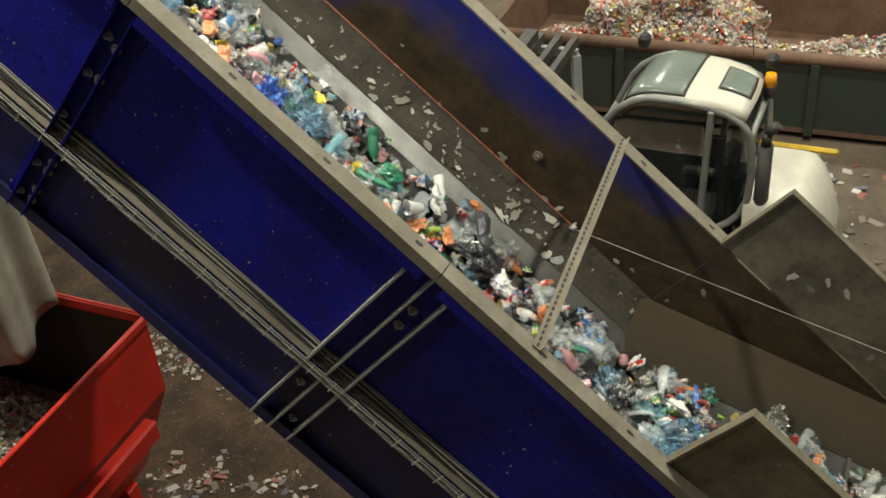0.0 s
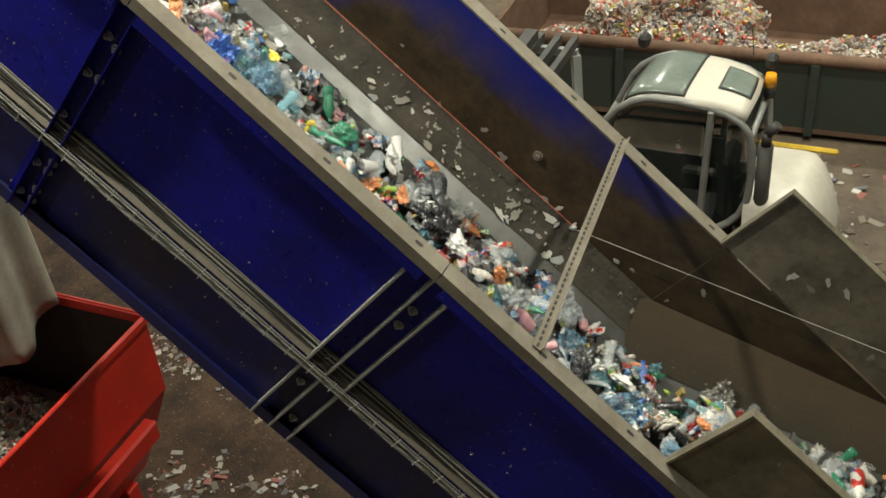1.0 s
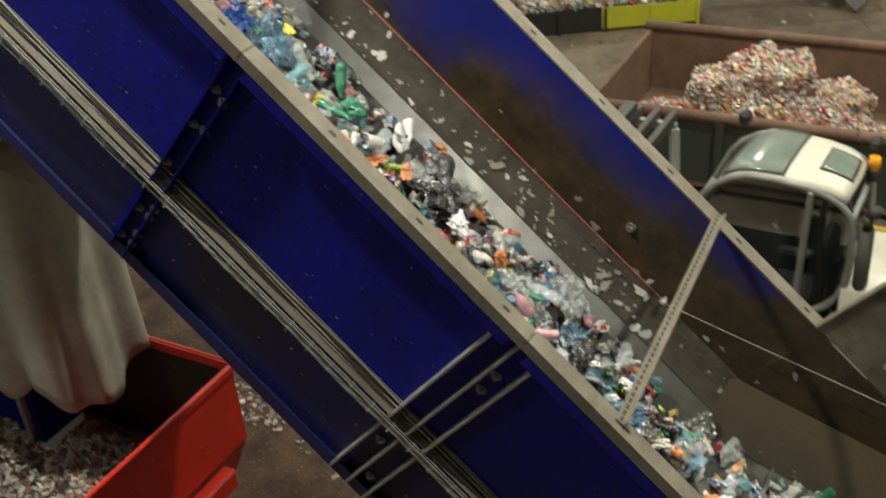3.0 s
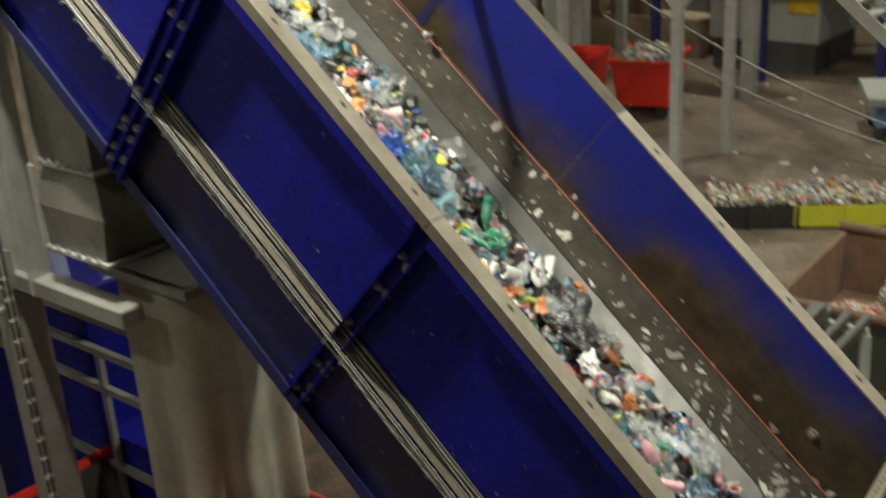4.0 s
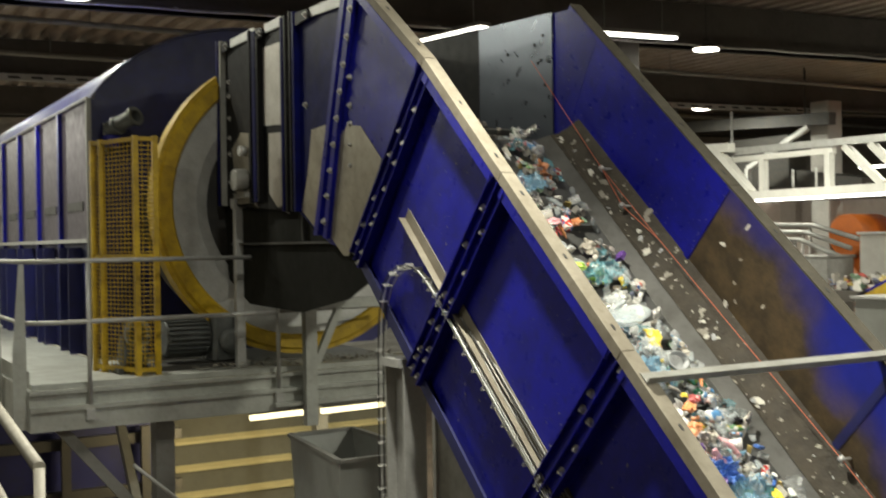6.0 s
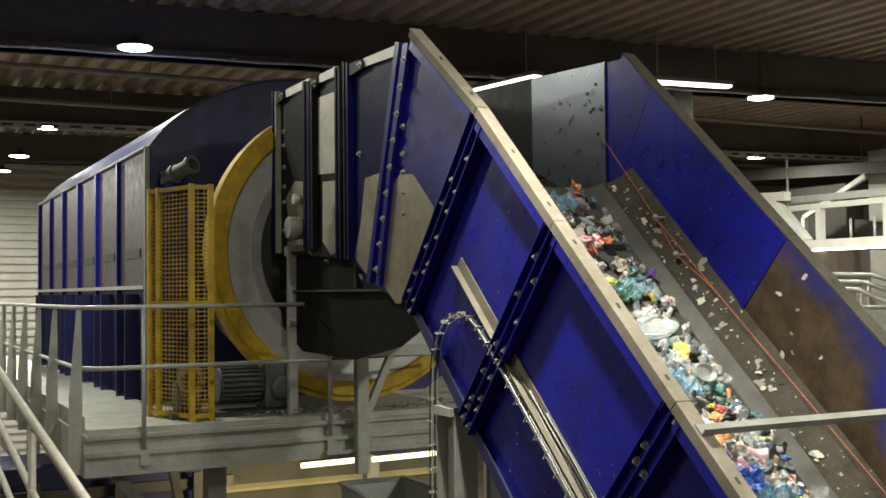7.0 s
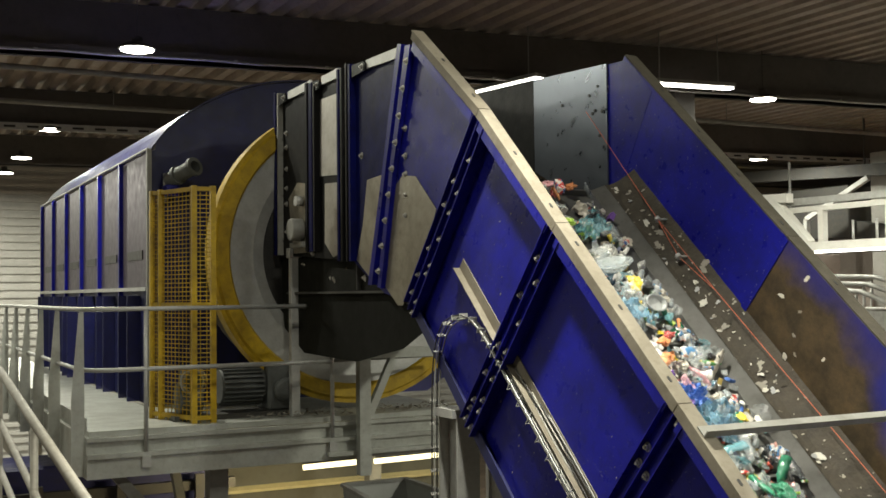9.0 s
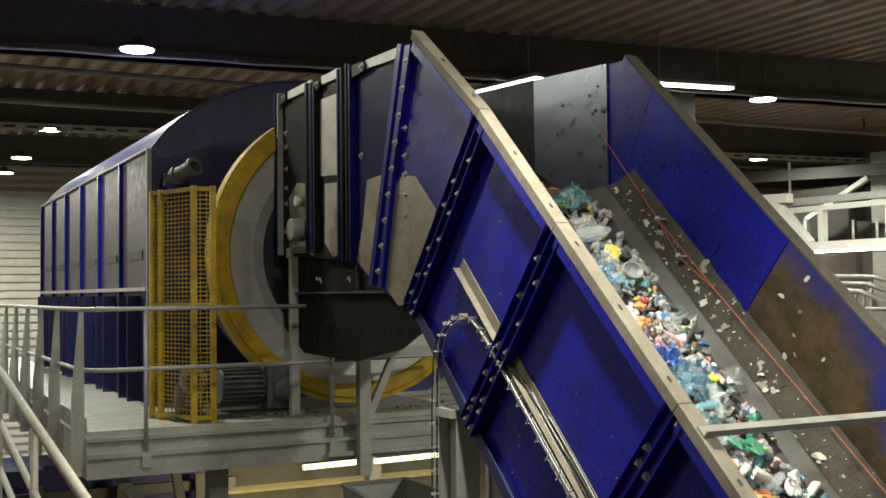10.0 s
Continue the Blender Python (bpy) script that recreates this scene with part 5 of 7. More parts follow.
def under_backdrop():
    # made-up dark block, added so the area below the platform stays dark
    e = empty("dark_machine", pose(0, 0, 0), "made-up dark block filling the space below the platform", "machine")
    bm = B()
    box(bm, 1.2, 3.85, 13.2, 14.2, 0.0, 5.1)
    part("body", bm, BLUE_DK, e, bevel=0.03)
    for z in (3.4, 4.1, 4.7):
        bm = B()
        box(bm, 1.1, 3.9, 13.10, 13.195, z, z + 0.12)
        part("rail", bm, DARK, e)
    for x in (1.6, 2.5, 3.4):
        bm = B()
        box(bm, x, x + 0.1, 13.02, 13.095, 0, 4.9)
        part("upright", bm, DARK, e)


under_backdrop()
WALLDK = mat("olive_grey_wall_paint", (0.15, 0.145, 0.11), 0.7, 0, (0.10, 0.095, 0.07), 1.5, 0.6, 0.05, 30)
# the tubes' yellow light is painted into the ledge colour
LEDGE = mat("tube_lit_ledge", (0.62, 0.54, 0.28), 0.5, 0, (0.4, 0.34, 0.18), 4, 0.4)
tube_lamps()

# ---- loader ----


def loader():
    e = empty("wheel_loader", pose(0, 0, 0), "cream compact wheel loader with glazed cab and amber beacon", "loader")
    x0, x1 = 8.08, 9.06      # cab width
    zr = 2.66
    # roof shell, crowned and rounded, drooping to the front
    def roof_pt(u, v, off=0.0):
        k = 1 - 0.06 * (u * u) * (v * v)
        z = zr - 0.05 * u ** 4 - 0.05 * v ** 6 - 0.02 * v * v - 0.07 * max(0, v - 0.35) ** 2 / 0.42 - 0.04 * max(0, -v - 0.3) + off
        w = (x1 - x0) * (0.93 + 0.12 * v)
        return (x0 + w * (0.5 + 0.5 * u * k), 1.66 + 0.56 * v * k - 0.05 * (u + 1) * (v + 1) / 2, z)

    def roof_patch(bm, ua, ub, va, vb, off, nx=10, ny=12):
        grid = [[bm.verts.new(roof_pt(ua + (ub - ua) * i / nx, va + (vb - va) * j / ny, off)) for j in range(ny + 1)] for i in range(nx + 1)]
        for i in range(nx):
            for j in range(ny):
                f = bm.faces.new((grid[i][j], grid[i + 1][j], grid[i + 1][j + 1], grid[i][j + 1]))
                f.smooth = True

    def thick(ob, t):
        md = ob.modifiers.new("thick", "SOLIDIFY")
        md.thickness, md.offset = t, -1

    bm = B()
    roof_patch(bm, -1, 1, -1, 1, 0)
    thick(part("cab_roof", bm, CREAM, e), 0.09)
    for ua, ub, va, vb in ((-0.84, 0.88, 0.02, 0.93), (-0.42, 0.50, -0.90, -0.45)):
        bm = B()
        roof_patch(bm, ua, ub, va, vb, 0.014)
        w = part("roof_window", bm, ROOFGLASS, e, "tinted grey roof window")
        thick(w, 0.006)
        bm = B()
        roof_patch(bm, ua - 0.03, ub + 0.03, va - 0.03, vb + 0.03, 0.007)
        sl = part("seal", bm, BLACK, w)
        thick(sl, 0.006)
    # windscreen, sloping to the front
    bm = B()
    pts = [(x0 + 0.08, 2.24, zr - 0.26), (x1 - 0.12, 2.24, zr - 0.26), (x1 - 0.02, 2.55, 1.75), (x0 + 0.02, 2.55, 1.75)]
    vs = [bm.verts.new(p) for p in pts]
    bm.faces.new(vs)
    vs2 = [bm.verts.new(Vector(p) + Vector((0, -0.008, 0))) for p in pts]
    bm.faces.new(vs2[::-1])
    part("windscreen", bm, CABGLASS, e)
    # cab side frames: one bent tube round the door and the quarter window
    ring = [(2.45, 0.95), (2.52, 1.40), (2.52, 1.75), (2.42, 2.08), (2.29, 2.36), (2.20, 2.47), (2.08, 2.55), (1.94, 2.60), (1.7, 2.60), (1.45, 2.57), (1.29, 2.53), (1.18, 2.47), (1.11, 2.38), (1.08, 2.25),
            (1.06, 2.0), (1.08, 1.74), (1.13, 1.60), (1.21, 1.50), (1.31, 1.42), (1.6, 1.28), (2.0, 1.10), (2.45, 0.95)]
    for x in (x0 + 0.03, x1 - 0.10):
        bm = B()
        pipe(bm, [(x, y, z) for y, z in ring], 0.034, 10)
        part("side_frame", bm, CREAMDK, e, "rounded grey cab side frame")
        bm = B()
        beam(bm, (x, 1.42, 2.56), (x, 1.47, 1.33), 0.11, 0.05)
        part("door_pillar", bm, CREAMDK, e, bevel=0.01)
    for y, z in ((2.44, 2.05), (1.09, 2.35)):
        bm = B()
        cyl(bm, (x0 + 0.03, y, z), (x1 - 0.10, y, z), 0.03, 8)
        part("cross_tube", bm, CREAMDK, e)
    # inside: seat, wheel, dashboard, floor
    bm = B()
    box(bm, 8.35, 8.82, 1.35, 1.80, 1.20, 1.36)
    box(bm, 8.37, 8.80, 1.25, 1.38, 1.34, 1.95)
    part("seat", bm, BLACK, e, "black driver seat", bevel=0.05)
    bm = B()
    pipe(bm, [(8.58 + 0.17 * math.cos(a), 2.10 + 0.10 * math.sin(a), 1.66 + 0.12 * math.sin(a)) for a in np.linspace(0, 2 * math.pi, 20)], 0.014, 6)
    cyl(bm, (8.58, 2.11, 1.65), (8.58, 2.35, 1.2), 0.025, 8)
    part("steering_wheel", bm, BLACK, e)
    bm = B()
    box(bm, x0 + 0.1, x1 - 0.1, 2.30, 2.50, 1.0, 1.55)
    part("dashboard", bm, BLACK, e, bevel=0.05)
    bm = B()
    box(bm, x0 + 0.05, x1 - 0.05, 1.12, 2.48, 0.85, 0.95)
    part("cab_floor", bm, DARK, e)
    bm = B()
    box(bm, x1 - 0.22, x1 - 0.08, 1.3, 1.8, 0.96, 1.5)
    part("side_console", bm, DARK, e, bevel=0.03)
    # levers, hoses and boxes behind the seat
    for k in range(4):
        bm = B()
        cyl(bm, (8.30 + 0.06 * k, 1.95, 1.1), (8.28 + 0.06 * k, 2.02, 1.52), 0.012, 6)
        bmesh.ops.create_uvsphere(bm, u_segments=8, v_segments=6, radius=0.024, matrix=pose(8.28 + 0.06 * k, 2.02, 1.53))
        part("lever", bm, BLACK, e)
    bm = B()
    pipe(bm, [(8.2, 1.22, 1.3), (8.35, 1.25, 1.75), (8.6, 1.22, 1.7), (8.7, 1.25, 1.2)], 0.03, 8)
    part("hose", bm, BLACK, e)
    bm = B()
    box(bm, x0 + 0.05, x0 + 0.11, 1.30, 1.42, 2.05, 2.30)
    part("door_latch", bm, BLACK, e, bevel=0.01)
    # rear hood, rounded
    bm = B()
    n = 14
    rows = []
    for k in range(9):
        v = k / 8
        y = 1.10 - 0.74 * v
        fall = 0.50 * max(0, v - 0.55) ** 2 / 0.2
        row = []
        for i in range(n + 1):
            u = 2 * i / n - 1
            hw = 0.52 * (1 - 0.35 * max(0, v - 0.6) ** 2 / 0.16)
            row.append(bm.verts.new((8.57 + hw * u, y, 1.86 - fall - 0.10 * abs(u) ** 5 - 0.06 * u * u)))
        rows.append([bm.verts.new((8.57 - hw, y, 0.9))] + row + [bm.verts.new((8.57 + hw, y, 0.9))])
    for a, c in zip(rows[:-1], rows[1:]):
        for i in range(len(a) - 1):
            f = bm.faces.new((a[i], a[i + 1], c[i + 1], c[i]))
            f.smooth = True
    bm.faces.new(rows[-1])
    part("rear_hood", bm, CREAM, e, "rounded cream engine hood")
    bm = B()
    box(bm, 9.0, 9.06, 0.45, 1.15, 1.76, 1.81)
    part("yellow_stripe", bm, YELLOW, e, "yellow edge stripe", bevel=0.02)
    # exhaust
    bm = B()
    cyl(bm, (8.14, 0.97, 1.30), (8.14, 0.97, 2.28), 0.062, 16)
    cyl(bm, (8.14, 0.97, 2.28), (8.14, 0.97, 2.40), 0.042, 12)
    cyl(bm, (8.14, 0.97, 2.38), (8.14, 0.89, 2.48), 0.042, 12)
    part("exhaust", bm, DARK, e, "dark exhaust stack")
    bm = B()
    pipe(bm, [(8.2, 1.1, 2.3), (8.18, 1.16, 2.45), (8.2, 1.22, 2.55)], 0.03, 8)
    part("air_pipe", bm, BLACK, e)
    bm = B()
    cyl(bm, (8.76, 1.06, 2.40), (8.76, 1.06, 2.50), 0.05, 12)
    beam(bm, (8.76, 1.06, 2.41), (8.72, 1.16, 2.45), 0.04, 0.03)
    bc = part("beacon_base", bm, BLACK, e)
    bm = B()
    cyl(bm, (8.76, 1.06, 2.50), (8.76, 1.06, 2.61), 0.055, 14, 0.045)
    part("beacon", bm, AMBER, e, "amber beacon")
    for y, x in ((2.22, 9.06), (1.08, 8.90)):
        bm = B()
        box(bm, x - 0.07, x + 0.07, y - 0.05, y + 0.05, 2.60, 2.72)
        part("work_lamp", bm, BLACK, e, bevel=0.03)
    bm = B()
    cyl(bm, (8.98, 1.25, zr), (8.99, 1.28, zr + 0.25), 0.004, 5)
    part("antenna", bm, BLACK, e)
    bm = B()
    box(bm, x0 - 0.10, x0 - 0.02, 2.30, 2.36, 2.1, 2.3)
    cyl(bm, (x0 - 0.04, 2.33, 2.25), (x0 + 0.05, 2.3, 2.3), 0.012, 6)
    part("mirror", bm, BLACK, e)
    # chassis, wheels
    bm = B()
    box(bm, 8.25, 8.9, 0.4, 3.4, 0.45, 0.86)
    part("chassis", bm, DARK, e, bevel=0.04)
    for y in (0.85, 2.85):
        for x in (7.95, 9.0):
            bm = B()
            cyl(bm, (x - 0.13, y, 0.42), (x + 0.20, y, 0.42), 0.42, 24)
            w = part("wheel", bm, BLACK, e, bevel=0.03)
            bm = B()
            cyl(bm, (x - 0.15, y, 0.42), (x + 0.22, y, 0.42), 0.2, 18)
            part("rim", bm, YELLOW, w)
    # door glass, far side panel, sills
    for x in (x0 + 0.028, x1 - 0.102):
        bm = B()
        plate(bm, [(1.53, 1.34), (2.42, 1.02), (2.48, 1.75), (2.27, 2.32), (2.06, 2.51), (1.92, 2.555), (1.48, 2.53)], x, x + 0.006)
        part("door_glass", bm, CABGLASS, e, "tinted door glass")
        bm = B()
        plate(bm, [(1.12, 1.70), (1.24, 1.53), (1.40, 1.42), (1.36, 2.52), (1.20, 2.44), (1.12, 2.26)], x, x + 0.006)
        part("quarter_glass", bm, CABGLASS, e, "tinted quarter glass")
    bm = B()
    box(bm, x1 - 0.08, x1 - 0.06, 1.16, 2.50, 0.96, 1.60)
    part("far_door", bm, CREAMDK, e, bevel=0.01)
    bm = B()
    box(bm, x0 + 0.06, x1 - 0.06, 1.13, 1.15, 1.0, 1.75)
    part("rear_bulkhead", bm, DARK, e)
    bm = B()
    pts = [(x0 + 0.08, 1.14, zr - 0.10), (x1 - 0.08, 1.14, zr - 0.10), (x1 - 0.08, 1.135, 1.76), (x0 + 0.08, 1.135, 1.76)]
    bm.faces.new([bm.verts.new(p) for p in pts])
    bm.faces.new([bm.verts.new(Vector(p) + Vector((0, 0.006, 0))) for p in pts][::-1])
    part("rear_window", bm, CABGLASS, e)
    # raised grille frame before the cab
    for y in (3.05, 3.22, 3.40):
        bm = B()
        beam(bm, (8.75, y, 2.30), (9.65, y, 2.30), 0.06, 0.10)
        part("grille_bar", bm, DARK, e)
    for x in (8.8, 9.55):
        bm = B()
        beam(bm, (x, 3.0, 2.22), (x, 3.5, 2.22), 0.07, 0.07)
        beam(bm, (x, 3.02, 2.2), (x - 0.2 if x > 9 else x, 2.9, 0.8), 0.08, 0.12)
        part("lift_arm", bm, GREYCAB, e)
    bm = B()
    box(bm, 8.2, 9.5, 3.38, 3.50, 2.35, 2.45)
    part("quick_hitch", bm, DARK, e)


CREAMDK = mat("grey_cab_frame_paint", (0.27, 0.275, 0.26), 0.42, 0.1, (0.13, 0.13, 0.12), 5, 0.5)
ROOFGLASS = mat("tinted_roof_glass", (0.13, 0.16, 0.14), 0.08, 0, (0.24, 0.27, 0.24), 3, 0.6)
loader()


def container():
    M = pose(12.2, 5.05, 0, 0, 0, 2.0)
    e = empty("roll_off_container", M, "open dark green roll-off container with a rusty rim", "container")
    Lc, Wd, H = 11.0, 2.75, 1.0
    for nm, b in (("front_wall", (0, 0.06, -Lc, 0)), ("back_wall", (Wd - 0.06, Wd, -Lc, 0)), ("end_wall", (0.062, Wd - 0.062, -0.06, 0)), ("end_wall", (0.062, Wd - 0.062, -Lc, -Lc + 0.06))):
        bm = B()
        box(bm, *b, 0.15, H if nm == "front_wall" else H + 0.05)
        part(nm, bm, GREENC if nm == "front_wall" else RUST, e)
    bm = B()
    box(bm, 0.0, Wd, -Lc, 0, 0.08, 0.148)
    part("bottom", bm, RUST, e)
    bm = B()
    cyl(bm, (0.03, -Lc, H + 0.04), (0.03, 0.05, H + 0.04), 0.075, 12)
    part("rim", bm, RUST, e, "rusty tubular rim")
    bm = B()
    cyl(bm, (Wd - 0.03, -Lc, H + 0.10), (Wd - 0.03, 0.05, H + 0.10), 0.075, 12)
    part("rim", bm, RUST, e, "rusty tubular rim")
    for k in range(9):
        bm = B()
        y = -0.6 - k * 1.15
        box(bm, -0.07, -0.002, y - 0.05, y + 0.05, 0.08, H)
        part("rib", bm, GREENC, e)
    bm = B()
    beam(bm, (0.1, 0.04, 0.3), (Wd * 0.5, 0.04, H), 0.05, 0.05)
    box(bm, 0.3, 0.45, 0.0, 0.10, 0.1, H + 0.1)
    part("door_frame", bm, RUST, e)
    for y in (-0.6, -Lc + 0.6):
        bm = B()
        cyl(bm, (0.3, y, 0.06), (Wd - 0.3, y, 0.06), 0.06, 12)
        part("roller", bm, DARK, e)
    # the cans
    bm = B()
    r = random.Random(3)

    def top(x, y):
        z = 0.72 - 0.20 * x + 0.16 * noise.noise((x * 0.9, y * 0.8, 2.2)) + 0.12 * noise.noise((x * 3, y * 3, 5.0))
        z += 0.55 * math.exp(-((y + 2.1) / 1.0) ** 2) * math.exp(-((x - 1.25) / 0.8) ** 2)
        z += 0.46 * math.exp(-((y + 5.4) / 1.9) ** 2) * math.exp(-((x - 0.6) / 0.8) ** 2)
        return z
    for k in range(12500):
        x, y = r.uniform(0.12, Wd - 0.12), -0.25 - (r.random() ** 1.1) * 7.6
        if x > 1.7 + 0.5 * noise.noise((y * 0.8, 0, 3)) + 0.8 * math.exp(-((y + 2.0) / 1.0) ** 2):
            continue
        s = r.uniform(0.03, 0.085)
        crumb(bm, rpose(r, x, y, top(x, y) + r.uniform(-0.05, 0.04)), s, s * r.uniform(0.5, 1), s * r.uniform(0.12, 0.7), r)
    ob = thing("can_pile", bm, CANMIX, "pile of crushed drink cans and foil", "waste", kind="stuff")
    ob.matrix_world = M
    # cube bales on the pile
    for bx, by, a in ((1.2, -2.3, 20), (1.7, -2.9, 50), (0.9, -1.5, 70), (1.6, -1.3, 10), (1.4, -1.9, 35)):
        bm = B()
        for k in range(620):
            f = r.randint(0, 4)
            u, v = r.uniform(-.28, .28), r.uniform(-.28, .28)
            p = ((u, v, .22), (.28, u, v * .8), (-.28, u, v * .8), (u, .28, v * .8), (u, -.28, v * .8))[f]
            s = r.uniform(0.035, 0.09)
            crumb(bm, rpose(r, *p), s, s, s * 0.35, r)
        box(bm, -.26, .26, -.26, .26, -.25, .20)
        ob = thing("can_bale", bm, CANMIX, "pressed cube of crushed cans on the pile", "bale", "can bales")
        ob.matrix_world = M @ pose(bx, by, top(bx, by) + 0.12, r.uniform(-20, 20), r.uniform(-20, 20), a)
    bm = B()
    x0, y0 = 0.15, -0.9
    return e


container()


def floor_trough():
    """Low trough edge with a yellow plate, heaped with scraps."""
    a, c = Vector((16.45, 7.95, 0)), Vector((18.05, 5.35, 0))
    d = (c - a).normalized()
    ang = math.degrees(math.atan2(d.y, d.x))
    e = empty("floor_trough", pose(a.x, a.y, 0, 0, 0, ang), "low dark trough with a yellow plate heaped with scraps", "trough")
    L = (c - a).length
    bm = B()
    box(bm, 0, L, 0, 0.05, 0, 0.42)
    part("front", bm, BLACK, e)
    bm = B()
    box(bm, L * 0.45, L, -0.03, -0.002, 0.05, 0.42)
    part("yellow_plate", bm, YELPLATE, e, "bright yellow plate")
    bm = B()
    box(bm, 0, L, 0.052, 1.0, 0, 0.36)
    part("body", bm, DARK, e)
    for k in range(4):
        bm = B()
        box(bm, L * (0.2 + 0.26 * k), L * (0.2 + 0.26 * k) + 0.05, -0.06, -0.032, 0.0, 0.42)
        part("rib", bm, YELPLATE if k > 1 else BLACK, e)
    bm = B()
    r = random.Random(9)
    for k in range(1700):
        crumb(bm, rpose(r, r.uniform(0, L), 0.02 + abs(r.gauss(0, 0.4)), 0.44 + r.uniform(-0.03, 0.10)), r.uniform(0.04, 0.13), r.uniform(0.03, 0.1), r.uniform(0.01, 0.05), r)
    ob = thing("trough_waste", bm, SCRAPMIX, "pale mixed scraps heaped on the trough", "waste", kind="stuff")
    ob.matrix_world = pose(a.x, a.y, 0, 0, 0, ang)


YELPLATE = mat("acid_yellow_plate", (0.55, 0.55, 0.03), 0.5, 0, (0.35, 0.34, 0.04), 4, 0.4)
floor_trough()


def floor_litter():
    bm = B()
    r = random.Random(21)
    for k in range(11500):
        if k < 10000:
            x, y = r.uniform(3.6, 7.2), r.uniform(2.6, 7.4)
            if noise.noise((x * 1.3, y * 1.3, 0)) + 0.6 * noise.noise((x * 4.5, y * 4.5, 3)) < r.uniform(0.08, 0.5):
                continue
            s = r.choice((0.006, 0.008, 0.010, 0.014, 0.020, 0.030, 0.045, 0.06))
        else:
            x, y = (r.uniform(10, 30), r.uniform(-2, 18)) if k < 10900 else (r.uniform(9.2, 12), r.uniform(-5, 3))
            s = r.choice((0.012, 0.016, 0.024, 0.04, 0.06, 0.09))
        crumb(bm, Matrix.Translation((x, y, 0.008)) @ Euler((r.uniform(-.3, .3), r.uniform(-.3, .3), r.uniform(0, 6))).to_matrix().to_4x4(), s * r.uniform(1, 2.4), s, 0.004 + s * 0.1, r)
    thing("floor_litter", bm, FINEMIX, "small mixed scraps strewn over the concrete floor", "litter", kind="stuff")
    # a few larger pieces below the conveyor
    for x, y, s, m in ((3.9, 3.3, 0.10, RED), (4.0, 3.2, 0.05, YELLOW), (4.6, 4.35, 0.22, PAPERDK), (4.45, 2.8, 0.12, PAPER), (3.5, 2.9, 0.08, PAPER), (4.9, 4.2, 0.16, W_BLUE)):
        bm = B()
        crumb(bm, pose(x, y, 0.02 + s * 0.15, 0, 0, r.uniform(0, 180)), s * 1.8, s, s * 0.4, r)
        thing("plastic_scrap", bm, m, "crushed plastic scrap on the dirty floor", "scrap", "loose scraps")


def spilled_dirt():
    """Trodden dark dirt below the conveyor, a few millimetres thick with a ragged edge."""
    bm = B()
    n, m = 110, 150
    g = {}
    for i in range(n + 1):
        for j in range(m + 1):
            x, y = 1.6 + 8.4 * i / n, -1.2 + 12.4 * j / m
            d = min(i, n - i) / n * 8.4
            e = min(j, m - j) / m * 12.4
            h = 0.004 + 0.006 * noise.noise((x * 2, y * 2, 7)) + 0.003 * noise.noise((x * 9, y * 9, 2))
            h = h if min(d, e) > 0.25 + 0.35 * noise.noise((x * 1.4, y * 1.4, 1)) else -0.01
            g[i, j] = bm.verts.new((x, y, h))
    for i in range(n):
        for j in range(m):
            bm.faces.new((g[i, j], g[i + 1, j], g[i + 1, j + 1], g[i, j + 1]))
    thing("spilled_dirt", bm, DIRT, "thin layer of dark trodden dirt on the concrete", "dirt", kind="stuff")


DIRT = mat("trodden_dirt", (0.098, 0.058, 0.033), 0.65, 0, (0.024, 0.015, 0.010), 2.6, 0.95, 0.35, 55, (0.26, 0.21, 0.15), 34, 0.66, spec=0.25)
spilled_dirt()
W_BLUE = mat("blue_film", (0.10, 0.25, 0.55), 0.3, 0, (0.3, 0.45, 0.65), 9, 0.5)
floor_litter()


def beam_stub():
    bm = B()
    box(bm, 4.2, 4.6, 1.2, 2.4, 0.0, 0.9)
    box(bm, 4.15, 4.65, 1.6, 1.75, 0.9, 1.0)
    thing("bin_stand", bm, GREENC, "dark green steel stand on the floor below the conveyor", "stand", bevel=0.02)


beam_stub()

# ---- the hall beyond ----


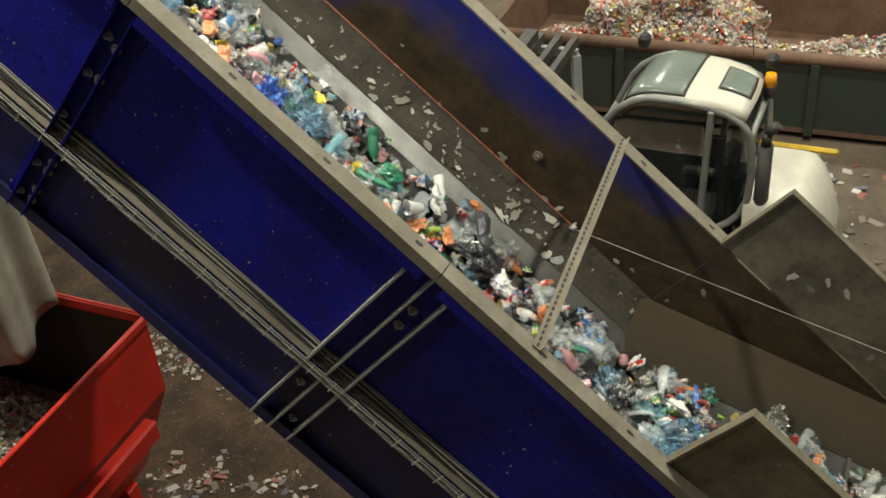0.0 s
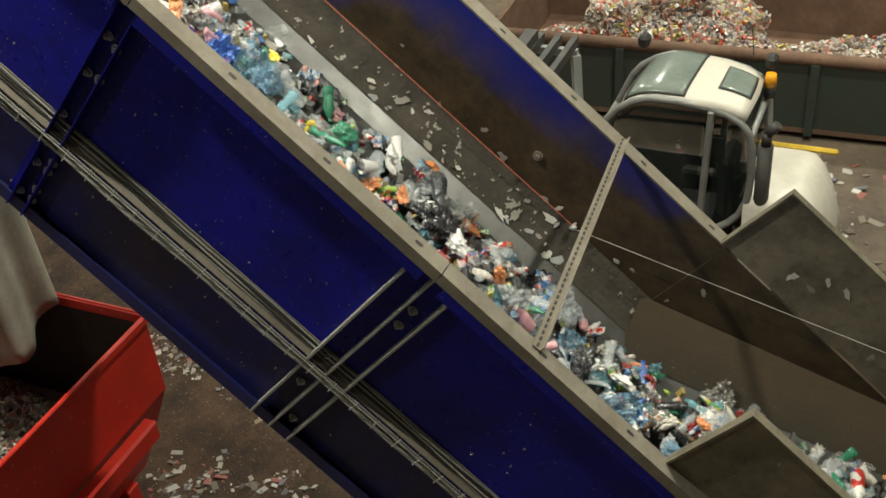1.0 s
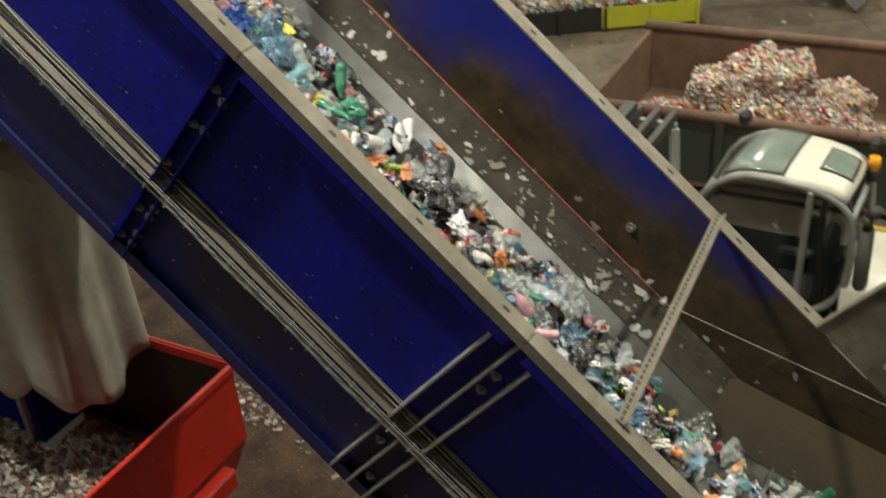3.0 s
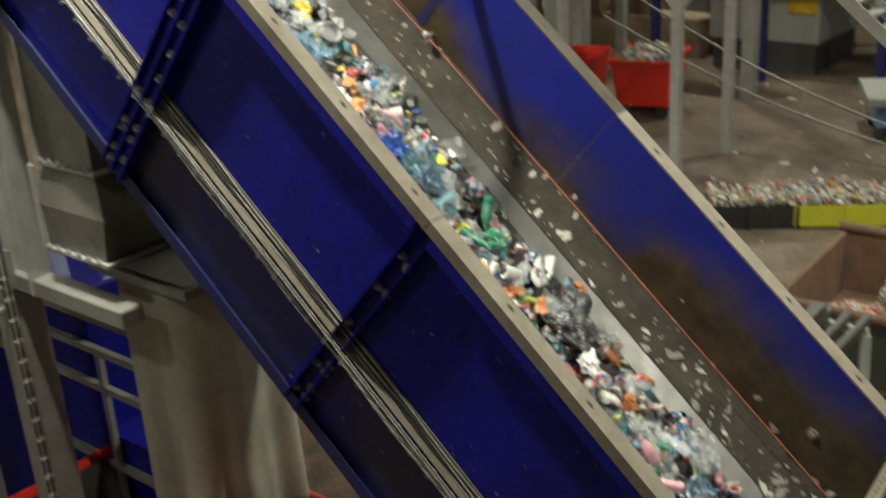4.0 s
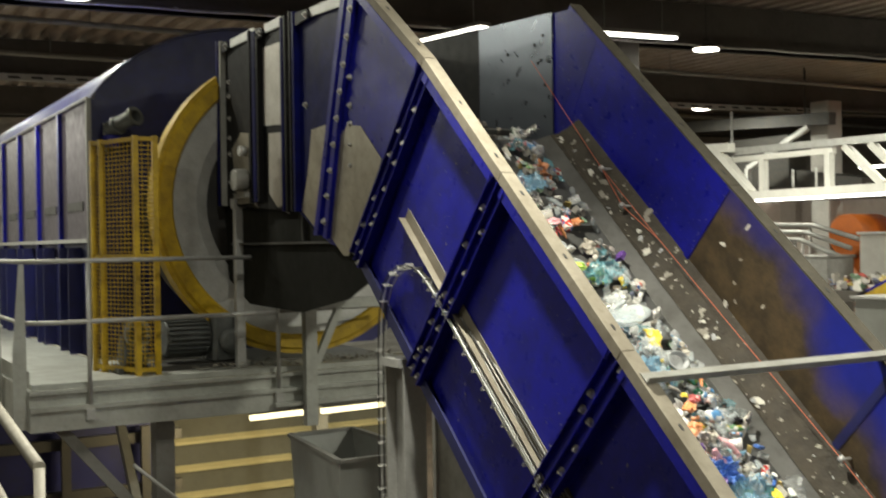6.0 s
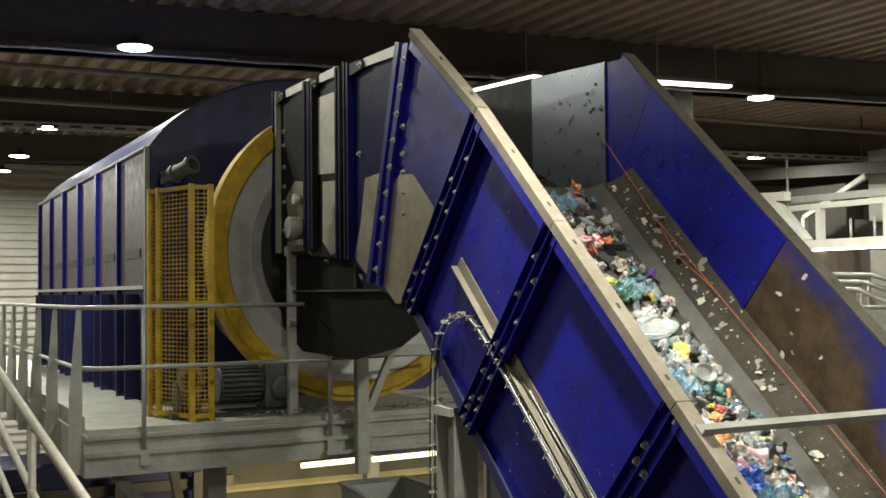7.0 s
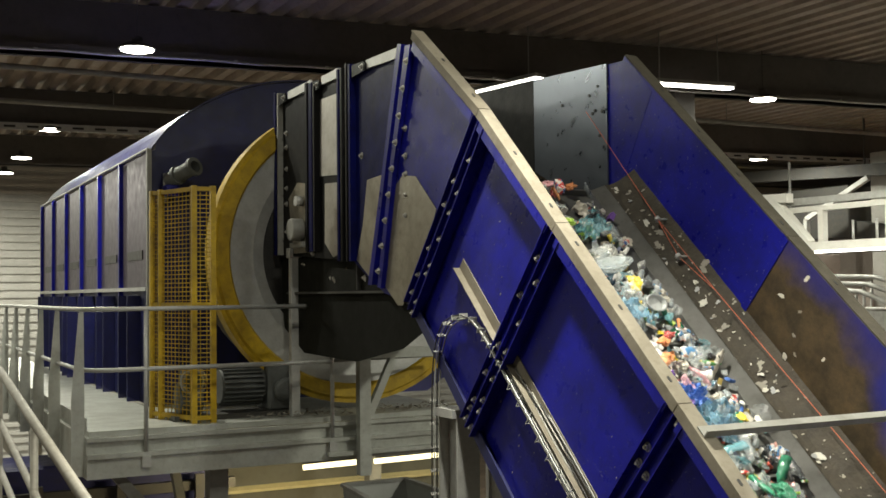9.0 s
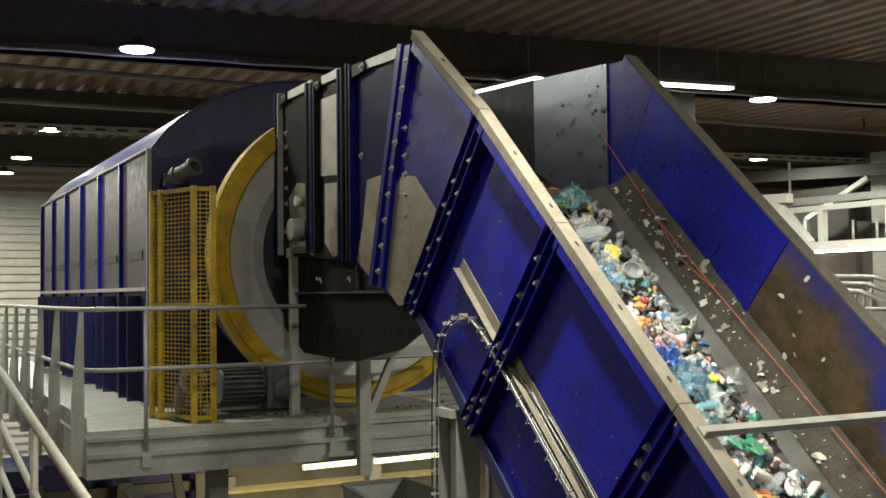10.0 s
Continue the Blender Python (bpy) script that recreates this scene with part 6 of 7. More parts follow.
def wheeled_bin():
    # footprint corners: front, left, right
    M = pose(22.1, 11.75, 0, 0, 0, 14)
    e = empty("waste_bin", M, "red wheeled waste bin heaped with film scraps", "bin")
    bm = B()
    lo = [(0.15, 0.12), (1.55, 0.12), (1.55, 1.25), (0.15, 1.25)]
    hi = [(0, 0), (1.75, 0), (1.75, 1.4), (0, 1.4)]
    a = [bm.verts.new((x, y, 0.32)) for x, y in lo]
    c = [bm.verts.new((x, y, 1.35)) for x, y in hi]
    for i in range(4):
        bm.faces.new((a[i], a[(i + 1) % 4], c[(i + 1) % 4], c[i]))
    bm.faces.new(a[::-1])
    part("tub", bm, RED, e)
    bm = B()
    for b in ((-0.04, 1.79, -0.04, 0.0), (-0.04, 1.79, 1.4, 1.44), (-0.04, 0, 0, 1.4), (1.75, 1.79, 0, 1.4)):
        box(bm, *b, 1.30, 1.40)
    part("rim", bm, RED, e)
    for x, y in ((0.3, 0.25), (1.4, 0.25), (0.3, 1.1), (1.4, 1.1)):
        bm = B()
        cyl(bm, (x - 0.04, y, 0.14), (x + 0.04, y, 0.14), 0.14, 14)
        box(bm, x - 0.06, x + 0.06, y - 0.06, y + 0.06, 0.2, 0.325)
        part("castor", bm, BLACK, e)
    bm = B()
    box(bm, 0.5, 0.68, -0.012, -0.004, 0.98, 1.16)
    box(bm, 0.78, 0.96, -0.012, -0.004, 0.98, 1.16)
    part("label_bars", bm, WHITE, e, "pale marking bars", )
    bm = B()
    r = random.Random(14)
    for k in range(420):
        x, y = r.uniform(0.1, 1.65), r.uniform(0.1, 1.3)
        s = r.uniform(0.06, 0.2)
        crumb(bm, rpose(r, x, y, 1.32 + 0.2 * math.sin(x * 1.9) * math.sin(y * 2.3) + r.uniform(-0.1, 0.06)), s, s, s * 0.3, r)
    ob = thing("bin_waste", bm, SCRAPMIX, "film and scraps heaped in the red bin", "waste", kind="stuff")
    ob.matrix_world = M


wheeled_bin()


def second_bin():
    e = empty("waste_bin", pose(22.3, 13.9, 0, 0, 0, 14), "empty red wheeled waste bin on the hall floor", "bin")
    bm = B()
    lo = [(0.12, 0.1), (1.3, 0.1), (1.3, 1.0), (0.12, 1.0)]
    hi = [(0, 0), (1.45, 0), (1.45, 1.1), (0, 1.1)]
    a = [bm.verts.new((x, y, 0.30)) for x, y in lo]
    c = [bm.verts.new((x, y, 1.25)) for x, y in hi]
    for i in range(4):
        bm.faces.new((a[i], a[(i + 1) % 4], c[(i + 1) % 4], c[i]))
    bm.faces.new(a[::-1])
    ob = part("tub", bm, RED, e)
    md = ob.modifiers.new("thick", "SOLIDIFY")
    md.thickness = 0.03
    for x, y in ((0.3, 0.2), (1.15, 0.2), (0.3, 0.9), (1.15, 0.9)):
        bm = B()
        cyl(bm, (x - 0.04, y, 0.13), (x + 0.04, y, 0.13), 0.13, 12)
        box(bm, x - 0.05, x + 0.05, y - 0.05, y + 0.05, 0.2, 0.30)
        part("castor", bm, BLACK, e)


second_bin()


def gate_frame():
    e = empty("gate_frame", pose(0, 0, 0), "grey tubular steel gate frame with slack hoses", "frame")
    for x, y in ((24.4, 15.6), (22.6, 13.3)):
        bm = B()
        box(bm, x - 0.10, x + 0.10, y - 0.10, y + 0.10, 0, 2.95)
        part("post", bm, GALV_DK, e)
    bm = B()
    beam(bm, (24.4, 15.6, 3.02), (22.6, 13.3, 3.02), 0.16, 0.16)
    part("lintel", bm, GALV_DK, e)
    for k in range(2):
        bm = B()
        pts = []
        for i in range(14):
            u = i / 13
            pts.append((22.6 - 1.5 * u - 0.8 * k, 13.3 - 8.0 * u, 2.9 - k * 0.5 - (2.4 - 0.5 * k) * u - 0.6 * math.sin(math.pi * u) * 0.5))
        pipe(bm, pts, 0.03, 6)
        part("hose", bm, GALV_DK, e)


gate_frame()


def far_platform():
    e = empty("far_platform", pose(0, 0, 0), "grey raised sorting platform with railing across the hall", "platform")
    zt = 4.75
    bm = B()
    plate_pts = [(8.3, zt - 0.35), (16.5, zt - 0.35), (16.5, zt), (8.3, zt)]
    plate(bm, plate_pts, 18.0, 21.0)
    part("deck", bm, GALV_DK, e)
    for y in (8.6, 9.9, 11.2, 12.4, 13.4):
        bm = B()
        cyl(bm, (18.08, y, zt), (18.08, y, zt + 1.1), 0.035, 8)
        part("rail_post", bm, GALV, e)
    for z in (0.55, 1.1):
        bm = B()
        cyl(bm, (18.08, 8.4, zt + z), (18.08, 13.4, zt + z), 0.03, 8)
        part("rail", bm, GALV, e)
    for x, y in ((18.4, 9.65), (18.4, 13.6), (20.6, 9.65), (20.6, 13.6)):
        bm = B()
        box(bm, x - 0.09, x + 0.09, y - 0.09, y + 0.09, 0, zt - 0.36)
        if x < 19 and y < 12:
            beam(bm, (x, y, 3.3), (x, y - 0.9, zt - 0.37), 0.12, 0.12)
            beam(bm, (x, y, 3.3), (x, y + 0.9, zt - 0.37), 0.12, 0.12)
        part("column", bm, GALV, e)
    bm = B()
    box(bm, 17.85, 18.0, 8.3, 16.5, zt - 0.36, zt - 0.20)
    part("fascia", bm, GALV, e)
    e2 = empty("control_cabinet", pose(18.3, 13.5, zt), "grey steel control cabinet on the platform", "cabinet")
    bm = B()
    box(bm, -0.3, 0.8, 0.0, 1.5, 0, 1.0)
    part("body", bm, GREYCAB, e2, bevel=0.02)
    bm = B()
    box(bm, -0.36, 0.86, -0.05, 1.55, 1.002, 1.05)
    part("lid", bm, GALV, e2)
    bm = B()
    box(bm, 18.3, 18.55, 9.75, 9.95, zt, zt + 1.6)
    thing("orange_post", bm, ORANGE, "orange painted steel post on the platform", "post", bevel=0.02)
    for y in (12.3, 14.6):
        bm = B()
        box(bm, 18.75, 18.85, y - 0.05, y + 0.05, zt, zt + 2.4)
        thing("guard_post", bm, YELLOW, "slim yellow painted guard post", "post", "guard posts")
    e3 = empty("blue_conveyor", pose(0, 0, 0), "blue horizontal conveyor below the platform", "conveyor")
    bm = B()
    box(bm, 26.2, 27.6, 8.0, 20.0, 2.9, 3.9)
    part("side", bm, BLUE, e3)
    for y in (8.5, 11.5, 14.5):
        bm = B()
        box(bm, 26.5, 26.7, y, y + 0.2, 0, 2.898)
        part("leg", bm, BLUE_DK, e3)
    e4 = empty("baling_press", pose(0, 0, 0), "violet-grey press with a yellow plate on the floor", "machine")
    bm = B()
    box(bm, 27.5, 30.5, 10.5, 13.5, 0.8, 2.6)
    part("body", bm, GREYCAB, e4, bevel=0.05)
    bm = B()
    box(bm, 27.6, 30.4, 10.6, 13.4, 0.0, 0.8)
    part("base", bm, DARK, e4)
    bm = B()
    box(bm, 27.44, 27.49, 10.55, 11.3, 1.6, 2.5)
    part("yellow_plate", bm, YELLOW, e4, "yellow plate")
    bm = B()
    beam(bm, (28, 10.6, 2.6), (28, 8.3, 4.4), 0.5, 0.5)
    part("feed_arm", bm, BLUE, e4)


far_platform()


def paper_bales():
    r = random.Random(41)
    for x, y, z, a in ((29.0, 18.6, 0, 4), (29.1, 17.3, 0, -3), (29.0, 16.0, 0, 2), (29.0, 18.0, 1.05, -4), (29.1, 16.6, 1.05, 6), (29.0, 14.8, 0, -5), (29.2, 19.9, 0, 5)):
        e = empty("paper_bale", pose(x, y, z, 0, 0, a), "brown pressed paper bale with wire straps", "bale", "paper bales")
        bm = B()
        box(bm, -0.55, 0.55, -0.6, 0.6, 0, 1.04)
        bmesh.ops.subdivide_edges(bm, edges=bm.edges[:], cuts=5, use_grid_fill=True)
        for v in bm.verts:
            if v.co.z > 0.02:
                v.co += 0.05 * Vector(noise.noise_vector(v.co * 3 + Vector((x, y, z)))) * (0 if v.co.z > 1.0 or v.co.z < 0.05 else 1)
        part("body", bm, BALE, e)
        for k in range(4):
            bm = B()
            yy = -0.45 + 0.3 * k
            box(bm, -0.60, -0.585, yy, yy + 0.02, 0.0, 1.05)
            part("strap", bm, GALV_DK, e)


BALE = mat("pressed_paper", (0.26, 0.18, 0.10), 0.85, 0, (0.45, 0.38, 0.28), 6, 0.7, 0.5, 20)
paper_bales()


def hall_clutter():
    """Stair flights, ducts and posts across the hall."""
    e = empty("steel_stair", pose(19.2, 7.9, 0), "grey steel stair up to the sorting platform", "stair")
    for x in (0.0, 0.9):
        bm = B()
        beam(bm, (x, 0.3, 4.6), (x, -5.0, 0.15), 0.06, 0.22)
        part("stringer", bm, GALV_DK, e)
        bm = B()
        pipe(bm, [(x, 0.3, 5.7), (x, -4.6, 1.45), (x, -4.9, 0.2)], 0.025, 8)
        part("handrail", bm, GALV, e)
    for k in range(20):
        bm = B()
        box(bm, 0.03, 0.87, 0.1 - 0.26 * k, 0.34 - 0.26 * k, 4.5 - 0.218 * k, 4.54 - 0.218 * k)
        part("tread", bm, GALV_DK, e)
    for x, y, h in ((24.6, 11.0, 6.5), (25.6, 17.8, 7.4), (31.0, 12.0, 8.0), (30.0, 20.5, 8.0)):
        bm = B()
        box(bm, x - 0.15, x + 0.15, y - 0.15, y + 0.15, 0, h)
        box(bm, x - 0.15, x + 0.15, y - 2.0, y + 2.0, h, h + 0.25)
        thing("steel_post", bm, GALV_DK, "grey steel post with a cross beam", "post", "steel posts")


hall_clutter()


def floor_machine():
    e = empty("low_loader_frame", pose(23.6, 6.9, 0, 0, 0, 25), "blue low machine frame standing on the floor", "machine")
    bm = B()
    box(bm, -0.6, 0.8, -1.2, 0.8, 0.25, 0.75)
    part("body", bm, W_BLUE, e, bevel=0.05)
    bm = B()
    box(bm, -0.8, 1.0, -1.4, 1.0, 0.755, 0.95)
    part("frame", bm, GREYCAB, e, bevel=0.02)
    for x in (-0.5, 0.7):
        for y in (-1.1, 0.7):
            bm = B()
            box(bm, x - 0.08, x + 0.08, y - 0.08, y + 0.08, 0, 0.25)
            part("foot", bm, DARK, e)


floor_machine()


def white_gantry():
    e = empty("white_gantry", pose(0, 0, 0), "white steel walkway gantry lit from below", "gantry")
    X = 20.0

    def bar(p, q, w=0.16):
        bm = B()
        beam(bm, p, q, w, w)
        part("beam", bm, WHITE, e)

    bar((X, 15.4, 8.0), (X, 19.75, 8.0), 0.2)
    bar((X, 19.7, 8.05), (X, 20.85, 9.2), 0.24)
    bar((X, 20.3, 9.22), (X, 21.7, 9.27), 0.22)
    bar((X + 0.3, 17.4, 8.93), (X + 0.3, 20.9, 8.93), 0.13)
    for y in (17.55, 19.55):
        bar((X + 0.3, y, 8.1), (X + 0.3, y, 8.90), 0.16)
    bar((X + 0.3, 17.1, 9.0), (X + 0.3, 16.1, 8.1), 0.16)
    bar((X + 0.3, 16.4, 9.0), (X + 0.3, 15.4, 8.1), 0.16)
    bar((X, 15.5, 0.0), (X, 15.5, 7.9), 0.22)
    bar((X, 20.9, 0.0), (X, 20.9, 9.1), 0.2)
    bm = B()
    beam(bm, (X + 0.3, 14.0, 9.08), (X + 0.3, 21.0, 9.14), 0.16, 0.16)
    part("top_beam", bm, GALV, e, "grey galvanised top beam")
    for y in (18.2, 18.9, 20.9):
        bm = B()
        cyl(bm, (X + 0.6, y, 7.96), (X + 0.6, y, 8.6 if y < 20 else 10.2), 0.03, 8)
        part("stanchion", bm, GALV, e)
    bm = B()
    box(bm, X - 0.05, X + 0.05, 15.7, 19.5, 7.84, 7.89)
    part("light_strip", bm, STRIPGLOW, e, "glowing white light strip")
    bm = B()
    box(bm, X + 0.1, X + 3.0, 12.0, 19.7, 7.9, 7.95)
    part("walkway", bm, GALV_DK, e)
    e2 = empty("belt_conveyor", pose(0, 0, 0), "inclined blue conveyor with a yellow side stripe", "conveyor")
    bm = B()
    plate(bm, [(17.6, 5.0), (13.4, 7.1), (13.4, 7.6), (17.6, 5.6)], 21.2, 22.4)
    part("side", bm, BLUE, e2)
    bm = B()
    plate(bm, [(17.6, 5.25), (13.4, 7.3), (13.4, 7.55), (17.6, 5.5)], 21.15, 21.195)
    part("yellow_stripe", bm, YELLOW, e2)
    for y, z in ((17.0, 5.2), (14.2, 6.6)):
        bm = B()
        box(bm, 21.5, 21.7, y - 0.1, y + 0.1, 0.0, z)
        part("leg", bm, GALV_DK, e2)
    e3 = empty("orange_machine", pose(0, 0, 0), "orange sorting machine with a grey side hatch", "machine")
    bm = B()
    box(bm, 26.0, 28.5, 17.2, 20.2, 7.5, 8.9)
    part("body", bm, ORANGE, e3, bevel=0.03)
    bm = B()
    box(bm, 25.95, 25.99, 17.5, 18.5, 7.8, 8.6)
    part("hatch", bm, GREYCAB, e3)
    for y in (17.4, 20.0):
        bm = B()
        box(bm, 26.2, 26.5, y - 0.15, y + 0.15, 0, 7.5)
        part("leg", bm, GALV_DK, e3)
    bm = B()
    cyl(bm, (25.5, 21.5, 7.0), (26.8, 21.5, 7.0), 0.6, 20)
    cyl(bm, (26.0, 21.5, 0.0), (26.0, 21.5, 6.6), 0.12, 10)
    thing("orange_drum", bm, ORANGE, "round orange motor drum on a stand", "motor")
    # lit booth far back
    e4 = empty("lit_booth", pose(0, 0, 0), "brightly lit yellow sorting booth", "booth")
    bm = B()
    box(bm, 32.0, 35.0, 21.5, 27.0, 8.2, 8.9)
    part("fascia", bm, YELLOW, e4)
    bm = B()
    box(bm, 31.94, 31.99, 22.2, 26.5, 8.3, 8.8)
    part("lit_panel", bm, SIGNGLOW, e4, "glowing yellow panel")
    bm = B()
    box(bm, 32.2, 34.8, 21.6, 26.9, 0.0, 8.19)
    part("wall", bm, WHITE, e4)
    for y in (22.0, 24.5):
        bm = B()
        box(bm, 31.9, 32.0, y, y + 1.8, 9.3, 9.38)
        part("tube", bm, STRIPGLOW, e4)
    for k, (x, y, w, m) in enumerate(((24.0, 18.6, 1.2, WHITE), (25.0, 16.2, 0.9, GREYCAB), (23.6, 20.5, 1.0, GALV))):
        bm = B()
        box(bm, x, x + w, y, y + w, 0, 7.0 - 0.3 * k)
        box(bm, x - 0.06, x + w + 0.06, y - 0.06, y + w + 0.06, 7.0 - 0.3 * k, 7.08 - 0.3 * k)
        thing("switch_cabinet", bm, m, "tall pale steel cabinet in the hall", "cabinet", "cabinets", bevel=0.02)
    # upper conveyors, ducts and wall behind the gantry
    bm = B()
    box(bm, 26.0, 27.2, 24.0, 26.6, 8.5, 10.1)
    beam(bm, (26.6, 24.9, 8.9), (26.6, 21.5, 8.4), 0.8, 0.5)
    box(bm, 26.4, 26.6, 25.2, 25.4, 0, 8.6)
    thing("upper_conveyor", bm, DARK, "dark steel machine body raised behind the white gantry", "machine", bevel=0.03)
    bm = B()
    box(bm, 26.3, 26.9, 22.75, 23.45, 0, 11.0)
    thing("hall_pillar", bm, CONC, "pale square concrete pillar in the hall", "pillar", bevel=0.03)
    bm = B()
    beam(bm, (25.6, 22.0, 10.35), (25.6, 29.5, 10.75), 0.3, 0.35)
    for y in (23.0, 28.5):
        cyl(bm, (25.6, y, 10.4), (25.6, y, ZC + 0.16), 0.03, 6)
    thing("air_duct", bm, DARK, "long grey air duct below the roof", "duct")
    bm = B()
    beam(bm, (25.3, 22.6, 10.15), (25.3, 25.0, 9.1), 0.14, 0.14)
    beam(bm, (25.3, 25.0, 9.1), (25.3, 25.0, 0.0), 0.14, 0.14)
    thing("diagonal_stay", bm, GALV, "grey diagonal steel stay beside the raised machine", "stay")
    e5 = empty("control_booth", pose(0, 0, 0), "pale plastered booth behind the white gantry", "booth")
    bm = B()
    box(bm, 27.5, 30.5, 23.3, 29.0, 0, 8.2)
    part("wall", bm, PINKWALL, e5)
    bm = B()
    box(bm, 27.40, 27.495, 27.2, 28.6, 7.4, 7.9)
    part("window", bm, STRIPGLOW, e5, "small lit window")
    bm = B()
    box(bm, 27.3, 30.7, 23.1, 29.2, 8.204, 8.35)
    part("roof", bm, GALV_DK, e5)
    bm = B()
    box(bm, 24.6, 25.6, 24.0, 25.1, 0, 8.0)
    thing("switch_cabinet", bm, PINKWALL, "tall pale plastered box in the hall", "cabinet", "cabinets", bevel=0.02)
    for k in range(3):
        bm = B()
        pipe(bm, [(24.2 + 0.3 * k, 20.5, 6.4 + 0.25 * k), (24.2 + 0.3 * k, 22.0, 6.9 + 0.2 * k), (24.4 + 0.3 * k, 25.5, 7.0 + 0.2 * k)], 0.07, 8)
        cyl(bm, (24.25 + 0.3 * k, 22.2, 0), (24.25 + 0.3 * k, 22.2, 6.9 + 0.2 * k), 0.04, 8)
        thing("service_pipe", bm, GALV, "bent grey service pipe on a post", "pipe", "service pipes")
    # waste on the far belt
    bm = B()
    r = random.Random(31)
    for k in range(300):
        s = r.uniform(0.06, 0.25)
        crumb(bm, rpose(r, r.uniform(21.3, 22.3), r.uniform(15.2, 18.6), 5.75 + r.uniform(-0.1, 0.25) - 0.3 * 0), s, s, s * .4, r)
    box(bm, 21.2, 22.4, 15.2, 18.8, 5.45, 5.7)
    thing("belt_waste", bm, SCRAPMIX, "mixed waste lying on the far conveyor", "waste", kind="stuff")


PINKWALL = mat("pinkish_plaster", (0.42, 0.36, 0.32), 0.8, 0, (0.28, 0.24, 0.21), 0.8, 0.6, 0.1, 20)
STRIPGLOW = glow("white_strip_glow", (1.0, 0.96, 0.88), 6)
SIGNGLOW = glow("yellow_sign_glow", (1.0, 0.72, 0.12), 2.5)
white_gantry()


def strip_lights():
    e = empty("ceiling_strip_light", pose(10.80, 17.09, 10.90, 0, 0, 10.6), "long glowing ceiling strip light", "strip light", "strip lights")
    bm = B()
    box(bm, -0.09, 0.09, 0.0, 1.9, -0.04, 0.0)
    part("diffuser", bm, STRIPGLOW, e)
    bm = B()
    box(bm, -0.14, 0.14, -0.02, 1.92, 0.004, 0.07)
    for y in (0.3, 1.6):
        cyl(bm, (0, y, 0.07), (0, y, 1.16), 0.012, 6)
    part("housing", bm, GALV_DK, e)
    copy_thing(e, pose(13.0, 16.83, 10.93, 0, 0, -97))
    # hall services: pipes below the roof
    for k in range(3):
        bm = B()
        cyl(bm, (X0, 22.5 + 4 * k, 11.4), (X1, 22.5 + 4 * k, 11.4), 0.06, 8)
        for i in range(12):
            cyl(bm, (X0 + 2 + 5 * i, 22.5 + 4 * k, 11.4), (X0 + 2 + 5 * i, 22.5 + 4 * k, ZC), 0.012, 5)
        thing("ceiling_pipe", bm, GALV_DK, "thin grey service pipe under the roof", "pipe", "ceiling pipes")


strip_lights()


def roof_columns():
    for x, y in ((14.5, 18.8), (22.5, 18.8), (22.5, 27.4), (32.0, 18.8), (32.0, 9.5)):
        y = beam_y(x, y)
        bm = B()
        box(bm, x - 0.25, x + 0.25, y - 0.25, y + 0.25, 0, 10.97)
        thing("hall_column", bm, BEAM, "dark concrete hall column", "column", "hall columns", "structure", bevel=0.02)


roof_columns()

# ---- waste on the belt ----
SPEED = 0.345
S_BEND, S_TOP = 1.03, 9.0
TILT = math.degrees(TH)


def on_belt(s):
    """Pose of a heap that has run s metres along the belt: flat stretch, slope, then over the head pulley."""
    if s < S_BEND:
        return pose(0, 1.35, 2.43, 18) @ pose(0, s - S_BEND, 0)
    if s < S_TOP:
        m = CM @ pose(0, s, -0.865)
        k = min(1.0, (s - S_BEND) / 0.5)
        return Matrix.Translation(m.translation) @ pose(0, 0, 0, 18 + (TILT - 18) * k)
    m = CM @ pose(0, S_TOP, -0.865)
    u = s - S_TOP
    fall = min(u, 0.6)
    return Matrix.Translation(m.translation + Vector((0, 0.6 * fall + (u - fall), -1.0 * fall))) @ pose(0, 0, 0, TILT - 60 * fall)


def plastic(name, col, rough=0.18, alpha=1.0, col2=None):
    m = mat(name, col, rough, 0, col2 or tuple(min(1, c * 1.5 + 0.05) for c in col), 14, 0.35, 0.32, 22, spec=1.0)
    b = m.node_tree.nodes["Principled BSDF"]
    b.inputs["Alpha"].default_value = alpha
    return m


def printed(name, cols, rough=0.3):
    """Packaging print: patches of several inks."""
    m = bpy.data.materials.new(name)
    m.use_nodes = True
    n, l = m.node_tree.nodes, m.node_tree.links
    b = n["Principled BSDF"]
    tc = n.new("ShaderNodeTexCoord")
    vo = n.new("ShaderNodeTexVoronoi")
    vo.inputs["Scale"].default_value = 4.5
    l.new(tc.outputs["Object"], vo.inputs["Vector"])
    sep = n.new("ShaderNodeSeparateColor")
    l.new(vo.outputs["Color"], sep.inputs[0])
    cr = n.new("ShaderNodeValToRGB")
    cr.color_ramp.interpolation = "CONSTANT"
    for i, c in enumerate(cols):
        el = cr.color_ramp.elements[i] if i < 2 else cr.color_ramp.elements.new(i / len(cols))
        el.position, el.color = i / len(cols), (*c, 1)
    l.new(sep.outputs[0], cr.inputs[0])
    l.new(cr.outputs[0], b.inputs["Base Color"])
    b.inputs["Roughness"].default_value = rough
    return m


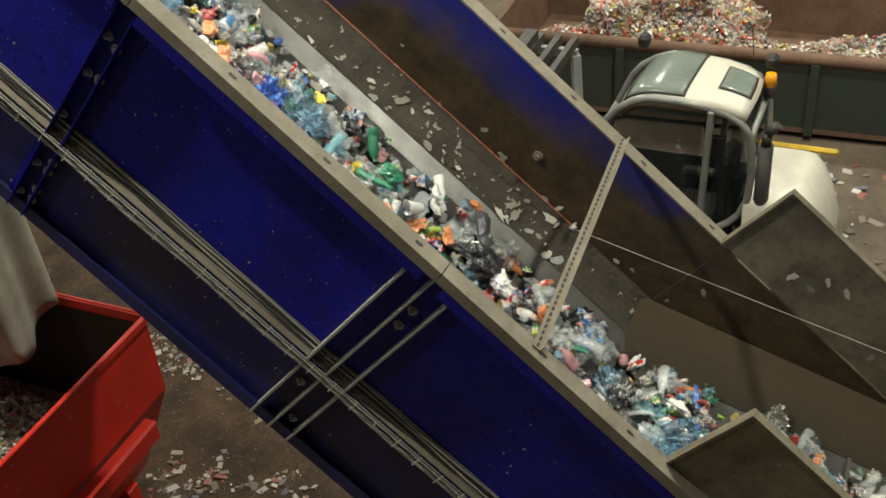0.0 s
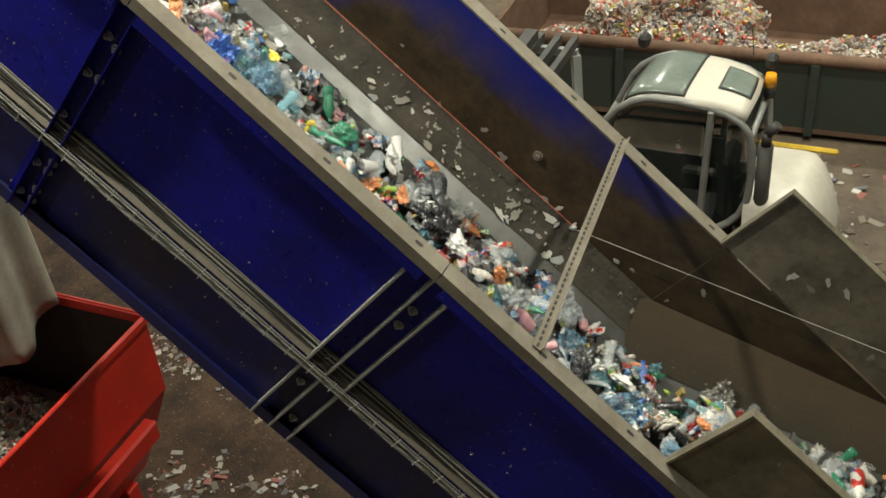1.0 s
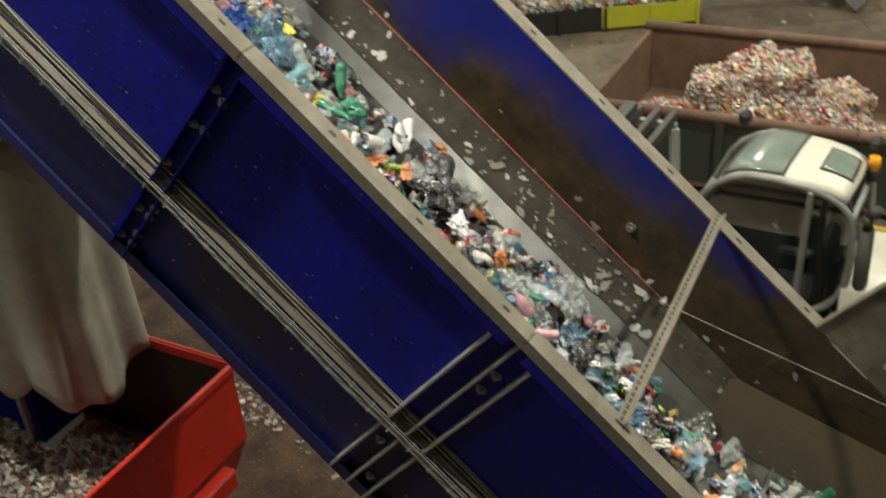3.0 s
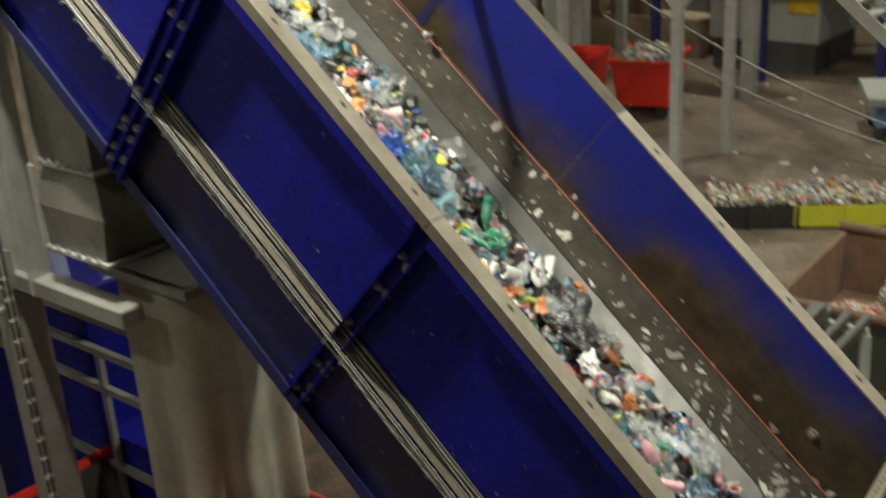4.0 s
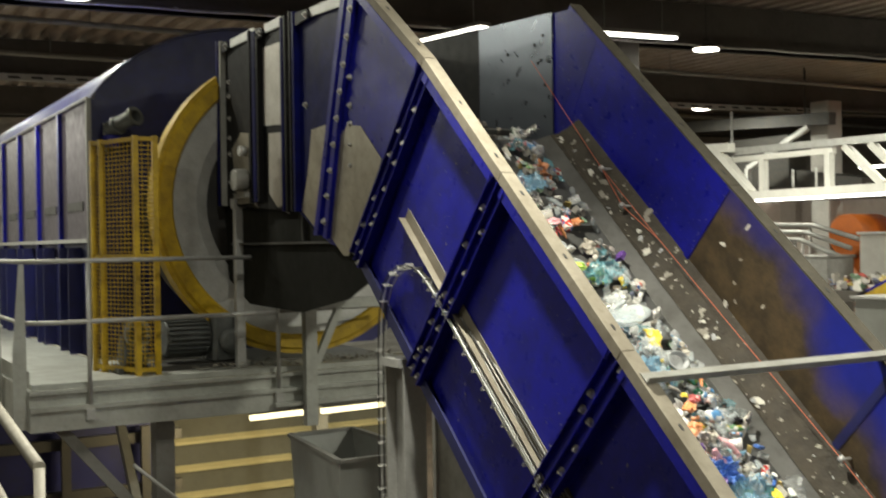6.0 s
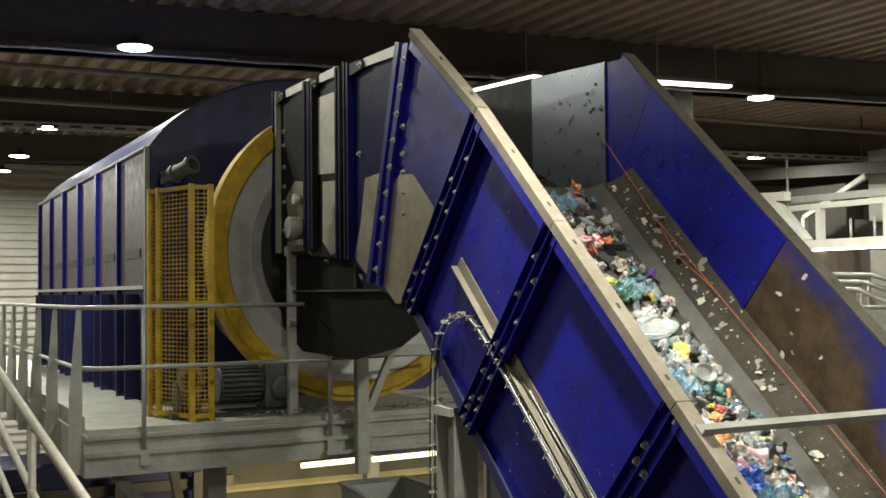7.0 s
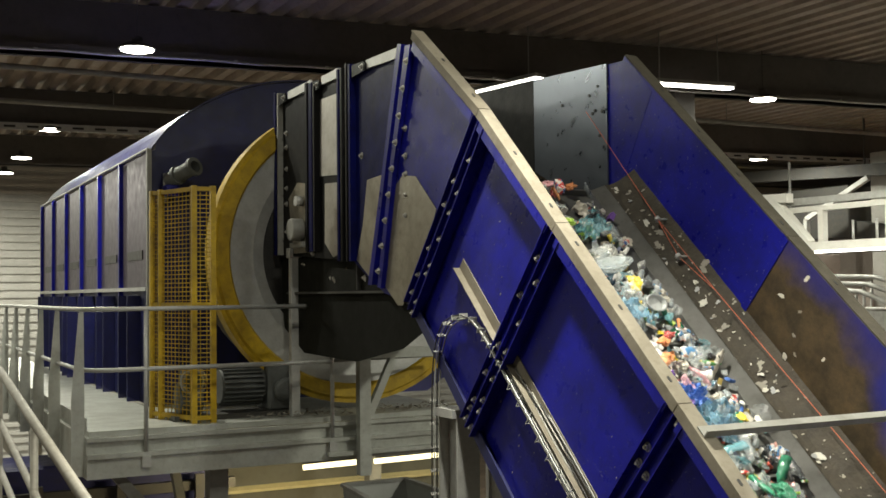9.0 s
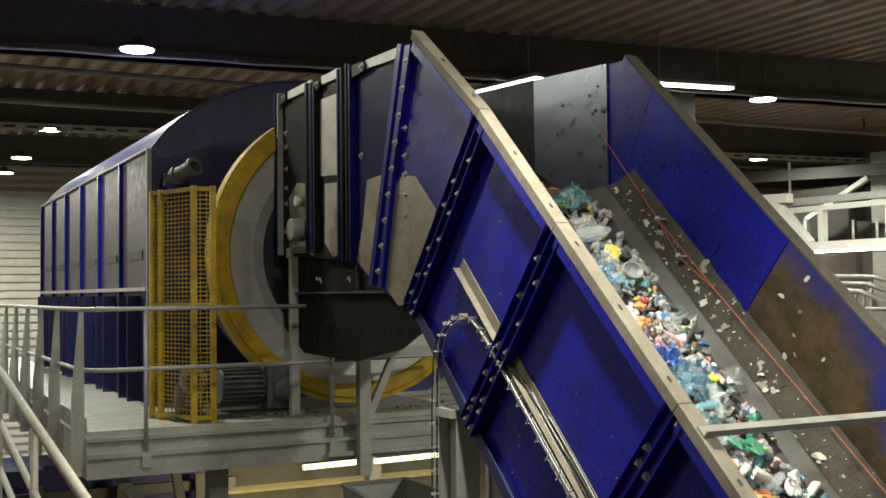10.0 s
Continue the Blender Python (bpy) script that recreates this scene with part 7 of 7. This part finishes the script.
WM = {
    "print_a": printed("red_and_white_print", [(0.7, 0.68, 0.62), (0.55, 0.05, 0.04), (0.7, 0.68, 0.62), (0.06, 0.12, 0.35)]),
    "print_b": printed("green_and_white_print", [(0.68, 0.67, 0.62), (0.10, 0.30, 0.10), (0.6, 0.48, 0.1), (0.68, 0.67, 0.62)]),
    "print_c": printed("blue_and_white_print", [(0.65, 0.66, 0.66), (0.12, 0.30, 0.55), (0.65, 0.66, 0.66), (0.6, 0.35, 0.3)]),
    "clear": plastic("clear_plastic", (0.74, 0.79, 0.79), 0.06, 0.30),
    "mist": plastic("milky_film", (0.52, 0.57, 0.58), 0.12, 0.40),
    "aqua": plastic("aqua_plastic", (0.20, 0.45, 0.52), 0.08, 0.5),
    "sky": plastic("light_blue_film", (0.17, 0.33, 0.45), 0.13, 0.55),
    "blue": plastic("blue_plastic", (0.05, 0.14, 0.45), 0.25),
    "green": plastic("green_plastic", (0.03, 0.22, 0.12), 0.18, 0.85),
    "white": plastic("white_plastic", (0.72, 0.71, 0.67), 0.35),
    "paper": mat("printed_paper", (0.62, 0.58, 0.50), 0.7, 0, (0.35, 0.33, 0.30), 18, 0.6),
    "black": plastic("black_film", (0.012, 0.012, 0.014), 0.25),
    "dark": plastic("dark_grey_film", (0.06, 0.065, 0.07), 0.25),
    "grey": plastic("grey_plastic", (0.28, 0.29, 0.29), 0.3),
    "foil": mat("foil", (0.62, 0.60, 0.56), 0.25, 0.85, (0.35, 0.33, 0.3), 20, 0.5, 0.3, 40),
    "orange": plastic("orange_plastic", (0.66, 0.24, 0.08), 0.3),
    "red": plastic("red_plastic", (0.40, 0.035, 0.035), 0.25, 1.0, (0.5, 0.3, 0.28)),
    "yellow": plastic("yellow_plastic", (0.75, 0.55, 0.03), 0.3),
    "pink": plastic("pink_plastic", (0.70, 0.35, 0.38), 0.3),
    "purple": plastic("purple_plastic", (0.16, 0.06, 0.35), 0.3),
    "lime": plastic("lime_plastic", (0.40, 0.60, 0.08), 0.3),
    "brown": mat("wet_cardboard", (0.22, 0.15, 0.09), 0.8, 0, (0.12, 0.08, 0.05), 8, 0.6),
}


def shape_bag(seed):
    bm = B()
    bmesh.ops.create_icosphere(bm, subdivisions=3, radius=0.5)
    for v in bm.verts:
        p = v.co
        k = 1 + 0.75 * noise.noise(p * 2.6 + Vector((seed * 7.1, 0, 0))) + 0.45 * noise.noise(p * 6.5 + Vector((0, seed * 3.3, 0)))
        k += 0.30 * noise.noise(p * 13 + Vector((seed, seed, 0)))
        v.co = Vector((p.x * k, p.y * k * 0.8, p.z * k * 0.42))
    return bm


def shape_film(seed):
    bm = B()
    n = 15
    g = [[bm.verts.new(((i / n - 0.5) * 1.2 * (1 + 0.3 * noise.noise((i * 0.4, j * 0.4, seed * 5.0))), (j / n - 0.5) * 0.9 * (1 + 0.3 * noise.noise((j * 0.5, i * 0.5, seed * 2.0))),
                        0.30 * noise.noise((i * 0.28, j * 0.28, seed * 3.7)) + 0.22 * noise.noise((i * 0.75, j * 0.75, seed * 9.1)))) for j in range(n + 1)] for i in range(n + 1)]
    for i in range(n):
        for j in range(n):
            bm.faces.new((g[i][j], g[i + 1][j], g[i + 1][j + 1], g[i][j + 1]))
    return bm


def lathe(bm, prof, n=12, squash=1.0, bend=0.0):
    rings = [[bm.verts.new((x + 0.0, r * math.cos(2 * math.pi * i / n), r * math.sin(2 * math.pi * i / n) * squash + bend * x * x)) for i in range(n)] for x, r in prof]
    for a, c in zip(rings[:-1], rings[1:]):
        for i in range(n):
            f = bm.faces.new((a[i], a[(i + 1) % n], c[(i + 1) % n], c[i]))
            f.smooth = True
    bm.faces.new(rings[0][::-1])
    bm.faces.new(rings[-1])


def shape_bottle(seed):
    bm = B()
    r = random.Random(seed)
    w = r.uniform(0.15, 0.2)
    lathe(bm, [(-0.5, w * 0.8), (-0.48, w), (-0.3, w), (-0.25, w * 0.88), (-0.2, w), (0.0, w * r.uniform(0.7, 1)), (0.15, w), (0.3, w * 0.75), (0.40, 0.06), (0.44, 0.06), (0.441, 0.07), (0.5, 0.07)], 12, r.uniform(0.45, 1.0), r.uniform(-0.25, 0.25))
    for v in bm.verts:
        v.co += Vector((0, 0.03, 0.03)) * noise.noise(v.co * 7 + Vector((seed, 0, 0)))
    return bm


def shape_cup(seed):
    bm = B()
    lathe(bm, [(-0.45, 0.22), (-0.44, 0.26), (0.4, 0.38), (0.45, 0.42), (0.43, 0.38), (-0.3, 0.23)], 16, 0.8)
    return bm


def shape_can(seed):
    bm = B()
    lathe(bm, [(-0.5, 0.2), (-0.46, 0.26), (-0.1, 0.26), (0.05, 0.20), (0.2, 0.26), (0.46, 0.26), (0.5, 0.2)], 12, 0.55, 0.1)
    return bm


def shape_carton(seed):
    bm = B()
    r = random.Random(seed)
    box(bm, -0.5, 0.5, -0.3, 0.3, -0.17, 0.17)
    bmesh.ops.subdivide_edges(bm, edges=bm.edges[:], cuts=2, use_grid_fill=True)
    for v in bm.verts:
        v.co += 0.09 * Vector(noise.noise_vector(v.co * 2.5 + Vector((seed * 3, 0, 0))))
    return bm


def shape_basin(seed):
    bm = B()
    n = 20
    prof = [(0.50, 0.10), (0.46, 0.12), (0.42, 0.10), (0.34, -0.06), (0.0, -0.07)]
    rings = [[bm.verts.new((1.15 * q * math.cos(2 * math.pi * i / n), 0.8 * q * math.sin(2 * math.pi * i / n), z)) for i in range(n)] for q, z in prof[:-1]]
    low = [[bm.verts.new((v.co.x * 0.98, v.co.y * 0.98, v.co.z - 0.025)) for v in rg] for rg in (rings[0], rings[3])]
    for a, c in zip(rings[:-1], rings[1:]):
        for i in range(n):
            f = bm.faces.new((a[i], a[(i + 1) % n], c[(i + 1) % n], c[i]))
            f.smooth = True
    bm.faces.new(rings[3])
    for i in range(n):
        bm.faces.new((low[0][i], low[0][(i + 1) % n], low[1][(i + 1) % n], low[1][i]))
        bm.faces.new((rings[0][i], rings[0][(i + 1) % n], low[0][(i + 1) % n], low[0][i]))
    bm.faces.new(low[1][::-1])
    return bm


SHAPES = {"bag": shape_bag, "film": shape_film, "bottle": shape_bottle, "cup": shape_cup, "can": shape_can, "carton": shape_carton, "basin": shape_basin}
CACHE = {}


def piece_mesh(kind, seed, colour):
    key = (kind, seed, colour)
    if key not in CACHE:
        base = (kind, seed)
        if base not in CACHE:
            CACHE[base] = mesh_of("plastic_" + kind, SHAPES[kind](seed), WM["white"])
        me = CACHE[base].copy()
        me.materials[0] = WM[colour]
        CACHE[key] = me
    return CACHE[key]


MIX = ["clear"] * 38 + ["mist"] * 14 + ["white"] * 10 + ["print_a"] * 6 + ["print_b"] * 5 + ["print_c"] * 7 + ["aqua"] * 7 + ["sky"] * 4 + ["grey"] * 4 + ["paper"] * 5 + ["foil"] * 7 + ["green"] * 5 + ["dark"] * 6 + ["black"] * 6 + ["orange", "orange", "orange", "red", "red", "pink", "yellow", "blue", "pink", "lime", "purple", "brown", "brown"]
HEAPS = []
PITCH = 0.58
rw = random.Random(77)


def add_piece(heap, kind, colour, x, y, z, size, r, tilt=0.5):
    ob = new(kind if kind != "film" else "plastic_film", piece_mesh(kind, r.randint(1, 6), colour))
    ob.parent = heap
    ob.matrix_basis = Matrix.Translation((x, y, z)) @ Euler((r.gauss(0, tilt), r.gauss(0, tilt), r.uniform(0, 6.3))).to_matrix().to_4x4() @ Matrix.Diagonal((size, size, size, 1))
    return ob


def waste_heap(s0, amount):
    e = empty("waste_heap", on_belt(s0), "heap of mixed plastic bottles, bags and packaging on the belt", "waste", "waste heaps on the belt")
    bm = B()
    box(bm, XN + 0.10, XF - 0.42, PITCH / 2 - 0.03, PITCH / 2 - 0.01, 0.002, 0.05)
    part("belt_cleat", bm, BELT, e, "dark rubber belt cleat")
    bm = B()
    for k in range(60):
        crumb(bm, rpose(rw, rw.uniform(XN + 0.09, XF - 0.46), rw.uniform(-PITCH / 2, PITCH / 2), rw.uniform(0.01, 0.05)), 0.06, 0.05, 0.03, rw)
    tagged(part("scrap_layer", bm, SCRAPMIX, e), kind="stuff")
    for k in range(amount):
        u = rw.random()
        x = XN + 0.12 + (XF - 0.42 - XN - 0.12) * rw.random() ** 0.9
        y = rw.uniform(-PITCH / 2, PITCH / 2)
        edge = min(1, (XF - 0.40 - x) / 0.35)
        z = 0.02 + (0.03 + 0.11 * edge * rw.random()) * (0.75 + 0.5 * noise.noise((s0 * 3, x * 2, y * 4)))
        kind = rw.choices(("bag", "film", "bottle", "cup", "can", "carton"), (20, 30, 28, 5, 7, 10))[0]
        size = {"bag": rw.uniform(0.05, 0.14), "film": rw.uniform(0.06, 0.19), "bottle": rw.uniform(0.12, 0.24), "cup": rw.uniform(0.05, 0.10), "can": rw.uniform(0.07, 0.12), "carton": rw.uniform(0.05, 0.12)}[kind]
        c = rw.choice(MIX)
        size *= rw.uniform(0.58, 1.12)
        if c in ("red", "orange", "yellow", "lime", "pink", "blue", "purple"):
            size *= 0.85
        add_piece(e, kind, c, x, y, z, size, rw)
    HEAPS.append((e, s0))
    return e


SPECIAL = [  # across, along at the start, kind, colour, size
    (4.74, 1.66, "bag", "orange", 0.2), (4.7, 1.5, "film", "clear", 0.3), (4.8, 1.35, "bottle", "clear", 0.34), (4.6, 1.4, "bottle", "pink", 0.26), (4.95, 1.2, "film", "mist", 0.3), (4.67, 2.63, "cup", "white", 0.18), (4.85, 2.55, "bag", "white", 0.2), (5.0, 2.39, "carton", "sky", 0.15), (5.05, 2.36, "bag", "orange", 0.14),
    (4.5, 2.75, "carton", "orange", 0.14), (4.49, 2.55, "bag", "yellow", 0.10), (4.68, 2.38, "bag", "orange", 0.14), (4.74, 2.15, "bag", "black", 0.38), (4.9, 2.25, "bag", "dark", 0.3), (4.69, 1.97, "bag", "white", 0.2),
    (4.5, 2.01, "bag", "red", 0.14), (4.62, 2.9, "bottle", "green", 0.34), (4.75, 2.85, "bag", "green", 0.2), (4.72, 3.23, "bottle", "clear", 0.34), (4.6, 3.2, "bottle", "aqua", 0.3), (4.5, 3.57, "bag", "purple", 0.16),
    (4.57, 3.45, "film", "sky", 0.42), (4.65, 3.35, "bag", "sky", 0.3), (4.56, 3.97, "bag", "orange", 0.18), (4.5, 4.05, "bag", "white", 0.22), (4.59, 3.73, "bag", "pink", 0.16), (4.83, 3.43, "bag", "yellow", 0.12),
    (4.66, 4.89, "basin", "mist", 0.42), (4.74, 4.71, "bag", "yellow", 0.16), (4.79, 4.49, "basin", "grey", 0.26), (4.58, 4.45, "film", "sky", 0.36), (4.64, 4.12, "bag", "orange", 0.15), (4.72, 4.18, "bag", "red", 0.12),
    (4.58, 3.64, "film", "blue", 0.3), (4.57, 5.86, "bag", "pink", 0.16), (4.68, 5.84, "carton", "print_a", 0.16), (4.73, 5.35, "film", "aqua", 0.3), (4.55, 5.4, "bag", "lime", 0.14), (4.62, 6.3, "film", "sky", 0.3),
    (4.35, 0.62, "film", "sky", 0.36), (4.55, 0.55, "film", "sky", 0.3), (4.45, 0.7, "bag", "mist", 0.26), (4.75, 0.62, "bag", "white", 0.2), (4.65, 0.95, "bag", "black", 0.24), (4.55, 1.2, "bottle", "pink", 0.24), (4.4, 1.1, "bag", "clear", 0.3), (4.9, 0.75, "bottle", "clear", 0.3),
    (4.4, 0.2, "bag", "sky", 0.3), (4.7, 0.1, "bag", "orange", 0.14), (4.5, -0.3, "bag", "white", 0.26), (4.7, -0.7, "bag", "green", 0.2), (4.6, -1.1, "bag", "yellow", 0.16),
]


def fill_belt():
    s = -3.6
    while s < 9.4:
        waste_heap(s, int(rw.choice((105, 118, 124, 86)) * (1.0 if s < 4.9 else 0.5)))
        s += PITCH
    for x, s0, kind, colour, size in SPECIAL:
        heap, hs = min(HEAPS, key=lambda h: abs(h[1] - s0))
        add_piece(heap, kind, colour, x, s0 - hs, 0.16, size * 0.66, rw, 0.3)


fill_belt()


def motions():
    for heap, s0 in HEAPS:
        rows = []
        for k in range(21):
            t = k * 0.5
            rows.append((t, on_belt(s0 + SPEED * t)))
        walk(heap, rows)


motions()
